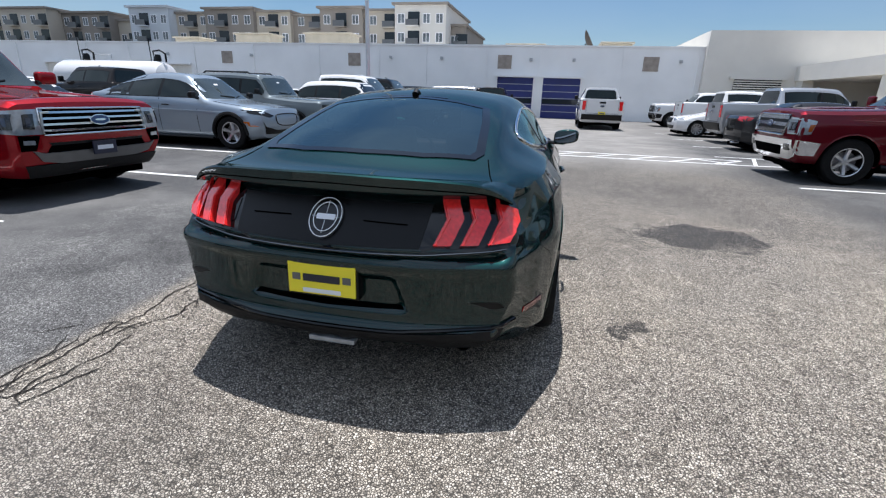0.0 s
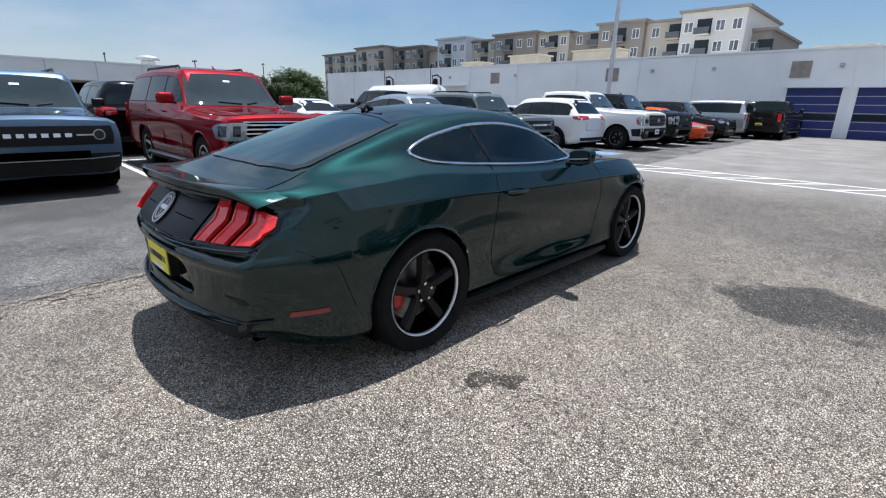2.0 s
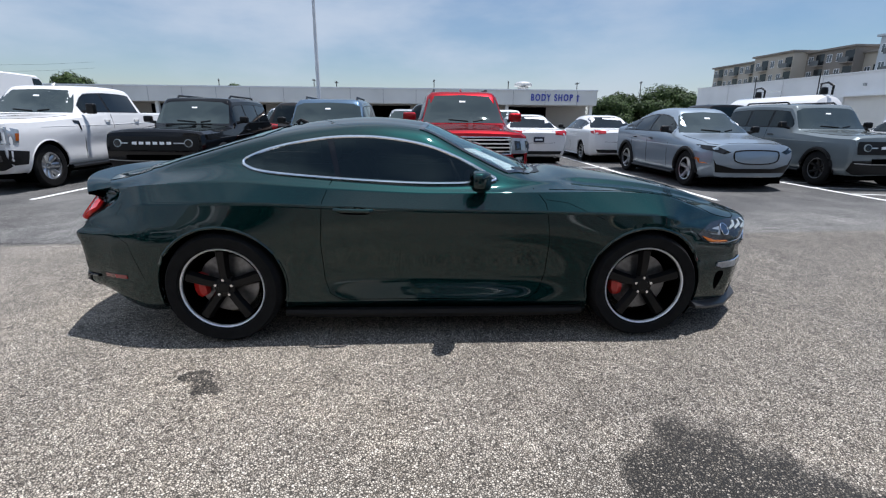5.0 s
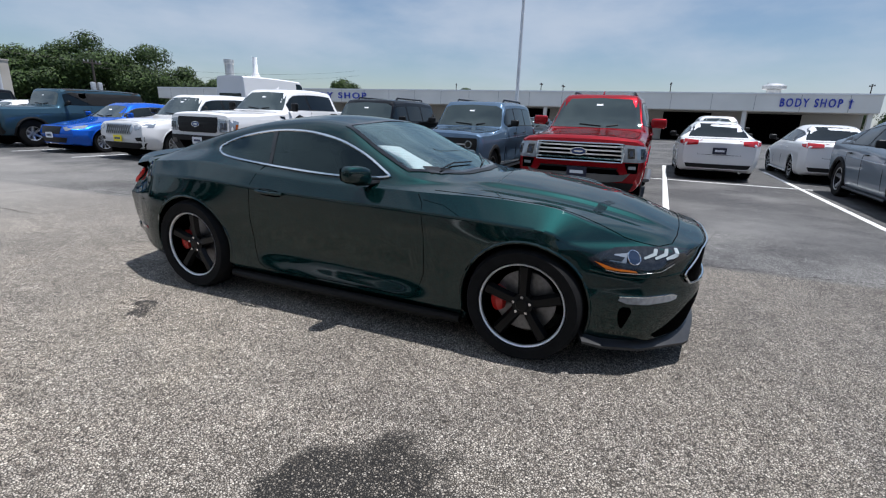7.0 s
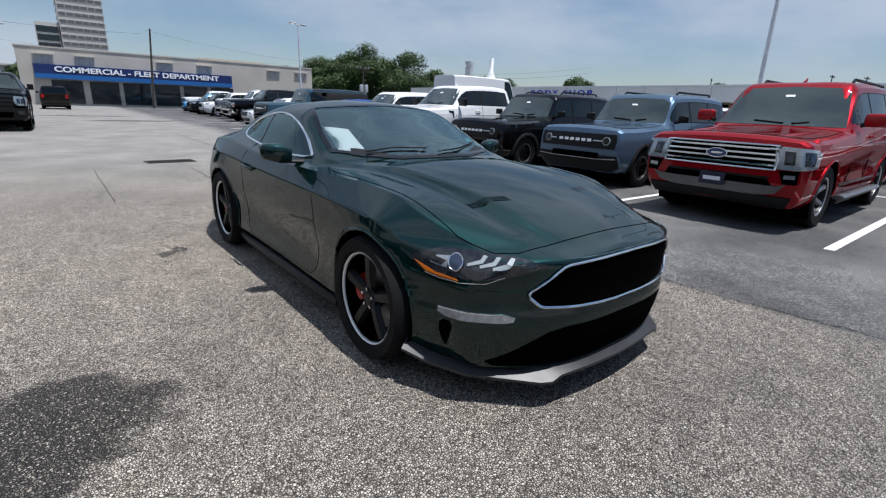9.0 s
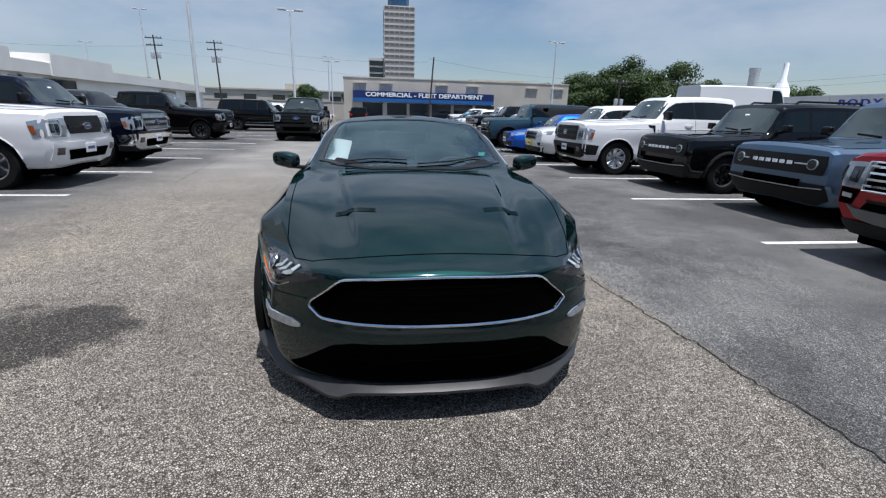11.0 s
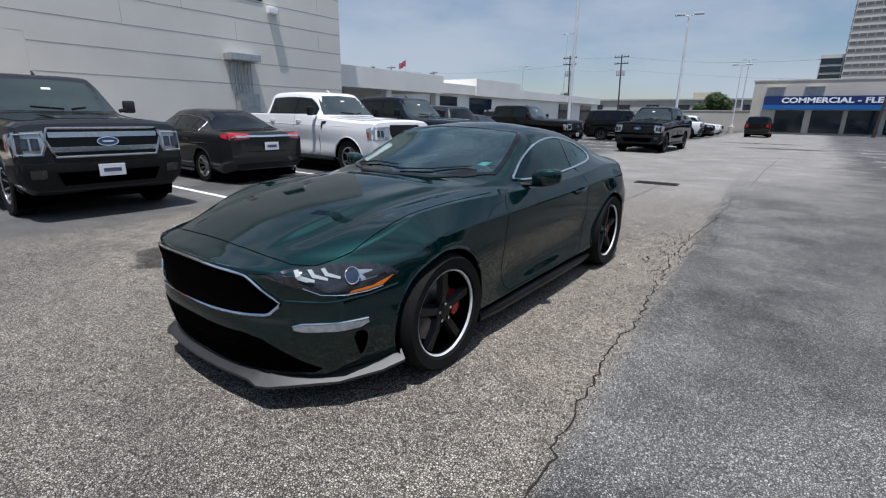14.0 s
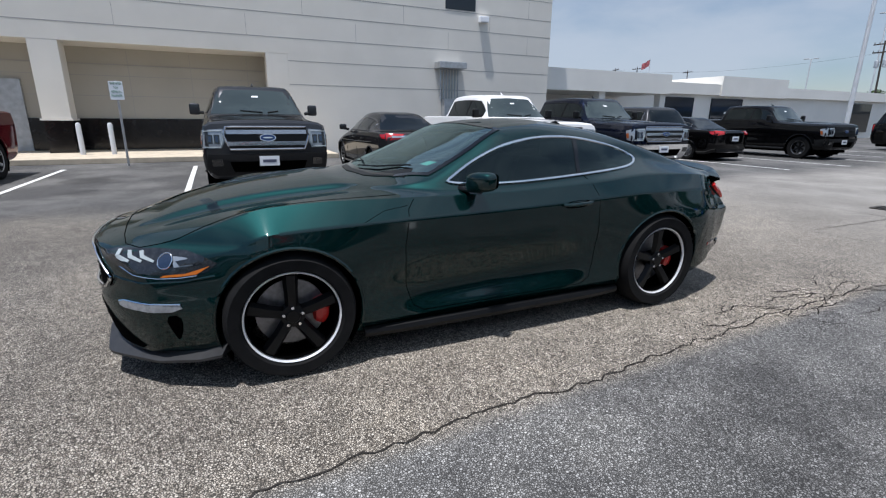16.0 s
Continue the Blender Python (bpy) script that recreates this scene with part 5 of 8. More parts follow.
for plane in ("nose_right", "nose_left"):
    lamp = part("headlamp", decal(coupe_tree, HEADLAMP, plane, 0.004, 0.012, 0.03), M_SMOKE, coupe, "dark headlamp with three bright bars")
    for a in (-1.285, -1.226, -1.168):
        bar = [(a, 0.708), (a + 0.019, 0.710), (a + 0.031, 0.691), (a + 0.088, 0.670), (a + 0.085, 0.660), (a + 0.018, 0.680)]
        part("light_bar", decal(coupe_tree, bar, plane, 0.009, 0.006, 0.02), M_LAMPW, lamp)
    part("projector_lens", decal(coupe_tree, [(-1.028 + 0.030 * math.cos(a), 0.668 + 0.030 * math.sin(a)) for a in [2 * math.pi * k / 18 for k in range(18)]], plane, 0.012, 0.010, 0.02), M_LENS, lamp)
    part("projector_ring", seam(coupe_tree, [(-1.028 + 0.033 * math.cos(a), 0.668 + 0.033 * math.sin(a)) for a in [2 * math.pi * k / 18 for k in range(18)]], plane, 0.003, 0.012, True, 5, 0.02), M_CHROME, lamp)
    part("indicator", decal(coupe_tree, [(-0.822, 0.648), (-0.882, 0.608), (-0.96, 0.597), (-1.045, 0.594), (-1.03, 0.603), (-0.93, 0.612), (-0.87, 0.632)], plane, 0.008, 0.008, 0.02), M_AMBER, lamp, "amber side indicator")
    part("lamp_reflector", decal(coupe_tree, [(-1.00, 0.690), (-0.93, 0.684), (-0.90, 0.650), (-0.985, 0.640)], plane, 0.006, 0.004, 0.02), M_LAMP, lamp)
    part("lamp_edge", seam(coupe_tree, [(-1.25, 0.640), (-1.17, 0.606), (-1.059, 0.588), (-0.96, 0.590), (-0.880, 0.602)], plane, 0.0028, 0.008), M_CHROME, lamp)
    part("reflector_strip", decal(coupe_tree, [(-0.90, 0.684), (-0.86, 0.662), (-0.96, 0.648), (-0.98, 0.668)], plane, 0.008, 0.006, 0.03), M_SMOKE, lamp)
    part("fog_strip", decal(coupe_tree, [(-1.305, 0.452), (-1.26, 0.462), (-1.10, 0.462), (-0.965, 0.458), (-0.955, 0.440), (-1.00, 0.424), (-1.26, 0.428), (-1.30, 0.436)], plane, 0.009, 0.014, 0.03), M_FOG, coupe, "clear indicator strip")
    part("fog_strip_edge", seam(coupe_tree, [(-1.305, 0.452), (-1.26, 0.464), (-1.10, 0.464), (-0.96, 0.460)], plane, 0.005, 0.006), M_CHROME, coupe)
    # duct laid on the skin, shade of its hollow in the colour
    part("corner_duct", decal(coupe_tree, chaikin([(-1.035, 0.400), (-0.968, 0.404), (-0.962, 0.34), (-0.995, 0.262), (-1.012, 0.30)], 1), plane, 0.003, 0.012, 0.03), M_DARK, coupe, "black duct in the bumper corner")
    part("lamp_ledge", seam(coupe_tree, [(-1.33, 0.575), (-1.15, 0.566), (-0.95, 0.572), (-0.80, 0.60)], plane, 0.006, 0.0), M_GREEN, coupe)
M_SPLIT = material("satin_black_splitter", (0.022, 0.022, 0.023), 0.42, spec=0.5, vary=0.2, scale=20)
# splitter: a flat lip that turns up at the corners
SPLIT = [(0.0, 2.262, 0.148, 0.030), (0.20, 2.254, 0.148, 0.030), (0.41, 2.228, 0.146, 0.032), (0.465, 2.222, 0.126, 0.060), (0.52, 2.196, 0.126, 0.085), (0.63, 2.090, 0.132, 0.095), (0.76, 1.960, 0.138, 0.095), (0.865, 1.770, 0.156, 0.085), (0.925, 1.665, 0.190, 0.070)]
vs, fs = [], []
for s in (1, -1):
    o = len(vs)
    for i, (x, y, z, w) in enumerate(SPLIT):
        a, b = SPLIT[max(0, i - 1)], SPLIT[min(len(SPLIT) - 1, i + 1)]
        d = Vector((b[0] - a[0], b[1] - a[1])).normalized()
        if i == 0:
            d = Vector((1.0, 0.0))
        inn = Vector((d.y, -d.x)) if d.y < 0 else Vector((0.0, -1.0))
        q = Vector((x, y)) + inn * w
        r = Vector((x, y)) + inn * 0.16
        vs += [(s * x, y, z), (s * x, y, z + 0.014), (s * q.x, q.y, z + 0.014 + 0.55 * w), (s * max(0.0, r.x), r.y, z + 0.05 + 0.55 * w), (s * max(0.0, r.x), r.y, z - 0.004)]
    for k in range(len(SPLIT) - 1):
        a, b = o + 5 * k, o + 5 * (k + 1)
        for m in range(5):
            f = (a + m, a + (m + 1) % 5, b + (m + 1) % 5, b + m)
            fs.append(f if s > 0 else tuple(reversed(f)))
    e = o + 5 * (len(SPLIT) - 1)
    fs.append(tuple(range(e, e + 5)))
part("front_splitter", (vs, fs), M_SPLIT, coupe, "satin black front splitter with stepped corners", angle=22)
# bonnet lines and vents
GAP = [(0, 2.092), (0.20, 2.088), (0.42, 2.072), (0.570, 2.046), (0.655, 1.98), (0.715, 1.80), (0.745, 1.45), (0.782, 1.0), (0.795, 0.70)]
part("bonnet_gap", seam(coupe_tree, [(-a, b) for a, b in reversed(GAP[1:])] + GAP, "top", 0.0032, -0.0008, False, 5, 0.04), M_DARK, coupe)
part("cowl_panel", decal(coupe_tree, [(-0.60, 0.58), (-0.3, 0.75), (0, 0.79), (0.3, 0.75), (0.60, 0.58), (0.56, 0.50), (0.3, 0.69), (0, 0.735), (-0.3, 0.69), (-0.56, 0.50)], "top", 0.004, 0.01, 0.05), M_BLACK, coupe)
for s in (1, -1):
    vent = part("bonnet_vent", decal(coupe_tree, [(s * 0.282, 1.655), (s * 0.280, 1.712), (s * 0.490, 1.650), (s * 0.500, 1.596)], "top", 0.0012, 0.004, 0.03), M_GLOSS, coupe, "shallow louvred bonnet vent")
    for k in range(4):
        part("vent_slat", seam(coupe_tree, [(s * 0.288, 1.666 + k * 0.0125), (s * 0.494, 1.606 + k * 0.0125)], "top", 0.0034, 0.001, False, 5, 0.04), M_GREEN, vent)
    part("wiper", tube([onto(coupe_tree, "top", a, b, 0.018)[0] for a, b in (((0.50, 0.60), (0.30, 0.60), (0.05, 0.645)) if s > 0 else ((-0.02, 0.70), (-0.25, 0.64), (-0.52, 0.50)))], 0.0055, 6), M_BLACK, coupe)

# tail: panel, lamps, badge, plate, bumper
TAILPANEL = [(-0.700, 0.868), (-0.4, 0.878), (0, 0.882), (0.4, 0.878), (0.700, 0.868), (0.745, 0.835), (0.764, 0.790), (0.758, 0.735), (0.730, 0.708), (0.40, 0.696), (0, 0.692), (-0.40, 0.696), (-0.730, 0.708), (-0.758, 0.735), (-0.764, 0.790), (-0.745, 0.835)]
tp = part("tail_panel", decal(coupe_tree, TAILPANEL, "rear", 0.003, 0.012, 0.04), M_GLOSS, coupe, "gloss black tail panel")
part("centre_panel", decal(coupe_tree, [(-0.425, 0.868), (0, 0.874), (0.425, 0.868), (0.40, 0.716), (0, 0.711), (-0.40, 0.716)], "rear", 0.009, 0.008, 0.05), M_BLACK, tp)
part("panel_rim", seam(coupe_tree, [(-0.73, 0.709), (-0.40, 0.697), (0, 0.693), (0.40, 0.697), (0.73, 0.709)], "rear", 0.004, 0.008, False, 6, 0.05), M_CHROMEDARK, tp, "dark chrome lower edge")
for s in (1, -1):
    part("panel_gap", seam(coupe_tree, [(s * 0.16, 0.800), (s * 0.34, 0.794)], "rear", 0.0025, 0.012), M_DARK, tp)
    tl = part("tail_lamp", decal(coupe_tree, [(s * x, z) for x, z in chaikin([(0.435, 0.716), (0.735, 0.722), (0.757, 0.760), (0.758, 0.800), (0.735, 0.850), (0.700, 0.866), (0.445, 0.872)], 1)], "rear", 0.006, 0.012, 0.03), M_GLOSS, coupe, "three-bar red tail lamp")
    for k, a in enumerate((0.450, 0.550, 0.650)):
        near = [(a, 0.724), (a + 0.014, 0.755), (a + 0.034, 0.812), (a + 0.010, 0.866)]
        if k < 2:
            far = [(x + 0.066, z) for x, z in reversed(near)]
        else:
            far = [(0.702, 0.860), (0.734, 0.838), (0.750, 0.802), (0.748, 0.762), (0.730, 0.729)]
        ring = [(s * x, z) for x, z in near + far]
        bar = part("lamp_bar", decal(coupe_tree, ring, "rear", 0.026, 0.024, 0.025), M_REDLAMP, tl, "red lens bar")
        part("bar_ridge", seam(coupe_tree, [(s * (x + 0.010), z) for x, z in near[:3] + [(a + 0.014, 0.856)]], "rear", 0.0055, 0.028, False, 6, 0.03), M_REDLAMP, tl)
BADGE = [(0.074 * math.cos(a), 0.800 + 0.074 * math.sin(a)) for a in [2 * math.pi * k / 36 for k in range(36)]]
bd = part("tail_badge", decal(coupe_tree, BADGE, "rear", 0.016, 0.012, 0.03), M_GLOSS, coupe, "round black badge with white crosshair")
for r in (0.068, 0.050):
    part("badge_ring", seam(coupe_tree, [(r * math.cos(a), 0.800 + r * math.sin(a)) for a in [2 * math.pi * k / 36 for k in range(36)]], "rear", 0.0022, 0.020, True, 5, 0.02), M_SIGNWHITE, bd)
part("badge_cross", seam(coupe_tree, [(0, 0.743), (0, 0.858)], "rear", 0.0012, 0.018), M_SIGNWHITE, bd)
part("badge_cross", seam(coupe_tree, [(-0.06, 0.800), (0.06, 0.800)], "rear", 0.0012, 0.018), M_SIGNWHITE, bd)
part("badge_bar", decal(coupe_tree, [(-0.04, 0.791), (0.04, 0.791), (0.04, 0.810), (-0.04, 0.810)], "rear", 0.018, 0.004, 0.03), M_SIGNWHITE, bd)
py = onto(coupe_tree, "rear", 0, 0.53, 0)[0].y - 0.030
pz = 0.567
pl = part("dealer_plate", box(-0.150, 0.150, py - 0.020, py - 0.012, pz - 0.076, pz + 0.076, 0.003), M_PLATE_Y, coupe, "yellow dealer plate in a black frame", smooth=False)
part("plate_holder", box(-0.160, 0.160, py - 0.012, py + 0.06, pz - 0.086, pz + 0.084, 0.004), M_BLACK, coupe, smooth=False)
part("plate_line", box(-0.082, 0.082, py - 0.022, py - 0.020, pz - 0.020, pz + 0.012, 0.002), M_INK, pl, smooth=False)
part("plate_line", box(-0.085, 0.085, py - 0.022, py - 0.020, pz - 0.069, pz - 0.050, 0.002), M_PLATE_W, pl, smooth=False)
for x in (-0.112, 0.112):
    part("plate_mark", box(x - 0.018, x + 0.018, py - 0.022, py - 0.020, pz - 0.018, pz + 0.012, 0.002), M_GREYALLOY, pl, smooth=False)
    part("plate_bolt", box(x * 0.85 - 0.007, x * 0.85 + 0.007, py - 0.024, py - 0.020, pz + 0.058, pz + 0.070, 0.003), M_INK, pl, smooth=False)
part("recess_slot", decal(coupe_tree, [(-0.33, 0.462), (0, 0.452), (0.33, 0.462), (0.345, 0.448), (0, 0.438), (-0.345, 0.448)], "rear", 0.003, 0.008, 0.04), M_DARK, coupe, "black slot under the plate")
DIFF = [(-0.74, 0.372), (-0.60, 0.366), (-0.30, 0.352), (0, 0.348), (0.30, 0.352), (0.60, 0.366), (0.74, 0.372), (0.70, 0.300), (0.60, 0.275), (0.45, 0.268), (0, 0.262), (-0.45, 0.268), (-0.60, 0.275), (-0.70, 0.300)]
part("rear_valance", decal(coupe_tree, DIFF, "rear", 0.008, 0.02, 0.05), M_TRIM, coupe, "black rear diffuser")
part("bumper_line", seam(coupe_tree, [(-0.78, 0.385), (-0.60, 0.378), (-0.3, 0.362), (0, 0.358), (0.3, 0.362), (0.60, 0.378), (0.78, 0.385)], "rear", 0.009, 0.004, False, 8, 0.04), M_GLOSS, coupe)
part("fog_reflector", box(-0.11, 0.11, -2.27, -2.19, 0.235, 0.262, 0.01), M_LAMP, coupe)
for s in (1, -1):
    part("bumper_corner_vent", decal(coupe_tree, [(s * 0.60, 0.498), (s * 0.72, 0.492), (s * 0.745, 0.470), (s * 0.70, 0.462)], "rear", 0.003, 0.008, 0.03), M_BLACK, coupe, "dark slot in the bumper corner")
for s in (1, -1):
    for k in range(2):
        x = s * (0.46 + k * 0.10)
        v, f = lathe([(0.034, -0.06), (0.040, -0.06), (0.040, 0.10), (0.034, 0.10)], 20)
        part("exhaust_tip", ([(p[1] + x, p[0] - 2.04, p[2] + 0.235) for p in v], f), M_DARK, coupe, "black exhaust tip")
# deck lid, spoiler lip, aerial, third brake lamp
vs, fs = [], []
NX = 36
for i in range(NX + 1):
    x = -0.735 + 1.47 * i / NX
    ye = -2.318 + tail_plan(x)
    h = 0.026 * (1 - (abs(x) / 0.742) ** 6)
    zf = onto(coupe_tree, "top", x, ye + 0.13, 0.0)[0].z
    ze = max(onto(coupe_tree, "top", x, ye + 0.03, 0.0)[0].z, zf - 0.028)
    vs += [(x, ye + 0.13, zf + 0.001), (x, ye + 0.07, 0.5 * (zf + ze) + 0.003 + 0.4 * h), (x, ye - 0.006, ze + h), (x, ye - 0.014, ze + h - 0.006), (x, ye - 0.008, ze - 0.014), (x, ye + 0.085, ze - 0.034)]
for i in range(NX):
    for k in range(5):
        fs.append((6 * i + k, 6 * i + k + 1, 6 * i + k + 7, 6 * i + k + 6))
part("deck_spoiler", (vs, fs), M_GREEN, coupe, "green lip spoiler on the boot lid", angle=35)
part("spoiler_edge", tube([(v[0], v[1] + 0.004, v[2]) for v in vs[4::6]], 0.005, 6), M_DARK, coupe)
part("boot_gap", seam(coupe_tree, [(-0.66, -2.10), (-0.62, -1.95), (-0.585, -1.78)], "top", 0.003, -0.0005), M_DARK, coupe)
part("boot_gap", seam(coupe_tree, [(0.66, -2.10), (0.62, -1.95), (0.585, -1.78)], "top", 0.003, -0.0005), M_DARK, coupe)
part("roof_aerial", tube([onto(coupe_tree, "top", 0, -0.93, -0.005)[0], onto(coupe_tree, "top", 0, -0.97, 0.03)[0], onto(coupe_tree, "top", 0, -1.0, 0.01)[0]], [0.02, 0.012, 0.02], 8), M_BLACK, coupe)
part("high_brake_lamp", decal(coupe_tree, [(-0.21, -1.005), (0.21, -1.005), (0.21, -1.03), (-0.21, -1.03)], "top", 0.006, 0.006, 0.05), M_GLOSS, coupe)
face = [(Vector(vs[6 * i + 3]) + Vector(vs[6 * i + 4])) / 2 - Vector((0, 0.006, 0)) for i in range(2, 7)]
part("script_decal", tube([face[k // 3].lerp(face[k // 3 + 1], k % 3 / 3) + Vector((0, 0, (0.004, -0.004, 0.005, -0.002)[k % 4])) for k in range(9)], 0.0011, 5), M_SIGNWHITE, coupe)

# cabin
part("dashboard", box(-0.70, 0.70, 0.30, 0.62, 0.62, 0.90, 0.06, 3), M_SEAT, coupe)
part("cabin_floor", box(-0.78, 0.78, -1.5, 0.55, 0.30, 0.34), M_DARK, coupe, smooth=False)
part("rear_shelf", box(-0.62, 0.62, -1.86, -1.25, 0.88, 0.93, 0.02), M_SEAT, coupe)
for s in (1, -1):
    part("door_card", box(min(s * 0.72, s * 0.76), max(s * 0.72, s * 0.76), -1.3, 0.5, 0.34, 0.94, 0.01), M_SEAT, coupe, smooth=False)
    part("front_seat", box(s * 0.37 - 0.26, s * 0.37 + 0.26, -0.42, 0.12, 0.36, 0.56, 0.06, 3), M_SEAT, coupe)
    bk = box(s * 0.37 - 0.25, s * 0.37 + 0.25, -0.08, 0.08, 0.0, 0.58, 0.06, 3)
    bmesh.ops.rotate(bk, verts=bk.verts, matrix=Matrix.Rotation(radians(20), 3, "X"))
    bmesh.ops.translate(bk, verts=bk.verts, vec=(0, -0.42, 0.52))
    part("seat_back", bk, M_SEAT, coupe)
    hd = box(s * 0.37 - 0.13, s * 0.37 + 0.13, -0.75, -0.64, 1.06, 1.22, 0.045, 3)
    part("headrest", hd, M_SEAT, coupe)
v, f = lathe([(0.175 + 0.014 * math.cos(a), 0.014 * math.sin(a)) for a in [2 * math.pi * k / 8 for k in range(9)]], 32, "z")
part("steering_wheel", ([Matrix.Rotation(radians(-65), 3, "X") @ Vector(p) + Vector((-0.37, 0.22, 0.86)) for p in v], f), M_SEAT, coupe)
# papers behind the glass
paper = thing("price_sheet", pose(0, 0, 0), "white printed price sheet lying behind the windscreen", "paper sheet")
part("sheet", decal(coupe_tree, [(0.600, 0.17), (0.455, 0.27), (0.485, 0.60), (0.632, 0.47)], "top", -0.004, 0.001, 0.05), M_PAPER, paper)
for k in range(7):
    part("print_line", seam(coupe_tree, [(0.592 + k * 0.003, 0.205 + k * 0.034), (0.470 + k * 0.003, 0.297 + k * 0.037)], "top", 0.0006, -0.0028), M_PRINT, paper)
stk = thing("windscreen_sticker", pose(0, 0, 0), "teal inspection sticker inside the windscreen corner", "sticker")
part("label_sheet", decal(coupe_tree, [(-0.59, 0.36), (-0.535, 0.39), (-0.52, 0.445), (-0.575, 0.42)], "top", -0.002, 0.001, 0.05), M_TEAL, stk)

# ---- parked vehicles ----
M_REDCAR = material("ruby_tail_lens", (0.42, 0.010, 0.012), 0.12, coat=1.0, vary=0.3, scale=30)
PAINTS = {
    "red": paint("rapid_red_paint", (0.27, 0.0065, 0.011), 0.5, 0.3), "maroon": paint("maroon_paint", (0.12, 0.008, 0.014), 0.4, 0.3),
    "black": paint("black_paint", (0.0035, 0.0035, 0.004), 0.2, 0.3), "white": M_WHITECAR, "silver": paint("silver_paint", (0.42, 0.43, 0.45), 0.6, 0.3),
    "grey": paint("magnetic_grey_paint", (0.040, 0.041, 0.044), 0.6, 0.34), "iceblue": paint("pale_steel_paint", (0.28, 0.33, 0.38), 0.5, 0.32),
    "slate": paint("slate_blue_paint", (0.085, 0.135, 0.20), 0.4, 0.32), "cactus": paint("grey_green_paint", (0.15, 0.175, 0.185), 0.2, 0.34), "blue": paint("vivid_blue_paint", (0.012, 0.10, 0.50), 0.4, 0.3),
    "teal": paint("area_blue_paint", (0.035, 0.075, 0.105), 0.3, 0.32), "orange": paint("orange_paint", (0.62, 0.07, 0.015), 0.2, 0.3), "sky": paint("sky_blue_paint", (0.10, 0.38, 0.68), 0.1, 0.3),
    "brown": paint("dark_bronze_paint", (0.022, 0.018, 0.016), 0.5, 0.3), "navy": paint("navy_paint", (0.0045, 0.0065, 0.015), 0.3, 0.3),
}
ALLOY6 = {"joined": True, "spokes": 6, "w0": 0.07, "w1": 0.085, "spoke_mat": M_ALLOY, "dark": M_BLACK}
ALLOYD = {"joined": True, "spokes": 6, "w0": 0.06, "w1": 0.08, "spoke_mat": M_BLACK, "dark": M_BLACK, "lip": M_GREYALLOY}
ALLOY10 = {"joined": True, "spokes": 10, "w0": 0.035, "w1": 0.045, "spoke_mat": M_ALLOY, "dark": M_BLACK}
STEELW = {"joined": True, "spokes": 8, "w0": 0.10, "w1": 0.12, "spoke_mat": M_ALLOY, "dark": M_GREYALLOY}
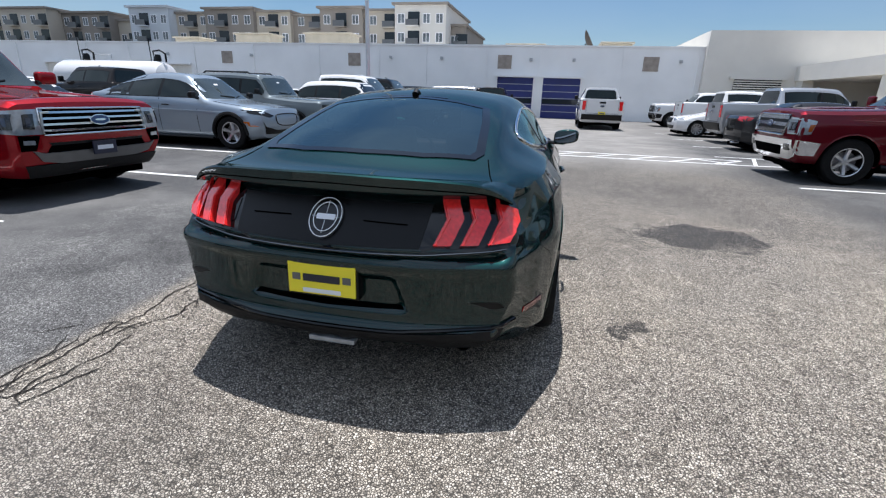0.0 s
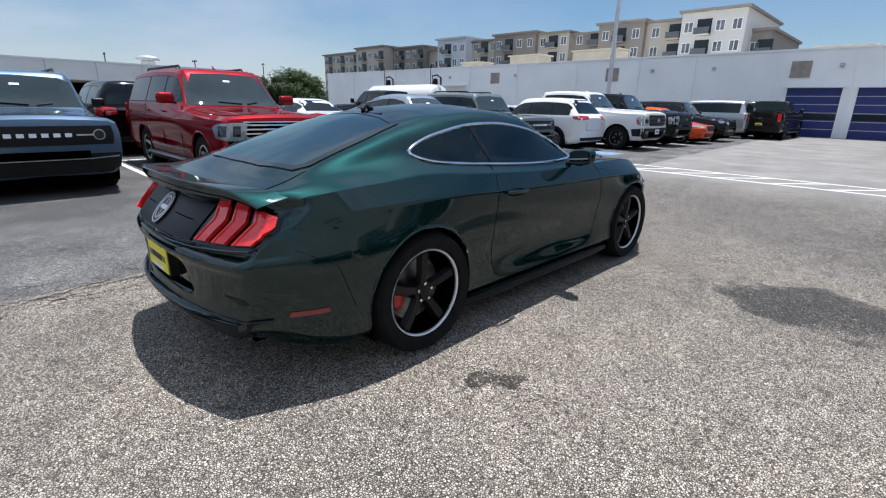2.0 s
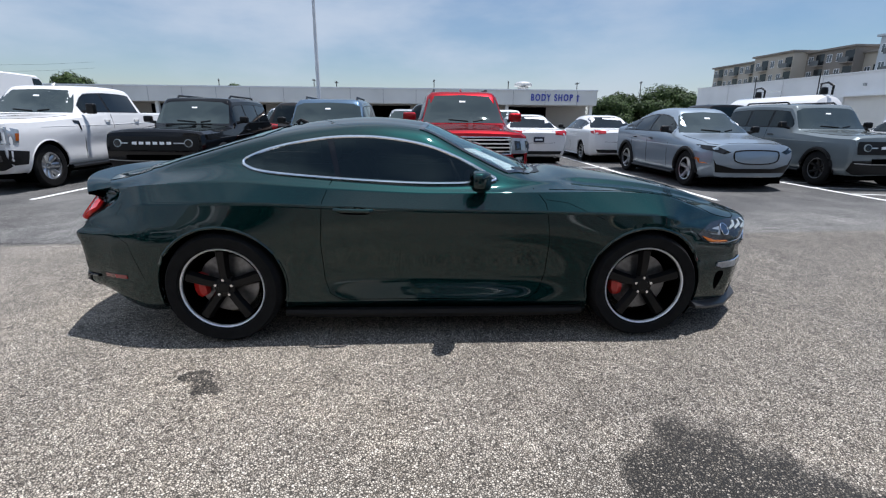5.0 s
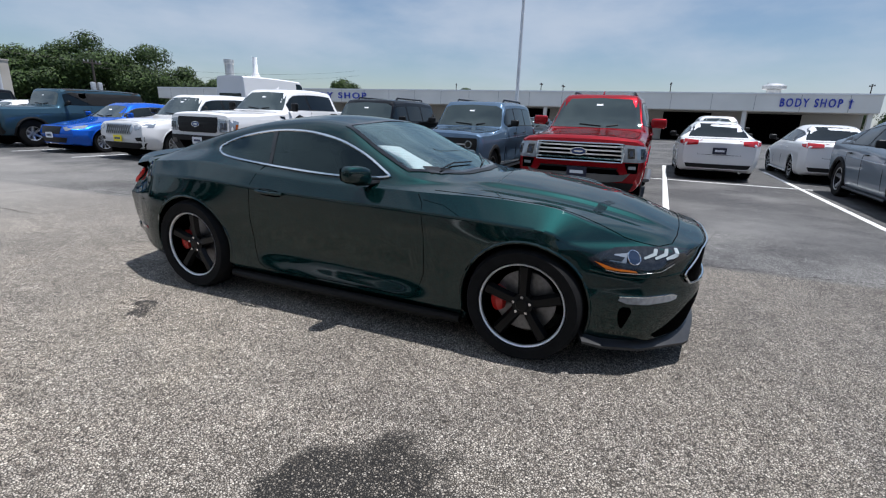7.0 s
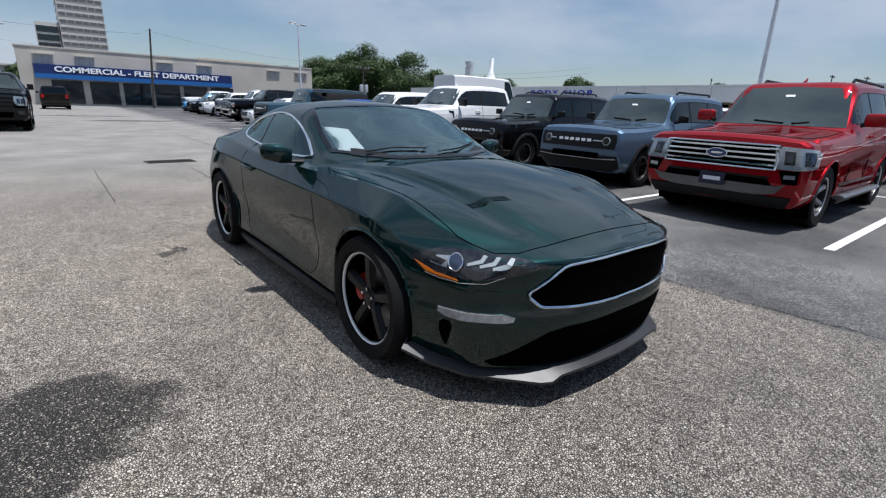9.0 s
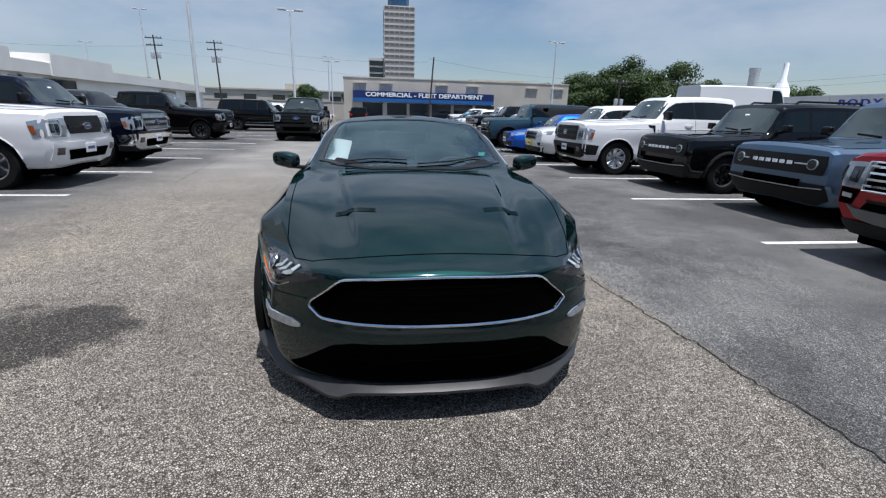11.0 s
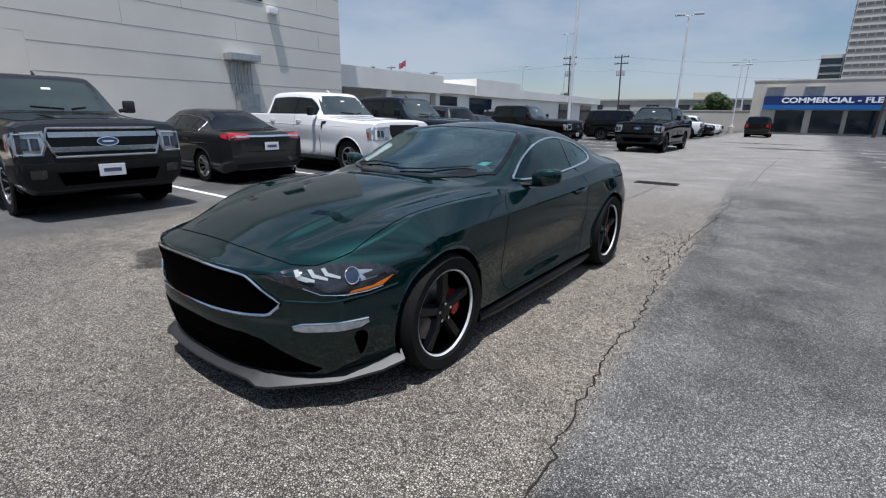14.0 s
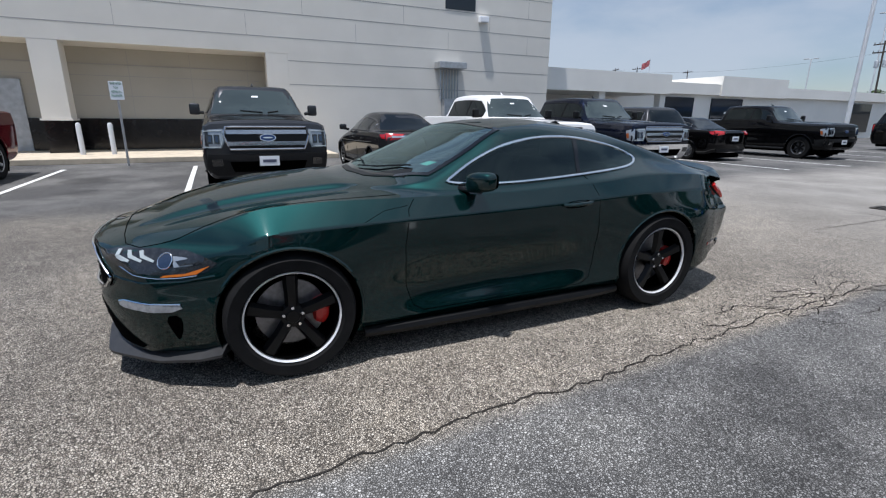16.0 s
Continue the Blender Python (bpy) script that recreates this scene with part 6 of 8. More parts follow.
#  half width, sill, wheelbase, front and rear overhang, nose, cowl, belt, roof, deck heights; cowl, header, roof end, tail stations from the axle middle
SHAPES = {
    "pickup": dict(w=1.0, zb=0.33, wb=3.69, fo=0.93, ro=1.25, nose=1.24, cowl_z=1.33, belt=1.37, roof=1.95, deck=1.38, cowl=0.98, head=0.30, rend=-1.32, tail=-1.42, wr=0.70, R=0.405, rim=0.25, tw=0.27, doors=(0.85, -0.15, -1.25), box=True),
    "suv": dict(w=1.0, zb=0.28, wb=3.11, fo=0.95, ro=1.27, nose=1.10, cowl_z=1.20, belt=1.27, roof=1.91, deck=1.27, cowl=0.78, head=0.05, rend=-2.50, tail=-2.78, wr=0.72, R=0.40, rim=0.25, tw=0.27, doors=(0.70, -0.30, -1.25, -2.45)),
    "boxy": dict(w=0.94, zb=0.27, wb=2.67, fo=0.85, ro=0.87, nose=1.05, cowl_z=1.13, belt=1.17, roof=1.75, deck=1.15, cowl=0.62, head=0.10, rend=-1.98, tail=-2.14, wr=0.72, R=0.365, rim=0.22, tw=0.23, doors=(0.55, -0.35, -1.15, -2.0)),
    "offroad": dict(w=0.96, zb=0.36, wb=2.95, fo=0.82, ro=0.95, nose=1.20, cowl_z=1.27, belt=1.30, roof=1.86, deck=1.28, cowl=0.72, head=0.42, rend=-2.28, tail=-2.36, wr=0.76, R=0.42, rim=0.22, tw=0.28, doors=(0.62, -0.35, -1.25, -2.2)),
    "cross": dict(w=0.94, zb=0.22, wb=2.95, fo=0.88, ro=0.92, nose=0.93, cowl_z=1.03, belt=1.06, roof=1.62, deck=1.14, cowl=1.00, head=0.12, rend=-0.85, tail=-2.10, wr=0.60, R=0.365, rim=0.235, tw=0.23, doors=(0.70, -0.30, -1.15, -1.75)),
    "midsuv": dict(w=0.97, zb=0.25, wb=2.90, fo=0.92, ro=1.10, nose=1.00, cowl_z=1.10, belt=1.16, roof=1.76, deck=1.16, cowl=0.85, head=0.10, rend=-2.05, tail=-2.42, wr=0.68, R=0.375, rim=0.24, tw=0.24, doors=(0.70, -0.30, -1.2, -2.1)),
    "compact": dict(w=0.93, zb=0.22, wb=2.67, fo=0.90, ro=0.92, nose=0.95, cowl_z=1.06, belt=1.10, roof=1.66, deck=1.14, cowl=0.85, head=0.05, rend=-1.62, tail=-2.08, wr=0.62, R=0.35, rim=0.235, tw=0.23, doors=(0.68, -0.30, -1.15, -1.85)),
    "sedan": dict(w=0.92, zb=0.20, wb=2.83, fo=0.92, ro=1.10, nose=0.80, cowl_z=0.96, belt=1.00, roof=1.47, deck=1.03, cowl=0.95, head=0.15, rend=-0.95, tail=-1.72, wr=0.58, R=0.325, rim=0.215, tw=0.22, doors=(0.72, -0.25, -1.05, -1.35)),
    "van": dict(w=1.0, zb=0.30, wb=3.75, fo=0.95, ro=1.25, nose=1.15, cowl_z=1.40, belt=1.50, roof=2.92, deck=1.5, cowl=1.75, head=0.95, rend=-2.98, tail=-3.08, wr=0.82, R=0.37, rim=0.22, tw=0.24, doors=(1.5, 0.6)),
}


def body_of(shape):
    s = SHAPES[shape]
    w, zb, wr = s["w"], s["zb"], s["wr"]
    yf, yr = s["wb"] / 2 + s["fo"], -(s["wb"] / 2 + s["ro"])
    cz, nz, bz, rz, dz = s["cowl_z"], s["nose"], s["belt"], s["roof"], s["deck"]
    c, h, e, t = s["cowl"], s["head"], s["rend"], s["tail"]
    m = (h + e) / 2
    H = bz - zb

    def line(xm, zm, ends=0.90, front=None):
        zf = front or (lambda: 0)
        return xm, zm

    square = shape in ("pickup", "suv", "boxy", "offroad", "van")
    fw = w * (1.09 if square else 1.0)
    rails = [
        [(yr, 0, zb + 0.12), (yr + 0.5, 0, zb), (0, 0, zb), (yf - 0.4, 0, zb), (yf, 0, zb + 0.08)],
        [(yr, 0.72 * fw, zb + 0.10), (yr + 0.4, 0.84 * w, zb), (0, 0.86 * w, zb), (yf - 0.4, 0.84 * w, zb), (yf, 0.70 * fw, zb + 0.06)],
        [(yr, 0.82 * fw, zb + 0.2), (yr + 0.3, 0.95 * w, zb + 0.12), (0, (0.965 if square else 0.955) * w, zb + 0.10), (yf - 0.4, 0.95 * w, zb + 0.12), (yf, 0.80 * fw, zb + 0.2)],
        [(yr, 0.86 * fw, zb + 0.42 * H), (yr + 0.25, 0.985 * w, zb + 0.42 * H), (0, (0.962 if square else 0.98) * w, zb + 0.40 * H), (yf - 0.35, 0.985 * w, zb + 0.42 * (nz - zb)), (yf, 0.85 * fw, zb + 0.42 * (nz - zb))],
        [(yr, 0.87 * fw, zb + 0.74 * (dz - zb)), (yr + 0.25, w, zb + 0.72 * H), (0, w, zb + 0.72 * H), (yf - 0.5, 0.99 * w, zb + 0.74 * (nz - zb)), (yf, 0.84 * fw, zb + 0.74 * (nz - zb))],
        [(yr, 0.86 * fw, dz - 0.04), (yr + 0.2, 0.965 * w, dz - 0.03), (t, 0.965 * w, dz - 0.02), (e + 0.1, 0.965 * w, bz), (m, 0.96 * w, bz), (c, 0.95 * w, cz - 0.06), (yf - 0.5, (0.955 if square else 0.93) * w, nz - (0.045 if square else 0.07)), (yf, 0.83 * fw, nz - (0.065 if square else 0.14))],
        [(yr, 0.78 * fw, dz + 0.0), (t - 0.02, 0.86 * w, dz + 0.01), (e, wr + 0.02, rz - (0.12 if square else 0.16)), (m, wr + 0.03, rz - (0.075 if square else 0.11)), (h, wr + 0.01, rz - (0.12 if square else 0.15)), (c - 0.02, 0.84 * w, cz), (yf - 0.5, (0.86 if square else 0.80) * w, nz + (0.012 if square else 0)), (yf, (0.76 if square else 0.70) * fw, nz - (0.028 if square else 0.06))],
        [(yr, 0.60 * fw, dz + 0.005), (t - 0.02, 0.70 * w, dz + 0.015), (e, wr * (0.88 if square else 0.80), rz - 0.05), (m, wr * (0.88 if square else 0.80), rz - 0.014), (h, wr * (0.88 if square else 0.80), rz - 0.045), (c, 0.62 * w, cz + 0.02), (yf - 0.5, 0.55 * w, nz + (0.045 if square else 0.025)), (yf, 0.5 * fw, nz - (0.012 if square else 0.035))],
        [(yr, 0, dz + 0.01), (t - 0.02, 0, dz + 0.02), (e, 0, rz - 0.03), (m, 0, rz), (h, 0, rz - 0.03), (c + 0.03, 0, cz + 0.03), (yf - 0.5, 0, nz + (0.06 if square else 0.035)), (yf, 0, nz - (0.0 if square else 0.025))],
    ]
    if square:
        # square shoulders: hold the width until just short of both ends
        for q in rails:
            (y0, x0, z0), (_, x1, z1) = q[0], q[1]
            q.insert(1, (yr + 0.07, x0 + 0.8 * (x1 - x0), z0 + 0.8 * (z1 - z0)))
            (y0, x0, z0), (_, x1, z1) = q[-1], q[-2]
            q.insert(-1, (yf - 0.07, x0 + 0.8 * (x1 - x0), z0 + 0.8 * (z1 - z0)))
    else:
        # rounded tail: the top edge falls away over the last hand's width
        for q in rails[5:]:
            y0, x0, z0 = q[0]
            q[0] = (y0, x0, z0 - 0.10)
            q.insert(1, (yr + 0.10, x0 + 0.4 * (q[1][1] - x0), z0 - 0.012))
    tall = nz - zb
    bulge = 0.10 if shape in ("sedan", "cross") else 0.025 if square else 0.05

    def bend(x, y, z):
        x = abs(x)
        if y > yf - 0.7:
            k = ease((y - yf + 0.7) / 0.7)
            lean = -(0.05 if square else 0.10) * max(0.0, (z - zb - 0.55 * tall) / (0.45 * tall)) ** 2 - 0.10 * max(0.0, (zb + 0.3 - z) / 0.3)
            return y + k * (-bulge * 2.4 * (x / w) ** 3 + lean + 0.02)
        if y < yr + 0.6:
            k = ease((yr + 0.6 - y) / 0.6)
            return y + k * (bulge * 1.5 * (x / w) ** 3 + 0.06 * max(0.0, (zb + 0.35 - z) / 0.3) - 0.01)
        return y

    ys = np.unique(np.concatenate([np.linspace(yr, yf, 84), [yf - 0.02, yf - 0.05, yf - 0.08, yr + 0.02, yr + 0.05, yr + 0.08], *[np.linspace(k * s["wb"] / 2 - 1.25 * s["R"], k * s["wb"] / 2 + 1.25 * s["R"], 30) for k in (1, -1)], [t, e, h, c]]))
    v, f = loft(rails, ys, 6, {3, 5, 6} if square else {4}, bend)
    tree = skin_tree(v, f)
    arch = 1.13 if shape != "pickup" else 1.16
    wheels = [(s["wb"] / 2, s["R"], s["R"] * arch), (-s["wb"] / 2, s["R"], s["R"] * arch)]
    v2, f2 = cut_arches(v, f, wheels, w, 0.024)
    return tree, v2, f2, wheels


BODIES = {}


def glass_line(s, y):
    """Top edge of the side glass at a station."""
    return float(pchip([(s["tail"] - 0.2, s["deck"]), (s["tail"], s["deck"] + 0.04), (s["rend"], s["roof"] - 0.20), ((s["head"] + s["rend"]) / 2, s["roof"] - 0.16), (s["head"], s["roof"] - 0.20), (s["cowl"] - 0.12, s["cowl_z"] + 0.04), (s["cowl"], s["cowl_z"])], [y])[0])


def vehicle(name, shape, colour, front_x, yc, heading, label, category, face=None, style=ALLOY6, clad=False, rack=False, plate=None, logo=False, hood=None, nudge=0.0, group="parked vehicles"):
    """A parked vehicle. heading: '+x', '-x', '+y' or '-y'; front_x: where the nose stands along the heading axis; yc: the middle across it."""
    s = SHAPES[shape]
    yf, yr = s["wb"] / 2 + s["fo"], -(s["wb"] / 2 + s["ro"])
    turn = {"+x": -90, "-x": 90, "+y": 0, "-y": 180}[heading]
    if heading == "+x":
        m = pose(front_x - yf, yc, 0, 0, 0, turn + nudge)
    elif heading == "-x":
        m = pose(front_x + yf, yc, 0, 0, 0, turn + nudge)
    elif heading == "+y":
        m = pose(yc, front_x - yf, 0, 0, 0, turn + nudge)
    else:
        m = pose(yc, front_x + yf, 0, 0, 0, turn + nudge)
    car = thing(name, m, label, category, group)
    if shape not in BODIES:
        BODIES[shape] = body_of(shape)
    tree, v, f, wheels = BODIES[shape]
    mat = PAINTS[colour]
    w, bz, rz = s["w"], s["belt"], s["roof"]
    part("body", (v, f), mat, car, angle=24)
    for y, z, R in wheels:
        arch_liner(car, y, z, R, w * 0.97)
    # windscreen and rear glass
    zc, zt = s["cowl_z"] + 0.045, rz - 0.115
    xw, xt = 0.83 * w, s["wr"] * 0.97
    ws = [(-xw, zc), (0, zc - 0.0), (xw, zc), (xt, zt - 0.07), (xt * 0.8, zt - 0.01), (0, zt + 0.012), (-xt * 0.8, zt - 0.01), (-xt, zt - 0.07)]
    part("windscreen", decal(tree, ws, "front", 0.004, 0.01, 0.14), M_GLASS_PALE, car)
    for sx in (1, -1):
        part("wiper", seam(tree, [(sx * 0.05 - 0.15, zc + 0.02), (sx * 0.35 - 0.05, zc + 0.05)], "front", 0.012, 0.02), M_BLACK, car)
    part("roof_label", decal(tree, [(-0.06, zt - 0.14), (0.06, zt - 0.14), (0.06, zt - 0.11), (-0.06, zt - 0.11)], "front", 0.007, 0.002), M_SIGNWHITE, car, "white windscreen label")
    ye = yf - 0.16
    part("bonnet_gap", seam(tree, [(-0.83 * w, s["cowl"] + 0.02), (-0.80 * w, ye - 0.25), (-0.70 * w, ye - 0.04), (0, ye), (0.70 * w, ye - 0.04), (0.80 * w, ye - 0.25), (0.83 * w, s["cowl"] + 0.02)], "top", 0.005, 0.0, step=0.15), M_DARK, car)
    zr0, zr1 = s["deck"] + 0.035, rz - (0.065 if shape in ("sedan", "cross", "compact") else 0.12)
    rg = [(-0.76 * w, zr0), (0.76 * w, zr0), (s["wr"] * 0.98, zr1 - 0.06), (s["wr"] * 0.86, zr1), (-s["wr"] * 0.86, zr1), (-s["wr"] * 0.98, zr1 - 0.06)]
    if shape == "van":
        rg = [(-0.7, 1.5), (0.7, 1.5), (0.7, 2.1), (-0.7, 2.1)]
    part("rear_window", decal(tree, rg, "rear", 0.004, 0.01, 0.14), M_GLASS, car)
    # side glass pane by pane
    doors = s["doors"]
    for side in ("right", "left"):
        ya, yb = doors[0] - 0.01, doors[-1] + 0.01
        edge = [(yb + (ya - yb) * k / 12, glass_line(s, yb + (ya - yb) * k / 12) + 0.018) for k in range(13)]
        edge = [p for p in edge if p[1] > bz + 0.04]
        part("window_surround", decal(tree, [(edge[-1][0], bz + 0.018), *reversed(edge), (edge[0][0], bz + 0.018)], side, 0.002, 0.008, 0.12), M_BLACK, car)
        if shape in ("sedan", "cross", "midsuv"):
            part("window_trim", seam(tree, [(edge[-1][0] + 0.06, bz + 0.014), *reversed(edge), (edge[0][0] - 0.04, bz + 0.020)], side, 0.007, 0.006, False, 5, 0.1), M_CHROMESOFT, car)
        for i in range(len(doors) - 1):
            a, b = doors[i] - 0.035, doors[i + 1] + 0.035
            base = bz + 0.035
            up = []
            for k in range(7):
                y = b + (a - b) * k / 6
                zz = glass_line(s, y)
                if zz > base + 0.02:
                    up.append((y, zz))
            if len(up) < 2:
                continue
            poly = [(up[-1][0], base), *reversed(up), (up[0][0], base)]
            part("side_window", decal(tree, poly, side, 0.005, 0.006, 0.16), M_GLASS, car)
        for y in doors[:-1] if shape != "van" else doors:
            part("door_gap", seam(tree, [(y, bz - 0.01), (y - 0.02, (bz + s["zb"]) / 2), (y, s["zb"] + 0.14)], side, 0.006, 0.0, step=0.2), M_DARK, car)
        for y in doors[1:3]:
            hy = y + 0.18
            part("door_handle", tube([onto(tree, side, hy - 0.09, bz - 0.14, 0.004)[0], onto(tree, side, hy - 0.06, bz - 0.14, 0.03)[0], onto(tree, side, hy + 0.06, bz - 0.14, 0.03)[0], onto(tree, side, hy + 0.09, bz - 0.14, 0.004)[0]], 0.014, 6), M_BLACK if clad else mat, car)
        sg = 1 if side == "right" else -1
        mh = 0.105 if shape in ("pickup", "suv", "van") else 0.07
        mp = box(-0.135, 0.135, -0.07, 0.06, -0.088, 0.088, 0.055, 4) if shape == "suv" else box(-0.09, 0.09, -0.055, 0.05, -mh, mh, 0.042, 4)
        bmesh.ops.translate(mp, verts=mp.verts, vec=(sg * (w + 0.10), s["cowl"] - 0.30, bz + 0.09))
        mr = part("door_mirror", mp, mat if colour in ("red", "maroon", "blue", "grey") and not clad else M_BLACK, car)
        part("mirror_arm", tube([(sg * (w - 0.06), s["cowl"] - 0.28, bz + 0.02), (sg * (w + 0.08), s["cowl"] - 0.29, bz + 0.05)], 0.035, 6), M_BLACK, mr)
        for y, z, R in wheels:
            pts = []
            for k in range(19):
                a = radians(-28 + 236 * k / 18)
                pts.append(onto(tree, side, y + (R + 0.01) * math.cos(a), z + (R + 0.01) * math.sin(a), 0.002)[0])
            part("arch_trim", tube(pts, 0.030 if clad else 0.014, 6, flat=1.4 if clad else 1.0), M_TRIM if clad else mat, car)
        part("swage_line", seam(tree, [(-s["wb"] / 2 - 0.2, bz - 0.20), (0.0, bz - 0.235), (s["wb"] / 2 + 0.1, bz - 0.25)], side, 0.010, -0.004, False, 6, 0.15), mat, car)
        yl, yh = -s["wb"] / 2 + s["R"] * 1.2, s["wb"] / 2 - s["R"] * 1.2
        part("sill_board", tube([(sg * w * 0.955, yl, s["zb"] + 0.02), (sg * w * 0.97, yh, s["zb"] + 0.02)], 0.055 if shape in ("pickup", "suv", "offroad") else 0.035, 6, flat=0.8), M_BLACK if shape != "sedan" else mat, car)
        if rack:
            part("roof_rail", tube([onto(tree, "top", sg * s["wr"] * 0.80, y, o)[0] for y, o in ((s["head"] - 0.25, -0.02), (s["head"] - 0.35, 0.045), (s["rend"] + 0.35, 0.045), (s["rend"] + 0.25, -0.02))], 0.022, 6), M_BLACK, car)
    for x in (1, -1):
        for y in (s["wb"] / 2, -s["wb"] / 2):
            wheel(car, x * (w - s["tw"] / 2 - 0.03), y, s["R"], s["rim"], s["tw"], style, x)
    if shape == "pickup":
        for side in ("right", "left"):
            part("wing_vent", decal(tree, [(s["doors"][0] + 0.07, bz - 0.15), (s["doors"][0] + 0.25, bz - 0.14), (s["doors"][0] + 0.22, bz - 0.20), (s["doors"][0] + 0.13, bz - 0.21), (s["doors"][0] + 0.10, bz - 0.33), (s["doors"][0] + 0.07, bz - 0.34)], side, 0.008, 0.014, 0.08), M_GLOSS, car, "black wing vent")
    if s.get("box"):
        # bed is not hollowed; a black sheet stands for its shaded inside
        part("bed_shade_sheet", decal(tree, [(-0.74 * w, yr + 0.12), (0.74 * w, yr + 0.12), (0.74 * w, s["tail"] - 0.12), (-0.74 * w, s["tail"] - 0.12)], "top", 0.006, 0.01, 0.3), M_BLACK, car, "flat black sheet for the shade in the open load bed")
    part("underbody", box(-0.80 * w, 0.80 * w, yr + 0.25, yf - 0.25, s["zb"] - 0.10, s["zb"] + 0.02), M_DARK, car, smooth=False)
    part("axle", tube([(-w * 0.7, -s["wb"] / 2, s["R"]), (w * 0.7, -s["wb"] / 2, s["R"])], 0.06, 6), M_DARK, car)
    if shape in ("suv", "pickup"):
        part("roof_aerial", tube([onto(tree, "top", 0, s["head"] - 0.2, -0.01)[0], onto(tree, "top", 0, s["head"] - 0.3, 0.06)[0]], [0.03, 0.01], 6), mat, car)
    if shape == "offroad" and clad:
        e, h = s["rend"], s["head"]
        part("soft_top", decal(tree, [(-s["wr"], e - 0.03), (s["wr"], e - 0.03), (s["wr"], h - 0.10), (-s["wr"], h - 0.10)], "top", 0.012, 0.02, 0.2), M_TRIM, car, "black fabric soft top")
        for side in ("right", "left"):
            part("soft_top_side", decal(tree, [(e - 0.02, bz + 0.03), (s["doors"][1] - 0.05, bz + 0.03), (s["doors"][1] - 0.05, rz - 0.15), (h - 0.12, rz - 0.15), (h - 0.12, rz - 0.04), (e + 0.02, rz - 0.05)], side, 0.010, 0.01, 0.15), M_TRIM, car, "black fabric soft top")
    if face:
        face(car, tree, s, mat)
    if plate:
        z = s["zb"] + 0.30
        for side, yy in (("front", yf), ("rear", yr)):
            if side not in plate:
                continue
            if side == "rear":
                z = s["zb"] + (0.42 if shape != "sedan" else 0.55)
            p0 = onto(tree, side, 0, z, 0.0)[0].y
            d = 1 if side == "front" else -1
            a, b = sorted((p0 + d * 0.03, p0 + d * 0.045))
            pm = {"w": M_PLATE_W, "y": M_PLATE_Y, "d": M_PLATE_D}[plate[side]]
            pp = part("number_plate", box(-0.155, 0.155, a, b, z - 0.078, z + 0.078, 0.004), pm, car, smooth=False)
            a, b = sorted((p0 + d * 0.045, p0 + d * 0.048))
            part("plate_mark", box(-0.105, 0.105, a, b, z - 0.024, z + 0.024), M_PLATEINK if plate[side] != "d" else M_PLATE_W, pp, smooth=False)
    return car


def panel(car, tree, name, pts, plane, mat, off=0.006, thick=0.014, cell=0.12, parent=None, both=False, label="", smooth=0):
    out = []
    for q in ([pts, mirrored(pts)] if both else [pts]):
        if smooth:
            q = chaikin(q, smooth)
        out.append(part(name, decal(tree, q, plane, off, thick, cell), mat, parent or car, label))
    return out


def oval(cx, cz, rx, rz, n=24):
    return [(cx + rx * math.cos(2 * math.pi * k / n), cz + rz * math.sin(2 * math.pi * k / n)) for k in range(n)]


def badge(car, tree, z, rx=0.115, plane="front"):
    b = panel(car, tree, "badge", oval(0, z, rx + 0.012, rx * 0.42 + 0.010), plane, M_CHROME, 0.05, 0.03)[0]
    panel(car, tree, "badge_field", oval(0, z, rx, rx * 0.42), plane, M_BLUELOGO, 0.055, 0.01, parent=b)
    panel(car, tree, "badge_bar", oval(0, z, rx * 0.62, rx * 0.10), plane, M_CHROME, 0.058, 0.004, parent=b)


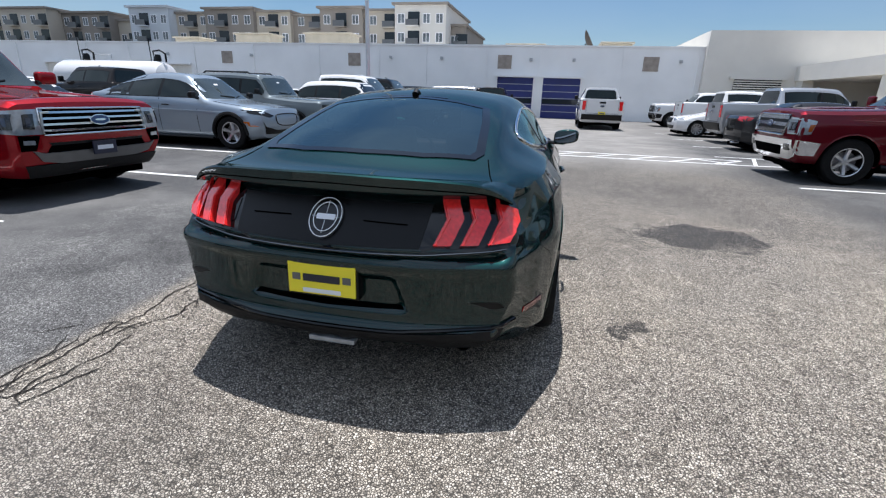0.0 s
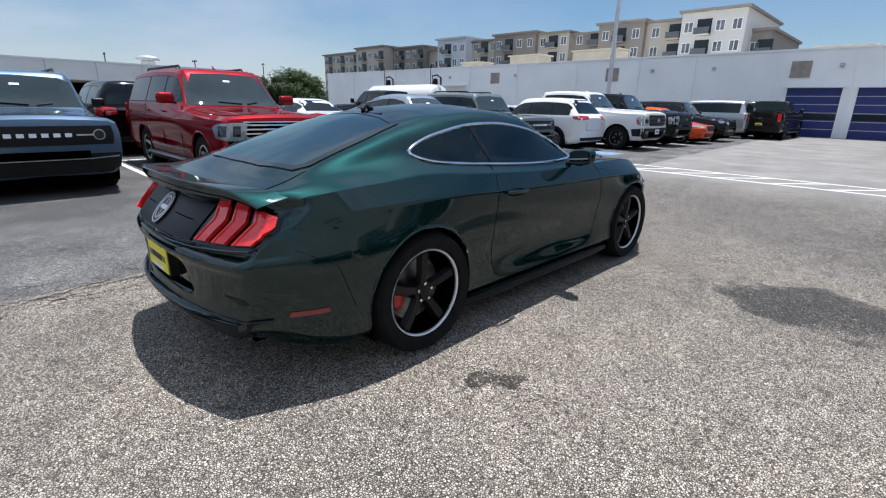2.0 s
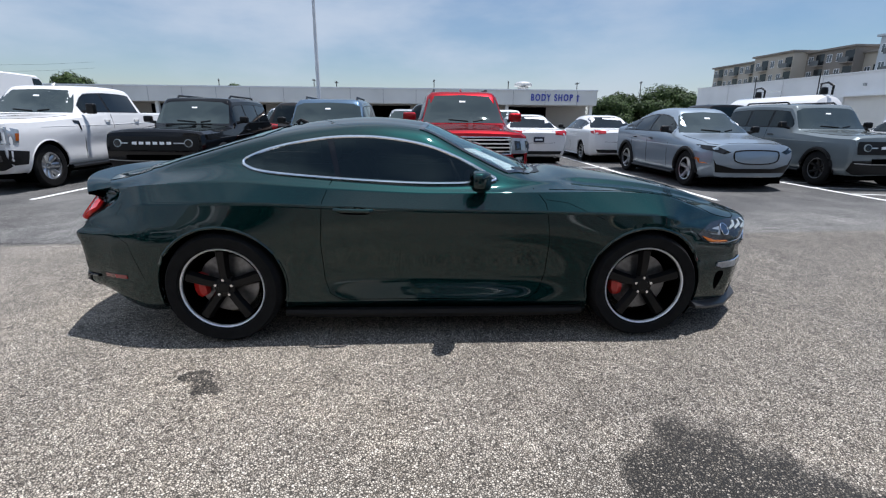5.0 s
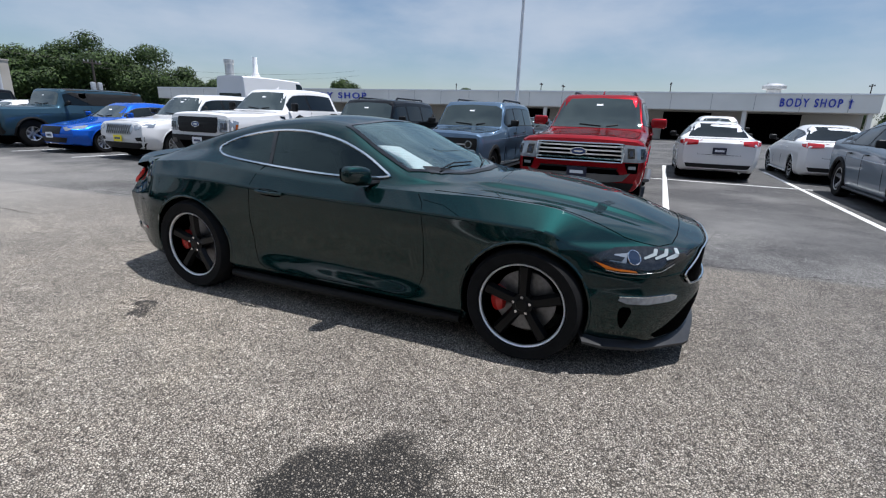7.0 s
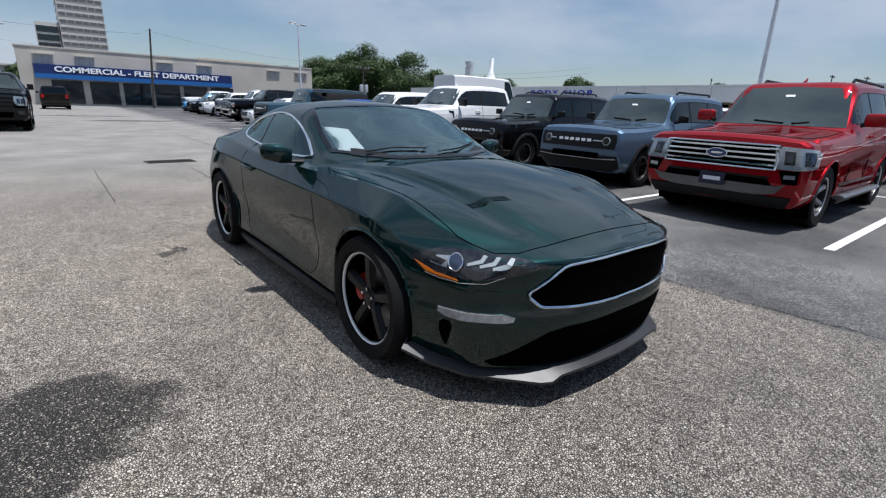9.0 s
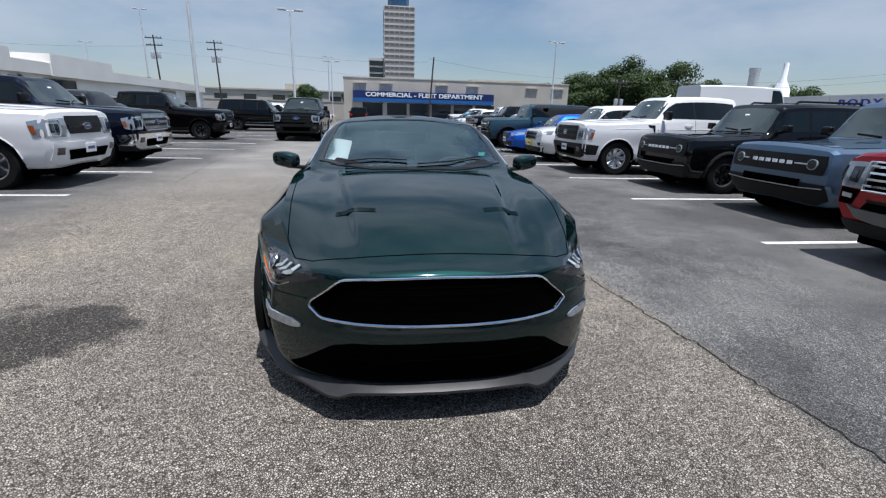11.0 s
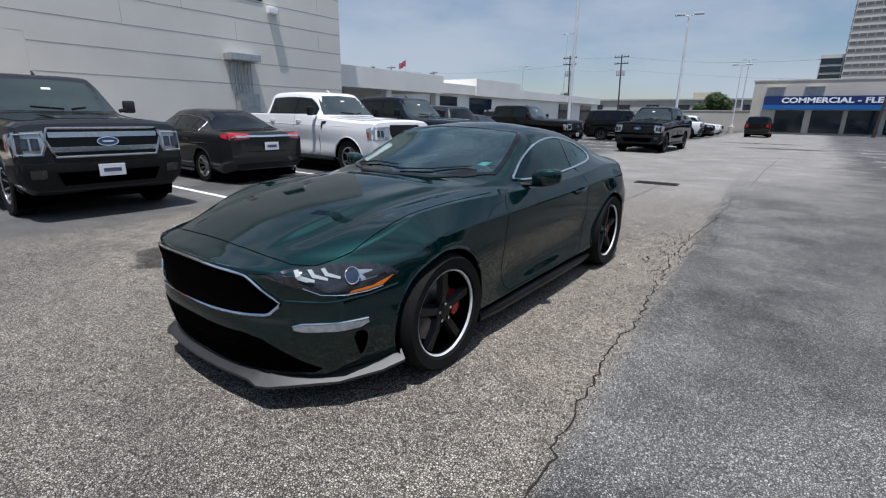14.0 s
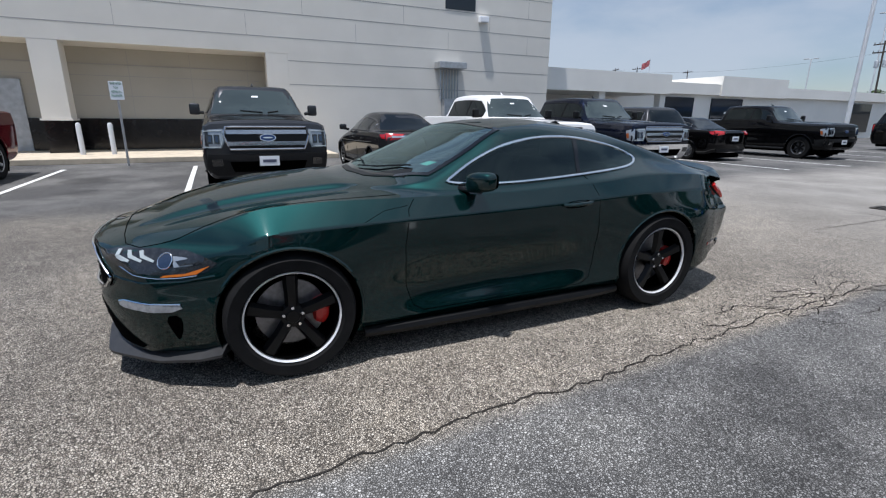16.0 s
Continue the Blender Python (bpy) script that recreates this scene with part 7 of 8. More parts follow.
def face_pickup(chrome=True, lamp=M_LAMP, bars=3, body_bumper=False, chrome_bumper=False):
    def draw(car, tree, s, mat):
        n, zb = s["nose"], s["zb"]
        gx = 0.50 if body_bumper else 0.62
        low_edge = n - (0.36 if body_bumper else 0.42)
        mouth = [(-gx, n - 0.07), (gx, n - 0.07), (gx + 0.04, n - 0.20), (gx - 0.04, low_edge), (-gx + 0.04, low_edge), (-gx - 0.04, n - 0.20)]
        g = panel(car, tree, "grille", mouth, "front", M_BLACK, 0.012, 0.03)[0]
        cm = M_CHROME if chrome else M_TRIM
        if chrome:
            part("grille_surround", seam(tree, mouth, "front", 0.017, 0.02, True, 6, 0.1), M_CHROMESOFT, g)
        for k in range(bars):
            z = n - 0.06 - 0.36 * (k + 0.5) / bars
            panel(car, tree, "grille_bar", [(-gx, z - 0.032), (gx, z - 0.032), (gx, z + 0.032), (-gx, z + 0.032)], "front", M_CHROMESOFT if chrome else M_TRIM, 0.03, 0.03, parent=g)
        badge(car, tree, n - 0.24)
        part("bonnet_bulge", tube([onto(tree, "top", 0, y, o)[0] for y, o in ((s["cowl"] + 0.15, -0.03), (s["cowl"] + 0.4, 0.0), (s["wb"] / 2 + 0.3, 0.0), (s["wb"] / 2 + s["fo"] - 0.2, -0.02))], [0.3, 0.36, 0.38, 0.34], 16, flat=0.06), mat, car, angle=60)
        yf = s["wb"] / 2 + s["fo"]
        hl = panel(car, tree, "headlamp", [(gx + 0.04, n - 0.10), (0.945, n - 0.12), (0.955, n - 0.36), (0.94, n - 0.40), (gx + 0.08, n - 0.40), (gx + 0.02, n - 0.26)], "front", M_LAMP, 0.012, 0.03, both=True)
        for k, sx in enumerate((1, -1)):
            for x in (0.72, 0.82):
                panel(car, tree, "lamp_element", [(sx * x, n - 0.19), (sx * (x + 0.08), n - 0.19), (sx * (x + 0.08), n - 0.33), (sx * x, n - 0.33)], "front", M_SMOKE, 0.016, 0.01, parent=hl[k])
                panel(car, tree, "lamp_core", [(sx * (x + 0.018), n - 0.215), (sx * (x + 0.062), n - 0.215), (sx * (x + 0.062), n - 0.305), (sx * (x + 0.018), n - 0.305)], "front", M_LENS, 0.021, 0.006, parent=hl[k])
            part("running_light", seam(tree, [(sx * 0.93, n - 0.14), (sx * 0.69, n - 0.13), (sx * 0.67, n - 0.26), (sx * 0.72, n - 0.385), (sx * 0.93, n - 0.38)], "front", 0.008, 0.014, False, 6, 0.06), M_LAMPW, hl[k])
            side = "right" if sx > 0 else "left"
            panel(car, tree, "side_lens", [(yf - 0.30, n - 0.16), (yf - 0.07, n - 0.11), (yf - 0.07, n - 0.41), (yf - 0.24, n - 0.38)], side, M_LAMP, 0.010, 0.02, parent=hl[k])
            panel(car, tree, "turn_signal", [(yf - 0.28, n - 0.22), (yf - 0.20, n - 0.22), (yf - 0.18, n - 0.34), (yf - 0.24, n - 0.34)], side, M_AMBERDARK, 0.014, 0.01, parent=hl[k])
        panel(car, tree, "front_bumper", [(-0.91, n - 0.49), (0.91, n - 0.49), (0.91, zb + 0.15), (0.80, zb + 0.08), (-0.80, zb + 0.08), (-0.91, zb + 0.15)], "front", (M_CHROME if chrome_bumper else mat) if (body_bumper or chrome_bumper) else M_TRIM, 0.03, 0.06)
        if not body_bumper:
            ya, yb = s["wb"] / 2 + s["R"] * 1.24, s["wb"] / 2 + s["fo"] - 0.05
            for plane in ("right", "left"):
                panel(car, tree, "bumper_end", [(ya, n - 0.53), (yb, n - 0.49), (yb, zb + 0.16), (ya + 0.05, zb + 0.16)], plane, M_CHROME if chrome_bumper else M_TRIM, 0.012, 0.02)
        panel(car, tree, "bumper_intake", [(-0.60, zb + 0.30), (0.60, zb + 0.30), (0.54, zb + 0.14), (-0.54, zb + 0.14)], "front", M_DARK, 0.04, 0.02)
        panel(car, tree, "fog_lamp", [(0.70, zb + 0.34), (0.86, zb + 0.34), (0.86, zb + 0.24), (0.70, zb + 0.24)], "front", M_SMOKE, 0.042, 0.02, both=True)
        rear_pickup(car, tree, s, mat)
    return draw


def rear_pickup(car, tree, s, mat):
    d, zb = s["deck"], s["zb"]
    panel(car, tree, "tail_lamp", [(0.74, d - 0.08), (0.90, d - 0.08), (0.90, d - 0.48), (0.76, d - 0.48)], "rear", M_REDLAMP, 0.012, 0.03, both=True)
    part("tailgate_gap", seam(tree, [(-0.72, d - 0.02), (-0.72, zb + 0.42), (0.72, zb + 0.42), (0.72, d - 0.02)], "rear", 0.006, 0.002, step=0.2), M_DARK, car)
    panel(car, tree, "tailgate_handle", [(-0.14, d - 0.10), (0.14, d - 0.10), (0.14, d - 0.18), (-0.14, d - 0.18)], "rear", M_BLACK, 0.012, 0.02)
    panel(car, tree, "rear_bumper", [(-0.90, zb + 0.38), (0.90, zb + 0.38), (0.90, zb + 0.14), (-0.90, zb + 0.14)], "rear", M_BLACK, 0.05, 0.06)
    badge(car, tree, d - 0.30, 0.09, "rear")


def face_suv(car, tree, s, mat):
    n, zb = s["nose"], s["zb"]
    yf = s["wb"] / 2 + s["fo"]

    def at(x, back):
        return 0.6 * x - 0.8 * (yf - back)

    frame_line = [(-0.66, n - 0.070), (0.66, n - 0.070), (0.675, n - 0.20), (0.66, n - 0.345), (-0.66, n - 0.345), (-0.675, n - 0.20)]
    g = panel(car, tree, "grille", frame_line, "front", M_DARK, 0.012, 0.03)[0]
    part("grille_surround", seam(tree, frame_line, "front", 0.011, 0.022, True, 6, 0.08), M_CHROME, g)
    for k in range(4):
        z = n - 0.115 - 0.185 * k / 3
        panel(car, tree, "grille_bar", [(-0.65, z - 0.010), (0.65, z - 0.010), (0.65, z + 0.012), (-0.65, z + 0.012)], "front", M_CHROME, 0.026, 0.02, parent=g)
    badge(car, tree, n - 0.205)
    for sx, plane in ((1, "nose_right"), (-1, "nose_left")):
        lamp = part("headlamp", decal(tree, [(at(0.64, 0.0), n - 0.075), (at(0.80, 0.05), n - 0.080), (at(0.96, 0.26), n - 0.105), (at(1.0, 0.36), n - 0.15), (at(0.97, 0.28), n - 0.30), (at(0.82, 0.06), n - 0.335), (at(0.64, 0.0), n - 0.335)], plane, 0.014, 0.03, 0.05), M_LAMP, car, "clear twin-element headlamp")
        for a, b in ((at(0.72, 0.02), at(0.80, 0.05)), (at(0.85, 0.09), at(0.93, 0.20))):
            part("lamp_element", decal(tree, [(a, n - 0.125), (b, n - 0.13), (b, n - 0.275), (a, n - 0.28)], plane, 0.020, 0.012, 0.04), M_SMOKE, lamp)
            c, d = a + 0.3 * (b - a), a + 0.75 * (b - a)
            part("lamp_core", decal(tree, [(c, n - 0.165), (d, n - 0.165), (d, n - 0.25), (c, n - 0.25)], plane, 0.026, 0.010, 0.04), M_LENS, lamp)
        part("running_light", seam(tree, [(at(0.58, 0.0), n - 0.11), (at(0.665, 0.0), n - 0.115), (at(0.665, 0.0), n - 0.295), (at(0.58, 0.0), n - 0.30)], plane, 0.013, 0.024, False, 6, 0.04), M_LAMPW, lamp)
    panel(car, tree, "bumper_slot", [(-0.62, n - 0.43), (0.62, n - 0.43), (0.58, n - 0.475), (-0.58, n - 0.475)], "front", M_BLACK, 0.006, 0.02)
    panel(car, tree, "lower_intake", [(-0.60, zb + 0.36), (0.60, zb + 0.36), (0.66, zb + 0.28), (-0.66, zb + 0.28)], "front", M_DARK, 0.010, 0.02)
    panel(car, tree, "skid_band", [(-0.80, zb + 0.32), (-0.70, zb + 0.29), (0.70, zb + 0.29), (0.80, zb + 0.32), (0.70, zb + 0.20), (0.50, zb + 0.165), (-0.50, zb + 0.165), (-0.70, zb + 0.20)], "front", M_GREYALLOY, 0.022, 0.03, label="silver-grey skid band")
    panel(car, tree, "lower_valance", [(-0.86, zb + 0.16), (0.86, zb + 0.16), (0.80, zb + 0.03), (-0.80, zb + 0.03)], "front", M_TRIM, 0.02, 0.03)
    fg = panel(car, tree, "fog_recess", [(0.70, zb + 0.47), (0.90, zb + 0.48), (0.90, zb + 0.32), (0.76, zb + 0.32)], "front", M_DARK, 0.012, 0.02, both=True)
    for k, sx in enumerate((1, -1)):
        panel(car, tree, "fog_lamp", [(sx * 0.76, zb + 0.425), (sx * 0.87, zb + 0.43), (sx * 0.87, zb + 0.385), (sx * 0.76, zb + 0.38)], "front", M_LAMP, 0.02, 0.01, parent=fg[k])
        part("bonnet_ridge", tube([onto(tree, "top", sx * x, y, o)[0] for x, y, o in ((0.62, s["cowl"] + 0.12, -0.02), (0.60, s["cowl"] + 0.35, -0.004), (0.55, yf - 0.55, -0.004), (0.52, yf - 0.25, -0.02))], [0.03, 0.05, 0.05, 0.03], 10, flat=0.35), mat, car, angle=60)
    for side in ("right", "left"):
        part("running_board", tube([((1 if side == "right" else -1) * 1.02, y, 0.36) for y in (-s["wb"] / 2 + 0.48, 0, s["wb"] / 2 - 0.50)], 0.07, 8, flat=0.45), M_GREYALLOY, car, "grey running board")
        panel(car, tree, "lower_door_trim", [(-s["wb"] / 2 + 0.50, zb + 0.22), (s["wb"] / 2 - 0.52, zb + 0.22), (s["wb"] / 2 - 0.52, zb + 0.26), (-s["wb"] / 2 + 0.50, zb + 0.26)], side, M_CHROMESOFT, 0.008, 0.01)
    tails(0.18, 0.34)(car, tree, s, mat)


def tails(wide=0.30, high=0.14, drop=0.02, mat_l=None, bar=False, low=True):
    def draw(car, tree, s, mat):
        d, zb, w = s["deck"], s["zb"], s["w"]
        panel(car, tree, "tail_lamp", [(0.86 * w - wide, d - drop - high * 0.15), (0.87 * w, d - drop), (0.88 * w, d - drop - high), (0.86 * w - wide, d - drop - high * 0.8)], "rear", mat_l or M_REDCAR, 0.012, 0.03, both=True)
        if bar:
            for q in (1, -1):
                panel(car, tree, "reverse_lamp", [(q * (0.86 * w - 0.85 * wide), d - drop - high * 0.44), (q * (0.86 * w - 0.25 * wide), d - drop - high * 0.40), (q * (0.86 * w - 0.25 * wide), d - drop - high * 0.60), (q * (0.86 * w - 0.85 * wide), d - drop - high * 0.60)], "rear", M_LAMP, 0.018, 0.01, parent=car)
        if bar:
            panel(car, tree, "chrome_bar", [(-0.5, d - drop - high * 0.55), (0.5, d - drop - high * 0.55), (0.5, d - drop - high * 0.40), (-0.5, d - drop - high * 0.40)], "rear", M_CHROME, 0.02, 0.02)
        yr = -(s["wb"] / 2 + s["ro"])
        deep = 0.30 if wide > high else 0.12
        for side in ("right", "left"):
            panel(car, tree, "tail_lamp_side", [(yr + 0.06, d - drop - 0.01), (yr + deep, d - drop - 0.03), (yr + deep * 0.8, d - drop - high * 0.75), (yr + 0.06, d - drop - high)], side, mat_l or M_REDCAR, 0.010, 0.02)
        part("boot_gap", seam(tree, [(-0.55 * w, d - drop), (-0.52 * w, zb + 0.45), (0.52 * w, zb + 0.45), (0.55 * w, d - drop)], "rear", 0.005, 0.001, step=0.2), M_DARK, car)
        if low:
            panel(car, tree, "rear_valance", [(-0.80 * w, zb + 0.22), (0.80 * w, zb + 0.22), (0.74 * w, zb + 0.12), (-0.74 * w, zb + 0.12)], "rear", M_TRIM, 0.012, 0.02)
    return draw


def face_boxy(car, tree, s, mat):
    n, zb = s["nose"], s["zb"]
    g = panel(car, tree, "grille", [(-0.80, n - 0.09), (0.80, n - 0.09), (0.82, n - 0.20), (0.80, n - 0.34), (-0.80, n - 0.34), (-0.82, n - 0.20)], "front", M_BLACK, 0.014, 0.03)[0]
    for k in range(6):
        x = -0.33 + k * 0.125
        panel(car, tree, "grille_bar", [(x, n - 0.235), (x + 0.075, n - 0.235), (x + 0.075, n - 0.185), (x, n - 0.185)], "front", M_SIGNWHITE, 0.03, 0.02, parent=g)
    panel(car, tree, "grille_rail", [(-0.7, n - 0.20), (-0.38, n - 0.20), (-0.38, n - 0.22), (-0.7, n - 0.22)], "front", M_ALLOY, 0.03, 0.02, parent=g)
    panel(car, tree, "grille_rail", [(0.45, n - 0.20), (0.7, n - 0.20), (0.7, n - 0.22), (0.45, n - 0.22)], "front", M_ALLOY, 0.03, 0.02, parent=g)
    for sx in (1, -1):
        h = panel(car, tree, "headlamp", oval(sx * 0.64, n - 0.21, 0.072, 0.072, 20), "front", M_LAMPW, 0.03, 0.03)[0]
        panel(car, tree, "lamp_core", oval(sx * 0.64, n - 0.21, 0.058, 0.058, 18), "front", M_GLOSS, 0.036, 0.01, parent=h)
    panel(car, tree, "front_bumper", [(-0.86, n - 0.46), (0.86, n - 0.46), (0.86, zb + 0.12), (0.74, zb + 0.05), (-0.74, zb + 0.05), (-0.86, zb + 0.12)], "front", M_TRIM, 0.02, 0.05)
    panel(car, tree, "bumper_intake", [(-0.50, n - 0.42), (0.50, n - 0.42), (0.50, n - 0.54), (-0.50, n - 0.54)], "front", M_DARK, 0.03, 0.03)
    part("bumper_trim", seam(tree, [(-0.84, n - 0.50), (-0.5, n - 0.52), (0.5, n - 0.52), (0.84, n - 0.50)], "front", 0.008, 0.034, step=0.2), M_ALLOY, car)
    tails(0.14, 0.30)(car, tree, s, mat)


def face_ev(car, tree, s, mat):
    n, zb = s["nose"], s["zb"]
    p = [(-0.40, n - 0.14), (0.40, n - 0.14), (0.46, n - 0.22), (0.40, n - 0.40), (-0.40, n - 0.40), (-0.46, n - 0.22)]
    g = panel(car, tree, "grille_panel", p, "front", mat, 0.006, 0.01)[0]
    part("grille_outline", seam(tree, chaikin(p, 2), "front", 0.014, 0.008, True, 6, 0.1), M_BLACK, g)
    panel(car, tree, "headlamp", [(0.50, n - 0.18), (0.72, n - 0.08), (0.88, n - 0.06), (0.86, n - 0.14), (0.62, n - 0.22)], "front", M_GLOSS, 0.01, 0.02, both=True)
    panel(car, tree, "lower_intake", [(-0.72, zb + 0.30), (-0.40, zb + 0.22), (0.40, zb + 0.22), (0.72, zb + 0.30), (0.78, zb + 0.40), (0.70, zb + 0.14), (-0.70, zb + 0.14), (-0.78, zb + 0.40)], "front", M_BLACK, 0.012, 0.02)
    panel(car, tree, "indicator", [(0.90, zb + 0.40), (0.93, zb + 0.40), (0.93, zb + 0.30), (0.90, zb + 0.30)], "front", M_AMBER, 0.01, 0.02, both=True)
    tails(0.22, 0.16)(car, tree, s, mat)


def face_sedan(tail=None, plate=False):
    def draw(car, tree, s, mat):
        n, zb = s["nose"], s["zb"]
        panel(car, tree, "grille", [(-0.45, n - 0.06), (0.45, n - 0.06), (0.40, n - 0.26), (-0.40, n - 0.26)], "front", M_BLACK, 0.01, 0.02)
        panel(car, tree, "headlamp", [(0.50, n - 0.08), (0.80, n - 0.02), (0.84, n - 0.10), (0.60, n - 0.18)], "front", M_LAMP, 0.01, 0.02, both=True)
        panel(car, tree, "lower_intake", [(-0.6, zb + 0.24), (0.6, zb + 0.24), (0.5, zb + 0.10), (-0.5, zb + 0.10)], "front", M_BLACK, 0.01, 0.02)
        (tail or tails(0.28, 0.15))(car, tree, s, mat)
        part("exhaust_tip", lathe_at(0.5, -(s["wb"] / 2 + s["ro"]) + 0.05, zb + 0.06), M_CHROME, car)
    return draw


def lathe_at(x, y, z, r=0.04, long=0.12):
    v, f = lathe([(r * 0.85, -long), (r, -long), (r, long), (r * 0.85, long)], 14)
    return [(p[1] + x, p[0] + y, p[2] + z) for p in v], f


def face_mid(bright=True):
    def draw(car, tree, s, mat):
        n, zb = s["nose"], s["zb"]
        g = panel(car, tree, "grille", [(-0.50, n - 0.08), (0.50, n - 0.08), (0.56, n - 0.20), (0.44, n - 0.36), (-0.44, n - 0.36), (-0.56, n - 0.20)], "front", M_ALLOY if bright else M_BLACK, 0.012, 0.03)[0]
        for k in range(11):
            x = -0.42 + k * 0.084
            part("grille_bar", seam(tree, [(x - 0.05, n - 0.33), (x + 0.05, n - 0.11)], "front", 0.010, 0.014), M_BLACK, g)
            part("grille_bar", seam(tree, [(x + 0.05, n - 0.33), (x - 0.05, n - 0.11)], "front", 0.010, 0.014), M_BLACK, g)
        panel(car, tree, "headlamp", [(0.56, n - 0.12), (0.86, n - 0.06), (0.90, n - 0.16), (0.62, n - 0.24)], "front", M_LAMP, 0.012, 0.02, both=True)
        panel(car, tree, "fog_recess", [(0.60, n - 0.42), (0.84, n - 0.40), (0.82, n - 0.50), (0.62, n - 0.50)], "front", M_BLACK, 0.012, 0.02, both=True)
        panel(car, tree, "lower_valance", [(-0.82, zb + 0.20), (0.82, zb + 0.20), (0.72, zb + 0.05), (-0.72, zb + 0.05)], "front", M_TRIM, 0.014, 0.03)
        tails(0.26, 0.20)(car, tree, s, mat)
    return draw


FP, FPB, FPW = face_pickup(True, bars=2), face_pickup(False, bars=3), face_pickup(True, bars=3, chrome_bumper=True)
# west row, noses to the lane
vehicle("suv", "suv", "red", -4.50, 0.78, "+x", "bright red full-size SUV with chrome bar grille parked in a bay", "SUV", face_suv, ALLOY6, plate={"front": "d"}, rack=True)
vehicle("suv", "boxy", "slate", -5.55, -2.15, "+x", "slate blue boxy compact SUV with black lower cladding", "SUV", face_boxy, ALLOYD, clad=True, rack=True)
vehicle("suv", "boxy", "black", -5.55, -5.05, "+x", "black boxy compact SUV with roof rails", "SUV", face_boxy, ALLOYD, clad=True, rack=True)
vehicle("pickup_truck", "pickup", "white", -4.75, -8.0, "+x", "white work pickup truck with black bumper and steel wheels", "pickup truck", FPB, STEELW, plate={"front": "w"})
vehicle("suv", "midsuv", "white", -4.75, -10.9, "+x", "white mid-size SUV with mesh grille and yellow plate", "SUV", face_mid(), ALLOY10, plate={"front": "y"})
vehicle("hatchback_car", "sedan", "blue", -4.75, -13.9, "+x", "vivid blue car parked between larger vehicles", "car", face_sedan(), ALLOY10, plate={"front": "w"})
vehicle("off_road_suv", "offroad", "teal", -4.65, -17.1, "+x", "muted blue off-road SUV with black soft top", "SUV", face_boxy, ALLOY6, clad=True)
vehicle("sedan_car", "sedan", "white", -5.3, -21.4, "+x", "white compact sedan beside a hatched bay", "car", face_sedan(), ALLOY10)
vehicle("sedan_car", "sedan", "navy", -6.2, -24.6, "+x", "dark sedan seen from a low angle in the row", "car", face_sedan(), ALLOY10)
vehicle("pickup_truck", "pickup", "black", -6.2, -28.0, "+x", "black pickup truck with chrome grille", "pickup truck", FPW, ALLOY6)
vehicle("pickup_truck", "pickup", "white", -6.8, -32.0, "+x", "white heavy-duty pickup truck with chrome grille", "pickup truck", FPW, ALLOY6)
vehicle("suv", "midsuv", "white", -6.6, -36.0, "+x", "white SUV in the far bays", "SUV", face_mid(), ALLOY6)
vehicle("suv", "midsuv", "black", -6.6, -40.0, "+x", "black SUV in the far bays", "SUV", face_mid(False), ALLOYD)
vehicle("suv", "cross", "sky", -7.0, -44.5, "+x", "sky blue crossover in the far bays", "SUV", face_mid(False), STEELW)
vehicle("pickup_truck", "pickup", "white", -8.0, -49.0, "+x", "white pickup truck in the far bays", "pickup truck", FPB, ALLOY6)
vehicle("pickup_truck", "pickup", "white", -9.0, -53.0, "+x", "white pickup truck beside the navy sign", "pickup truck", FPB, ALLOY6)
# second west row, tails to the lane
vehicle("sedan_car", "sedan", "white", -15.2, 3.35, "-x", "white mid-size sedan with red tail lamps", "car", face_sedan(tails(0.30, 0.15)), ALLOY10, plate={"rear": "d"})
vehicle("sedan_car", "sedan", "white", -16.0, 6.15, "-x", "white sport sedan seen from behind", "car", face_sedan(tails(0.30, 0.13)), ALLOY10, plate={"rear": "w"})
vehicle("suv", "midsuv", "black", -15.6, 0.4, "-x", "black SUV parked tail out behind the red one", "SUV", face_mid(False), ALLOY6)
vehicle("suv", "midsuv", "brown", -15.4, -3.6, "-x", "dark brown SUV parked tail out", "SUV", face_mid(False), ALLOY6)
vehicle("suv", "midsuv", "silver", -19.6, -0.9, "+x", "silver SUV parked farther back", "SUV", face_mid(), ALLOY6)
vehicle("sedan_car", "sedan", "black", -20.5, -4.2, "+x", "black sedan parked farther back", "car", face_sedan(), ALLOY10)
vehicle("suv", "midsuv", "white", -20.0, -7.2, "+x", "white SUV parked farther back", "SUV", face_mid(), ALLOY6)
vehicle("suv", "midsuv", "white", -18.6, 4.2, "+x", "white compact SUV facing the lane", "SUV", face_mid(), ALLOY6)
vehicle("van", "van", "white", -19.9, -16.9, "-x", "white high-roof cargo van with roof vents", "van", tails(0.12, 0.4), STEELW)
# north-west bays
vehicle("crossover_car", "cross", "iceblue", -5.30, 6.38, "+x", "pale steel blue electric crossover with black trim", "car", face_ev, {**ALLOY10, "spokes": 5, "w0": 0.06, "w1": 0.10}, clad=True)
vehicle("suv", "boxy", "cactus", -5.45, 9.35, "+x", "grey-green boxy compact SUV with roof rails", "SUV", face_boxy, ALLOYD, clad=True, rack=True)
vehicle("suv", "compact", "white", -9.45, 11.75, "-x", "white crossover parked tail out with red lamps", "SUV", tails(0.40, 0.14), ALLOY10, clad=True)
vehicle("pickup_truck", "pickup", "white", -3.85, 14.0, "+x", "white pickup truck with black wheels", "pickup truck", FPB, ALLOYD, plate={"front": "w"})
vehicle("pickup_truck", "pickup", "black", -3.9, 16.9, "+x", "black pickup truck in the row", "pickup truck", FPB, ALLOYD)
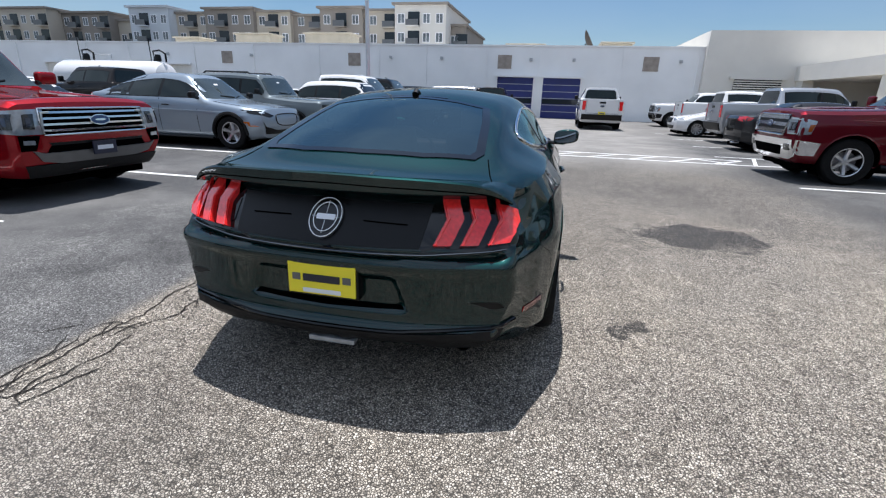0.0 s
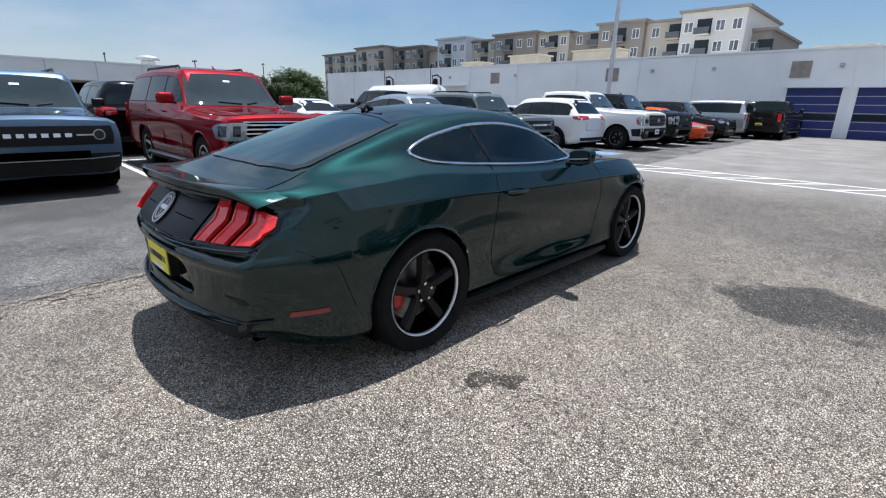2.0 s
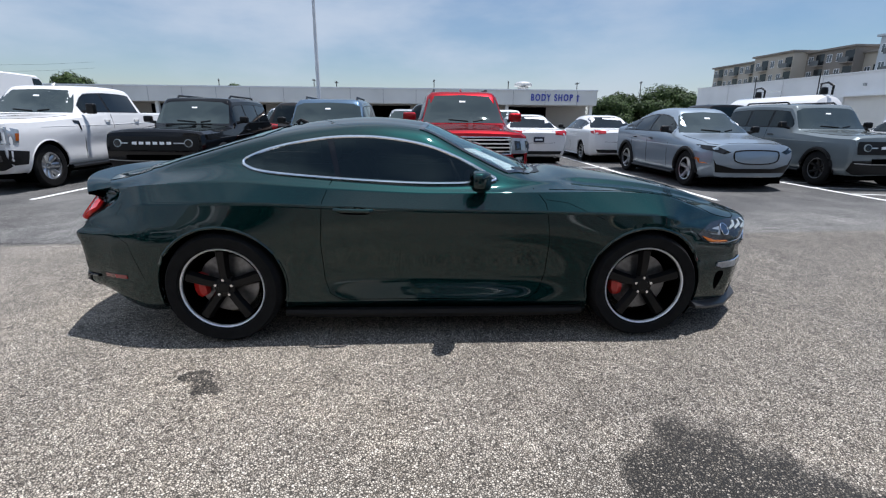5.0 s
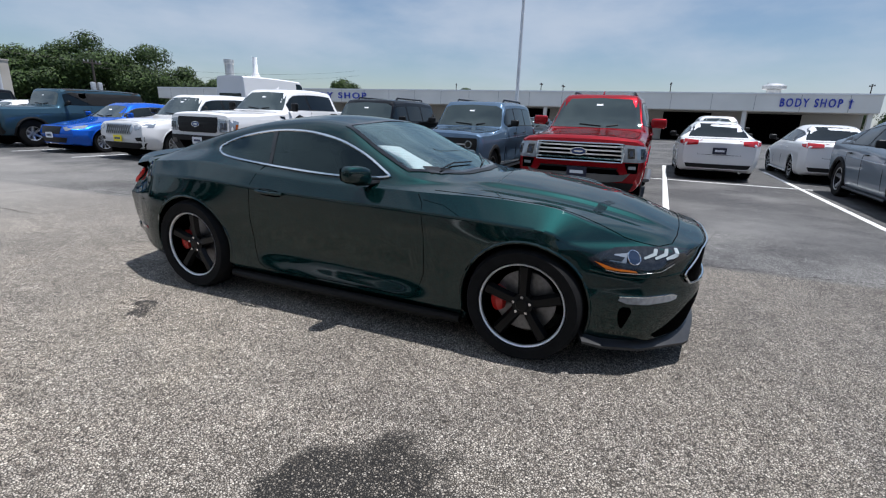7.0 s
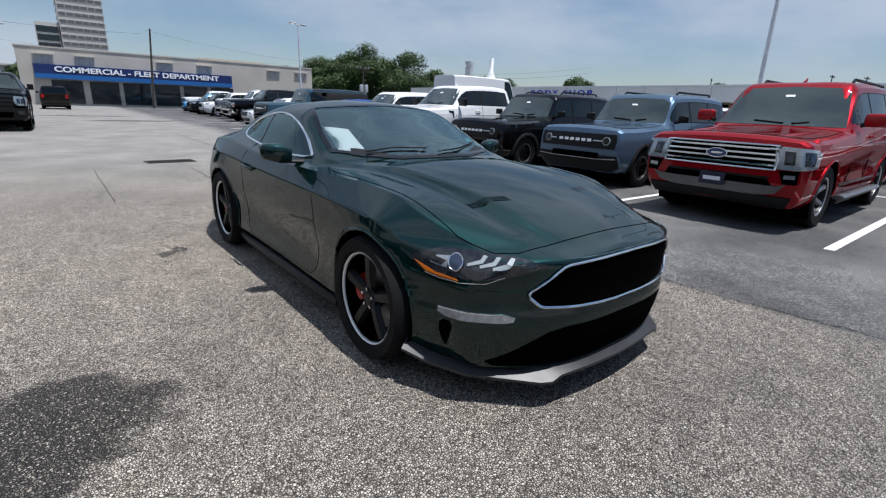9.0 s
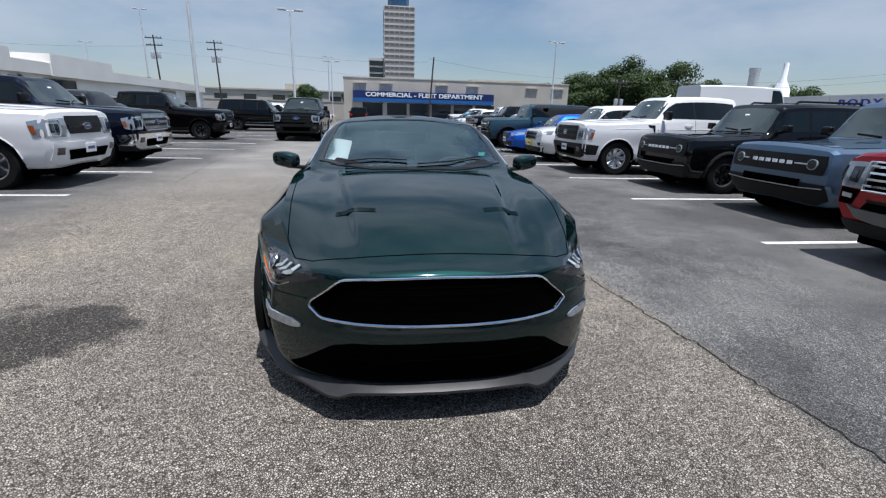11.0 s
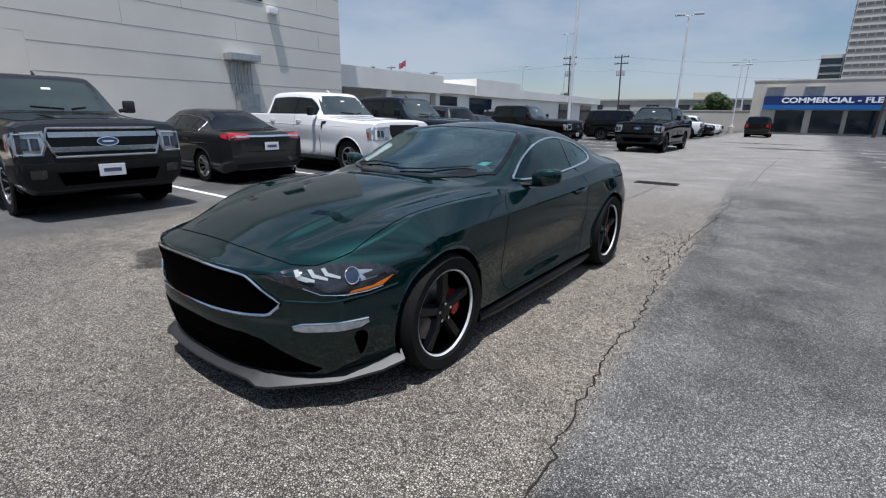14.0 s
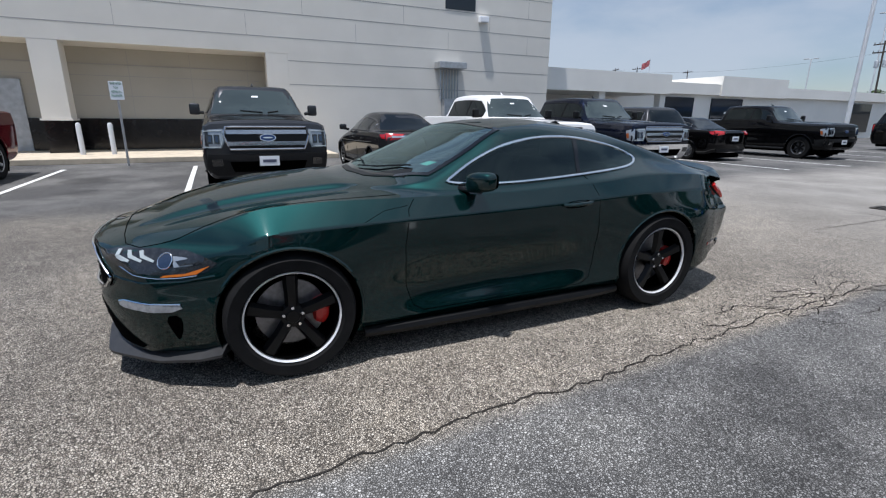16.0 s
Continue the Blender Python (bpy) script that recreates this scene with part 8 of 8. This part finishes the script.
vehicle("sports_car", "sedan", "orange", -3.7, 19.6, "+x", "orange low sports car between trucks", "car", face_sedan(), ALLOY10)
vehicle("suv", "midsuv", "black", -3.6, 22.3, "+x", "black SUV facing the lane", "SUV", face_mid(False), ALLOY6)
vehicle("suv", "suv", "silver", -9.2, 26.6, "-x", "silver long SUV parked tail out", "SUV", tails(0.16, 0.36), ALLOY6)
vehicle("pickup_truck", "pickup", "brown", -8.4, 29.4, "-x", "dark bronze pickup truck by the wall", "pickup truck", rear_pickup, ALLOYD)
vehicle("pickup_truck", "pickup", "brown", 32.0, -3.4, "+y", "dark bronze pickup truck by the blue doors", "pickup truck", rear_pickup, ALLOYD, plate={"rear": "y"})
vehicle("pickup_truck", "pickup", "white", 25.9, 2.85, "+y", "white pickup truck standing in the lane", "pickup truck", rear_pickup, ALLOYD, plate={"rear": "y"})
vehicle("pickup_truck", "pickup", "brown", -19.3, 12.0, "-x", "dark bronze pickup truck parked behind the pale crossover", "pickup truck", rear_pickup, ALLOYD)
# east row
vehicle("pickup_truck", "pickup", "maroon", 4.98, 6.75, "-x", "maroon pickup truck with chrome grille and bumper", "pickup truck", FPW, ALLOY6)
vehicle("pickup_truck", "pickup", "grey", 5.15, 0.86, "-x", "dark grey pickup truck with twin chrome grille bars", "pickup truck", FP, ALLOY10, plate={"front": "w"})
vehicle("sedan_car", "sedan", "grey", 11.3, -2.45, "+x", "dark grey sedan parked tail out with chrome strip", "car", face_sedan(tails(0.34, 0.14, bar=True)), ALLOY10, plate={"rear": "w"})
vehicle("pickup_truck", "pickup", "white", 5.35, -5.35, "-x", "white pickup truck with black grille and alloy wheels", "pickup truck", face_pickup(False, bars=1, body_bumper=True), {**ALLOY6, "w0": 0.045, "w1": 0.06}, plate={"front": "w"})
vehicle("pickup_truck", "pickup", "navy", 5.5, -8.6, "-x", "dark navy pickup truck with chrome bumper", "pickup truck", FPW, ALLOY6, plate={"front": "w"})
vehicle("sedan_car", "sedan", "black", 12.4, -14.3, "+x", "black sedan parked tail out", "car", face_sedan(), ALLOY10, plate={"rear": "w"})
vehicle("suv", "midsuv", "grey", 12.6, -11.4, "+x", "dark grey SUV parked deep in its bay", "SUV", face_mid(False), ALLOY6)
vehicle("pickup_truck", "pickup", "black", 6.6, -18.9, "-x", "black lifted pickup truck with black wheels", "pickup truck", FPB, ALLOYD, plate={"front": "w"})
vehicle("pickup_truck", "pickup", "black", -18.1, 3.6, "+y", "black pickup truck standing in the lane facing the coupe", "pickup truck", FPB, ALLOYD)
vehicle("off_road_suv", "offroad", "silver", 11.0, -25.5, "-x", "silver off-road SUV beyond the lamp post", "SUV", face_boxy, ALLOYD, clad=True)
vehicle("suv", "suv", "black", 4.6, -29.0, "-x", "black full-size SUV in the far east row", "SUV", face_suv, ALLOYD)
vehicle("suv", "midsuv", "white", 4.6, -33.5, "-x", "white SUV in the far east row", "SUV", face_mid(), ALLOY6)
vehicle("off_road_suv", "offroad", "white", 4.4, -37.5, "-x", "white off-road SUV in the far east row", "SUV", face_boxy, ALLOYD, clad=True)
vehicle("suv", "midsuv", "black", 4.2, -41.5, "-x", "black SUV in the far east row", "SUV", face_mid(False), ALLOY6)
vehicle("suv", "midsuv", "white", 4.2, -46.0, "-x", "white SUV at the end of the row", "SUV", face_mid(), ALLOY6)
vehicle("suv", "boxy", "brown", -50.0, 1.6, "-y", "dark SUV driving bay end by the navy sign", "SUV", tails(0.16, 0.3), ALLOYD)
# north-east bays
vehicle("sedan_car", "sedan", "grey", 10.9, 12.6, "+x", "dark grey sedan parked tail out", "car", face_sedan(), ALLOY10)
vehicle("pickup_truck", "pickup", "silver", 12.2, 15.6, "+x", "silver pickup truck parked tail out", "pickup truck", rear_pickup, ALLOY6)
vehicle("pickup_truck", "pickup", "white", 12.4, 22.0, "+x", "white pickup truck parked tail out", "pickup truck", rear_pickup, ALLOY6)
vehicle("sedan_car", "sedan", "white", 5.6, 18.9, "-x", "white car nosing out of its bay", "car", face_sedan(), ALLOY10)
vehicle("pickup_truck", "pickup", "white", 6.2, 27.0, "-x", "white pickup truck by the service wall", "pickup truck", FPB, ALLOYD)

# ---- ground details ----
rng = random.Random(11)
M_CRACK = material("crack_shadow_fill", (0.030, 0.027, 0.024), 0.95, vary=0.4, scale=30, spec=0.1)
M_IRON = material("rusty_cast_iron", (0.055, 0.048, 0.042), 0.7, 0.5, vary=0.3, scale=20, bump=0.3, bump_scale=90)


def crack(points, wide, label, jag=0.03, step=0.045, parent=None):
    """A jagged split in the asphalt along a rough line, as a strip just over the ground."""
    P = []
    for a, b in zip(points[:-1], points[1:]):
        a, b = Vector(a), Vector(b)
        k = max(2, int((b - a).length / step))
        s = Vector((-(b - a).y, (b - a).x)).normalized()
        slow = 0.0
        for i in range(k):
            slow = slow * 0.75 + rng.uniform(-jag, jag) * 0.5
            P.append(a.lerp(b, i / k) + s * (slow + rng.uniform(-jag, jag) * 0.35))
    P.append(Vector(points[-1]))
    verts, faces = [], []
    for i, p in enumerate(P):
        d = (P[min(i + 1, len(P) - 1)] - P[max(i - 1, 0)]).normalized()
        s = Vector((-d.y, d.x))
        end = min(1.0, (i + 0.6) / 4, (len(P) - i) / 4)
        w0, w1 = (wide * rng.uniform(0.25, 0.85) * end for _ in range(2))
        verts += [(p.x + s.x * w0, p.y + s.y * w0, 0.0045), (p.x - s.x * w1, p.y - s.y * w1, 0.0045)]
    faces = [(2 * i, 2 * i + 1, 2 * i + 3, 2 * i + 2) for i in range(len(P) - 1)]
    ob = new("crack", mesh_of("crack", verts, faces, M_CRACK, False))
    return tagged(ob, label, "crack", group="cracks in the asphalt", kind="structure")


crack([(-2.05, 4.6), (-1.93, 3.5), (-1.79, 2.4), (-1.71, 1.58), (-1.64, 0.88), (-1.60, 0.2), (-1.58, -0.34), (-1.50, -1.0), (-1.47, -1.6), (-1.41, -1.9), (-1.44, -2.2), (-1.39, -2.8), (-1.43, -3.6), (-1.44, -5.5), (-1.40, -7.2)],
      0.009, "long jagged crack running through worn asphalt", 0.035)
for _ in range(26):
    y = rng.uniform(-3.4, -1.4)
    x = -1.42 + rng.uniform(0.0, 0.32) * (1.0 if rng.random() < 0.8 else -0.6)
    pts = [(x, y)]
    a = rng.uniform(0, 6.28)
    for _ in range(rng.randint(3, 6)):
        a += rng.uniform(-0.8, 0.8)
        pts.append((pts[-1][0] + 0.09 * math.cos(a) * 0.7, pts[-1][1] + 0.11 * math.sin(a)))
    crack(pts, 0.008, "fine crazed cracking beside the long crack", 0.012, 0.03)
for pts in ([(-1.45, -5.0), (-0.8, -5.2), (0.1, -5.1)], [(1.61, -7.3), (1.62, -5.5), (1.60, -3.7)], [(0.1, -5.1), (0.1, -6.6), (0.12, -9.0)], [(-1.42, -7.2), (0.1, -7.25), (1.6, -7.3), (4.4, -7.4)], [(3.9, -5.0), (4.4, -9.0), (4.6, -14)], [(-1.4, -10.5), (1.6, -10.6), (4.2, -10.4)],
            [(3.4, 7.4), (2.2, 7.0), (0.6, 7.3), (-1.6, 7.0)], [(-1.45, -9), (-1.4, -14), (-1.5, -20)]):
    crack(pts, 0.009, "straight joint between weathered concrete slabs", 0.012, 0.12)
grate = thing("drain_grate", pose(0.25, -8.1, 0.004, 0, 0, 4), "rusty cast iron drain grate set flush in concrete", "drain")
part("frame", join(box(-0.45, 0.45, -0.20, -0.175, 0, 0.014), box(-0.45, 0.45, 0.175, 0.20, 0, 0.014), box(-0.45, -0.42, -0.175, 0.175, 0, 0.014), box(0.42, 0.45, -0.175, 0.175, 0, 0.014)), M_IRON, grate, smooth=False)
# thin black sheet under the bars in place of the pit's shade
part("pit", box(-0.42, 0.42, -0.175, 0.175, 0, 0.002), M_DARK, grate, smooth=False)
for k in range(14):
    part("bar", box(-0.41 + k * 0.062, -0.385 + k * 0.062, -0.174, 0.174, 0.002, 0.012), M_IRON, grate, smooth=False)

# ---- posts and poles ----


def lamp_post(x, y, top, heads=2, turn=0.0, r=0.11, label="tall weathered white lamp post with flat twin heads"):
    p = thing("lamp_post", pose(x, y, 0, 0, 0, turn), label, "lamp post", group="lamp posts")
    part("concrete_base", lathe([(0, 0.75), (0.26, 0.75), (0.30, 0.70), (0.30, 0), (0, 0)], 20, "z"), M_KERB, p)
    part("pole", tube([(0, 0, 0.75), (0, 0, top * 0.5), (0, 0, top)], [r, r * 0.82, r * 0.6], 12), M_POLE, p)
    part("base_collar", lathe([(r, 0.95), (r * 1.5, 0.88), (r * 1.6, 0.75), (0, 0.75)], 16, "z"), M_POLE, p)
    for k in range(heads):
        s = 1 if k == 0 else -1
        a = part("arm", tube([(0, 0, top - 0.1), (s * 0.35, 0, top)], 0.04, 8), M_POLE, p)
        h = part("lamp_head", box(min(s * 0.3, s * 1.0), max(s * 0.3, s * 1.0), -0.19, 0.19, top - 0.02, top + 0.11, 0.03), M_POLE, p)
        part("lens", box(min(s * 0.4, s * 0.92), max(s * 0.4, s * 0.92), -0.14, 0.14, top - 0.035, top - 0.022), M_LAMP, h, smooth=False)
    return p


lamp_post(10.3, -26.5, 11.5)
lamp_post(-24.0, -5.7, 12.0)
lamp_post(-8.7, 20.0, 12.0)
lamp_post(-18.5, -46.0, 8.6, 2, 20)
lamp_post(6.7, -39.0, 9.0, 2, 10)
lamp_post(5.2, -60.0, 7.2, 2, 10, 0.07)
for x, y, top in ((38, -88, 16.6), (8.5, -95.5, 11.2), (46, -86, 11.0)):
    lamp_post(x, y, top, 2, 15, 0.13, "distant slender mast light over low roofs")


def utility_pole(x, y, top, lean=0.0, cross=1, can=False, label="weathered timber utility pole with crossarm and insulators"):
    p = thing("utility_pole", pose(x, y, 0, 0, lean, rng.uniform(-20, 20)), label, "utility pole", group="utility poles")
    part("pole", tube([(0, 0, 0), (0, 0, top)], [0.13, 0.085], 10), M_WOODPOLE, p)
    for k in range(cross):
        z = top - 0.35 - k * 0.9
        part("crossarm", box(-1.0, 1.0, -0.06, 0.06, z - 0.06, z + 0.06), M_WOODPOLE, p, smooth=False)
        for x0 in (-0.9, -0.45, 0.45, 0.9):
            part("insulator", lathe([(0, 0.22), (0.05, 0.2), (0.06, 0.05), (0.03, 0)], 8, "z"), M_STEEL, p).location = (x0, 0, z + 0.06)
    if can:
        for s in (-1, 1):
            part("transformer", lathe([(0, 0.9), (0.2, 0.86), (0.23, 0.8), (0.23, 0.05), (0, 0)], 14, "z"), M_STEEL, p).location = (s * 0.38, 0.1, top - 3.0)
        part("bracket", box(-0.5, 0.5, -0.05, 0.05, top - 2.4, top - 2.3), M_STEEL, p, smooth=False)
    return p


POLES = [(29, -70, 10.5, True), (22, -72.5, 10.5, True), (76, -74, 11.5, False), (73, -77, 11.6, False), (66, -83, 10.7, False)]
for x, y, top, can in POLES:
    utility_pole(x, y, top, 2, 2 if can else 1, can)
for y, top in ((-24, 9.4), (-19, 9), (3, 9.6), (20, 9.5), (36, 9.4), (51, 9.8), (-45, 9.2)):
    utility_pole(-110, y, top, 0, 1, False, "distant utility pole seen over the shop roof")
utility_pole(-6.8, -58, 8.0, -4, 0, False, "bare leaning timber pole before the navy sign")
utility_pole(-27.7, -49.4, 5.6, 0, 1, True, "short utility pole with grey transformers before trees")
wires = thing("overhead_wires", pose(0, 0, 0), "thin sagging black overhead wires", "wires")
for k, (a, b) in enumerate((((29, -70, 10.2), (22, -72.5, 10.2)), ((22, -72.5, 10.2), (-6.8, -60, 7.6)), ((29, -70, 9.2), (76, -74, 11.1)), ((-6.8, -58, 7.8), (-27.7, -49.4, 5.4)), ((-27.7, -49.4, 5.4), (-60, -40, 7.5)), ((-27.7, -49.4, 4.9), (-60, -40, 6.8)), ((29, -70, 8.4), (22, -72.5, 8.4)), ((22, -72.5, 8.4), (-30, -84, 7.5)))):
    a, b = Vector(a), Vector(b)
    part("wire", tube([a.lerp(b, i / 12) - Vector((0, 0, 4 * (i / 12) * (1 - i / 12) * 0.025 * (b - a).length)) for i in range(13)], 0.009, 5), M_BLACK, wires)
flag = thing("flag_pole", pose(46, -51, 0), "white flag pole with a small striped flag", "flag")
part("pole", tube([(0, 0, 0), (0, 0, 9.1)], [0.07, 0.04], 8), M_POLE, flag)
cloth = [(i * 0.16, 0.10 * math.sin(i * 0.9), 8.95 - j * 0.11 - 0.05 * i) for j in range(8) for i in range(9)]
part("flag_cloth", (cloth, [(j * 9 + i, j * 9 + i + 1, j * 9 + i + 10, j * 9 + i + 9) for j in range(7) for i in range(8)]), material("red_white_flag_cloth", (0.45, 0.12, 0.13), 0.8, vary=0.5, scale=5), flag)
part("canton", ([(p[0], p[1] - 0.01, p[2]) for p in (cloth[0], cloth[3], cloth[30], cloth[27])], [(0, 1, 2, 3)]), M_NAVY, flag, smooth=False)

# parking sign and bollards by the showroom
sign = thing("parking_sign", pose(12.0, 3.9, 0), "white reserved parking sign with green lettering on a steel post", "sign")
part("post", tube([(0.03, 0, 0), (0.03, 0, 2.2)], 0.03, 8), M_STEEL, sign)
part("plate", box(-0.012, 0.0, -0.155, 0.155, 1.71, 2.17, 0.004), M_SIGNWHITE, sign, smooth=False)
M_GREENINK = material("green_sign_ink", (0.01, 0.16, 0.06), 0.6)
for k, (word, wd) in enumerate((("RESERVED", 0.25), ("FOR", 0.10), ("GENERAL", 0.23), ("MANAGER", 0.24))):
    lettering(word, 0.075, pose(-0.015, 0, 2.11 - k * 0.10, 90, 0, -90), M_GREENINK, "lettering", "green letters", sign, 0.002, wd)
for y in (4.6, 5.4):
    b = thing("bollard", pose(14.5, y, 0.15), "white painted steel bollard on the footpath", "bollard", "bollards")
    part("post", lathe([(0, 0.95), (0.05, 0.93), (0.07, 0.88), (0.07, 0), (0, 0)], 16, "z"), M_POLE, b)

# shop roof
ch = thing("roof_chimney", pose(-45, -50, 3.6), "ribbed steel roof exhaust stack", "chimney")
part("flue_pipe", lathe([(0.55, 0), (0.55, 3.3), (0.62, 3.35), (0.62, 3.9), (0, 3.9)], 18, "z"), M_STEEL, ch)
fi = thing("roof_exhaust_cone", pose(-45, -45.6, 3.6), "white conical roof exhaust", "roof vent")
part("cone", lathe([(0.9, 0), (0.85, 1.2), (0.3, 2.4), (0.28, 4.1), (0, 4.1)], 18, "z"), M_SIGNWHITE, fi)

# white tank trailer before the service wall
tank = thing("tank_trailer", pose(-27.9, 23.5, 0), "white cylindrical tank trailer with black pipework on top", "tanker")
v, f = lathe([(0, -4.3), (0.6, -4.25), (0.98, -4.0), (1.1, -3.6), (1.1, 3.6), (0.98, 4.0), (0.6, 4.25), (0, 4.3)], 36, "x")
part("tank", ([(p[0], p[1], p[2] + 1.75) for p in v], f), M_WHITECAR, tank)
part("chassis", box(-4.1, 4.1, -0.45, 0.45, 0.5, 0.75), M_BLACK, tank, smooth=False)
for x in (-3.6, -2.6, 3.2):
    for s in (-1, 1):
        part("tyre", ([(q[1] + x, q[0] + s * 0.95, q[2] + 0.48) for q in lathe([(0.25, -0.15), (0.48, -0.14), (0.48, 0.14), (0.25, 0.15)], 24)[0]], lathe([(0.25, -0.15), (0.48, -0.14), (0.48, 0.14), (0.25, 0.15)], 24)[1]), M_RUBBER, tank)
for x in (-2.4, 3.2):
    part("valve_riser", tube([(x, 0, 2.8), (x, 0, 3.45), (x + 0.5, 0, 3.5), (x + 0.9, 0, 3.3), (x + 0.9, 0, 2.8)], 0.06, 8), M_BLACK, tank)
    part("valve_body", lathe([(0, 0.4), (0.16, 0.38), (0.2, 0.2), (0.2, 0.0), (0, 0)], 12, "z"), M_BLACK, tank).location = (x + 0.3, 0, 2.86)
    part("vent_mast", tube([(x - 0.3, 0.1, 2.8), (x - 0.35, 0.1, 4.2)], 0.03, 6), M_BLACK, tank)
part("hand_rail", tube([(-3.2, 0.5, 2.7), (-3.2, 0.5, 3.25), (-0.6, 0.5, 3.25), (-0.6, 0.5, 2.7)], 0.03, 6), M_STEEL, tank)

# ---- far low buildings and trees ----
fb = thing("far_building", pose(20, -118, 0), "distant low beige flat-roofed building", "building", kind="structure")
part("wall", box(-16, 28, -10, 10, 0, 5.2), M_BEIGE, fb, smooth=False)
part("parapet", box(-16.3, 28.3, -10.3, 10.3, 5.2, 5.5), M_BEIGE, fb, smooth=False)
for k in range(7):
    part("window", box(-13 + k * 6, -10.4 + k * 6, 10.0, 10.06, 3.0, 4.3), M_WINDOW, fb, smooth=False)
part("roof_unit", box(-4, 0, -3, 3, 5.5, 7.0), M_ROOFBOX, fb, smooth=False)
yard = thing("far_yard_wall", pose(26, -76, 0), "long low beige boundary wall beyond the lot", "wall", kind="structure")
part("wall", box(-21.5, 34, -0.2, 0.2, 0, 2.6), M_BEIGE, yard, smooth=False)
part("coping", box(-21.5, 34, -0.26, 0.26, 2.6, 2.72), M_BEIGE, yard, smooth=False)
part("wall", box(3, 34, -3.4, -3.0, 0, 3.9), M_SHOPWALL, yard, smooth=False)


def leaf_material():
    m = material("summer_leaves", (0.05, 0.085, 0.026), 0.6, spec=0.25)
    n, l = m.node_tree.nodes, m.node_tree.links
    g = n.new("ShaderNodeNewGeometry")
    r = n.new("ShaderNodeValToRGB")
    e = r.color_ramp.elements
    e[0].color, e[1].color = (0.012, 0.026, 0.008, 1), (0.075, 0.12, 0.032, 1)
    l.new(g.outputs["Random Per Island"], r.inputs[0])
    l.new(r.outputs[0], n["Principled BSDF"].inputs["Base Color"])
    return m


M_LEAF = leaf_material()
M_BARK = material("rough_bark", (0.10, 0.075, 0.055), 0.9, vary=0.3, scale=4, bump=0.5, bump_scale=20)


def leaves(clumps, count, size):
    """Many small bent leaf sprays over the shells of some clumps."""
    verts, faces = [], []
    for _ in range(count):
        c, r = rng.choice(clumps)
        d = Vector((rng.gauss(0, 1), rng.gauss(0, 1), rng.gauss(0, 1))).normalized()
        p = c + Vector((d.x * r, d.y * r, d.z * r * 0.78)) * (rng.random() ** 0.35) * rng.uniform(0.8, 1.12)
        u = (d.cross(Vector((rng.uniform(-1, 1), rng.uniform(-1, 1), rng.uniform(-1, 1))))).normalized() * size * rng.uniform(0.5, 1.2)
        w = (u.cross(d + Vector((rng.uniform(-0.8, 0.8), rng.uniform(-0.8, 0.8), rng.uniform(-0.4, 0.9))))).normalized() * size * rng.uniform(0.4, 0.9)
        k = len(verts)
        verts += [p - u, p + w * 0.8 + d * size * 0.2, p + u, p - w * 0.8 + d * size * 0.2]
        faces.append((k, k + 1, k + 2, k + 3))
    return verts, faces


def tree(x, y, h, wide, count=15000, size=0.21):
    t = thing("tree", pose(x, y, 0, 0, 0, rng.uniform(0, 360)), "broad dark green leafy tree beyond the lot" if wide > 2.6 else "small rounded green tree beyond the lot", "tree", "trees beyond the lot")
    part("trunk", tube([(0, 0, 0), (rng.uniform(-0.2, 0.2), 0.1, h * 0.25), (rng.uniform(-0.3, 0.3), 0.15, h * 0.55)], [0.05 * h * 0.6, 0.04 * h * 0.6, 0.02 * h * 0.6], 10), M_BARK, t)
    clumps = []
    for k in range(21):
        a = 2.4 * k + rng.uniform(-0.4, 0.4)
        hh = h * rng.uniform(0.15, 0.80)
        rr = wide * rng.uniform(0.35, 0.85) * (1.15 - 0.7 * max(0.0, hh / h - 0.45) / 0.45)
        c = Vector((rr * math.cos(a), rr * math.sin(a), hh))
        clumps.append((c, wide * rng.uniform(0.36, 0.58)))
        if k % 2 == 0:
            part("limb", tube([(0, 0.1, h * 0.22 + 0.02 * k), (c * 0.5 + Vector((0, 0, h * 0.10))), c], [0.012 * h, 0.008 * h, 0.003 * h], 6), M_BARK, t)
    clumps.append((Vector((0, 0, h * 0.86)), wide * 0.42))
    part("crown", leaves(clumps, count, size), M_LEAF, t, smooth=False)
    return t


for x, y, h, wide in ((-36, -79, 9, 4.0), (-43, -75, 11.7, 4.8), (-49, -71, 10.6, 4.5), (-53, -68, 7.6, 3.8), (-57, -66, 6, 3.2), (-63, -60, 6.4, 3.4), (-70, -50, 7.2, 3.4), (-31, -83, 7, 3.4), (-46, -73, 9, 4.4), (-39.5, -77, 9.5, 4.2), (-60, -63, 6.6, 3.6), (-78, -30, 6.2, 3.0), (-76.5, 40, 6.4, 4.4), (-80, 34, 5.4, 4.0), (-84, 46, 6.8, 4.6), (-74, 30, 4.6, 3.0),
                      (-92, 28, 5.6, 3.8), (-88, -14, 5.4, 2.8), (14, -104, 6.6, 3.0), (4, -108, 6.4, 3.2), (48, -112, 7.2, 3.4)):
    tree(x, y, h, wide * 1.0)

# blue accessible-bay marking
M_BLUEPAINT = material("worn_blue_road_paint", (0.15, 0.25, 0.40), 0.8, vary=0.5, scale=10)
tagged(new("bay_marking", mesh_of("bay_marking", [(-4.9, 10.9, 0.0045), (-3.9, 10.9, 0.0045), (-3.9, 11.9, 0.0045), (-4.9, 11.9, 0.0045)], [(0, 1, 2, 3)], M_BLUEPAINT, False)), "worn blue painted square on asphalt", "road marking", kind="structure")
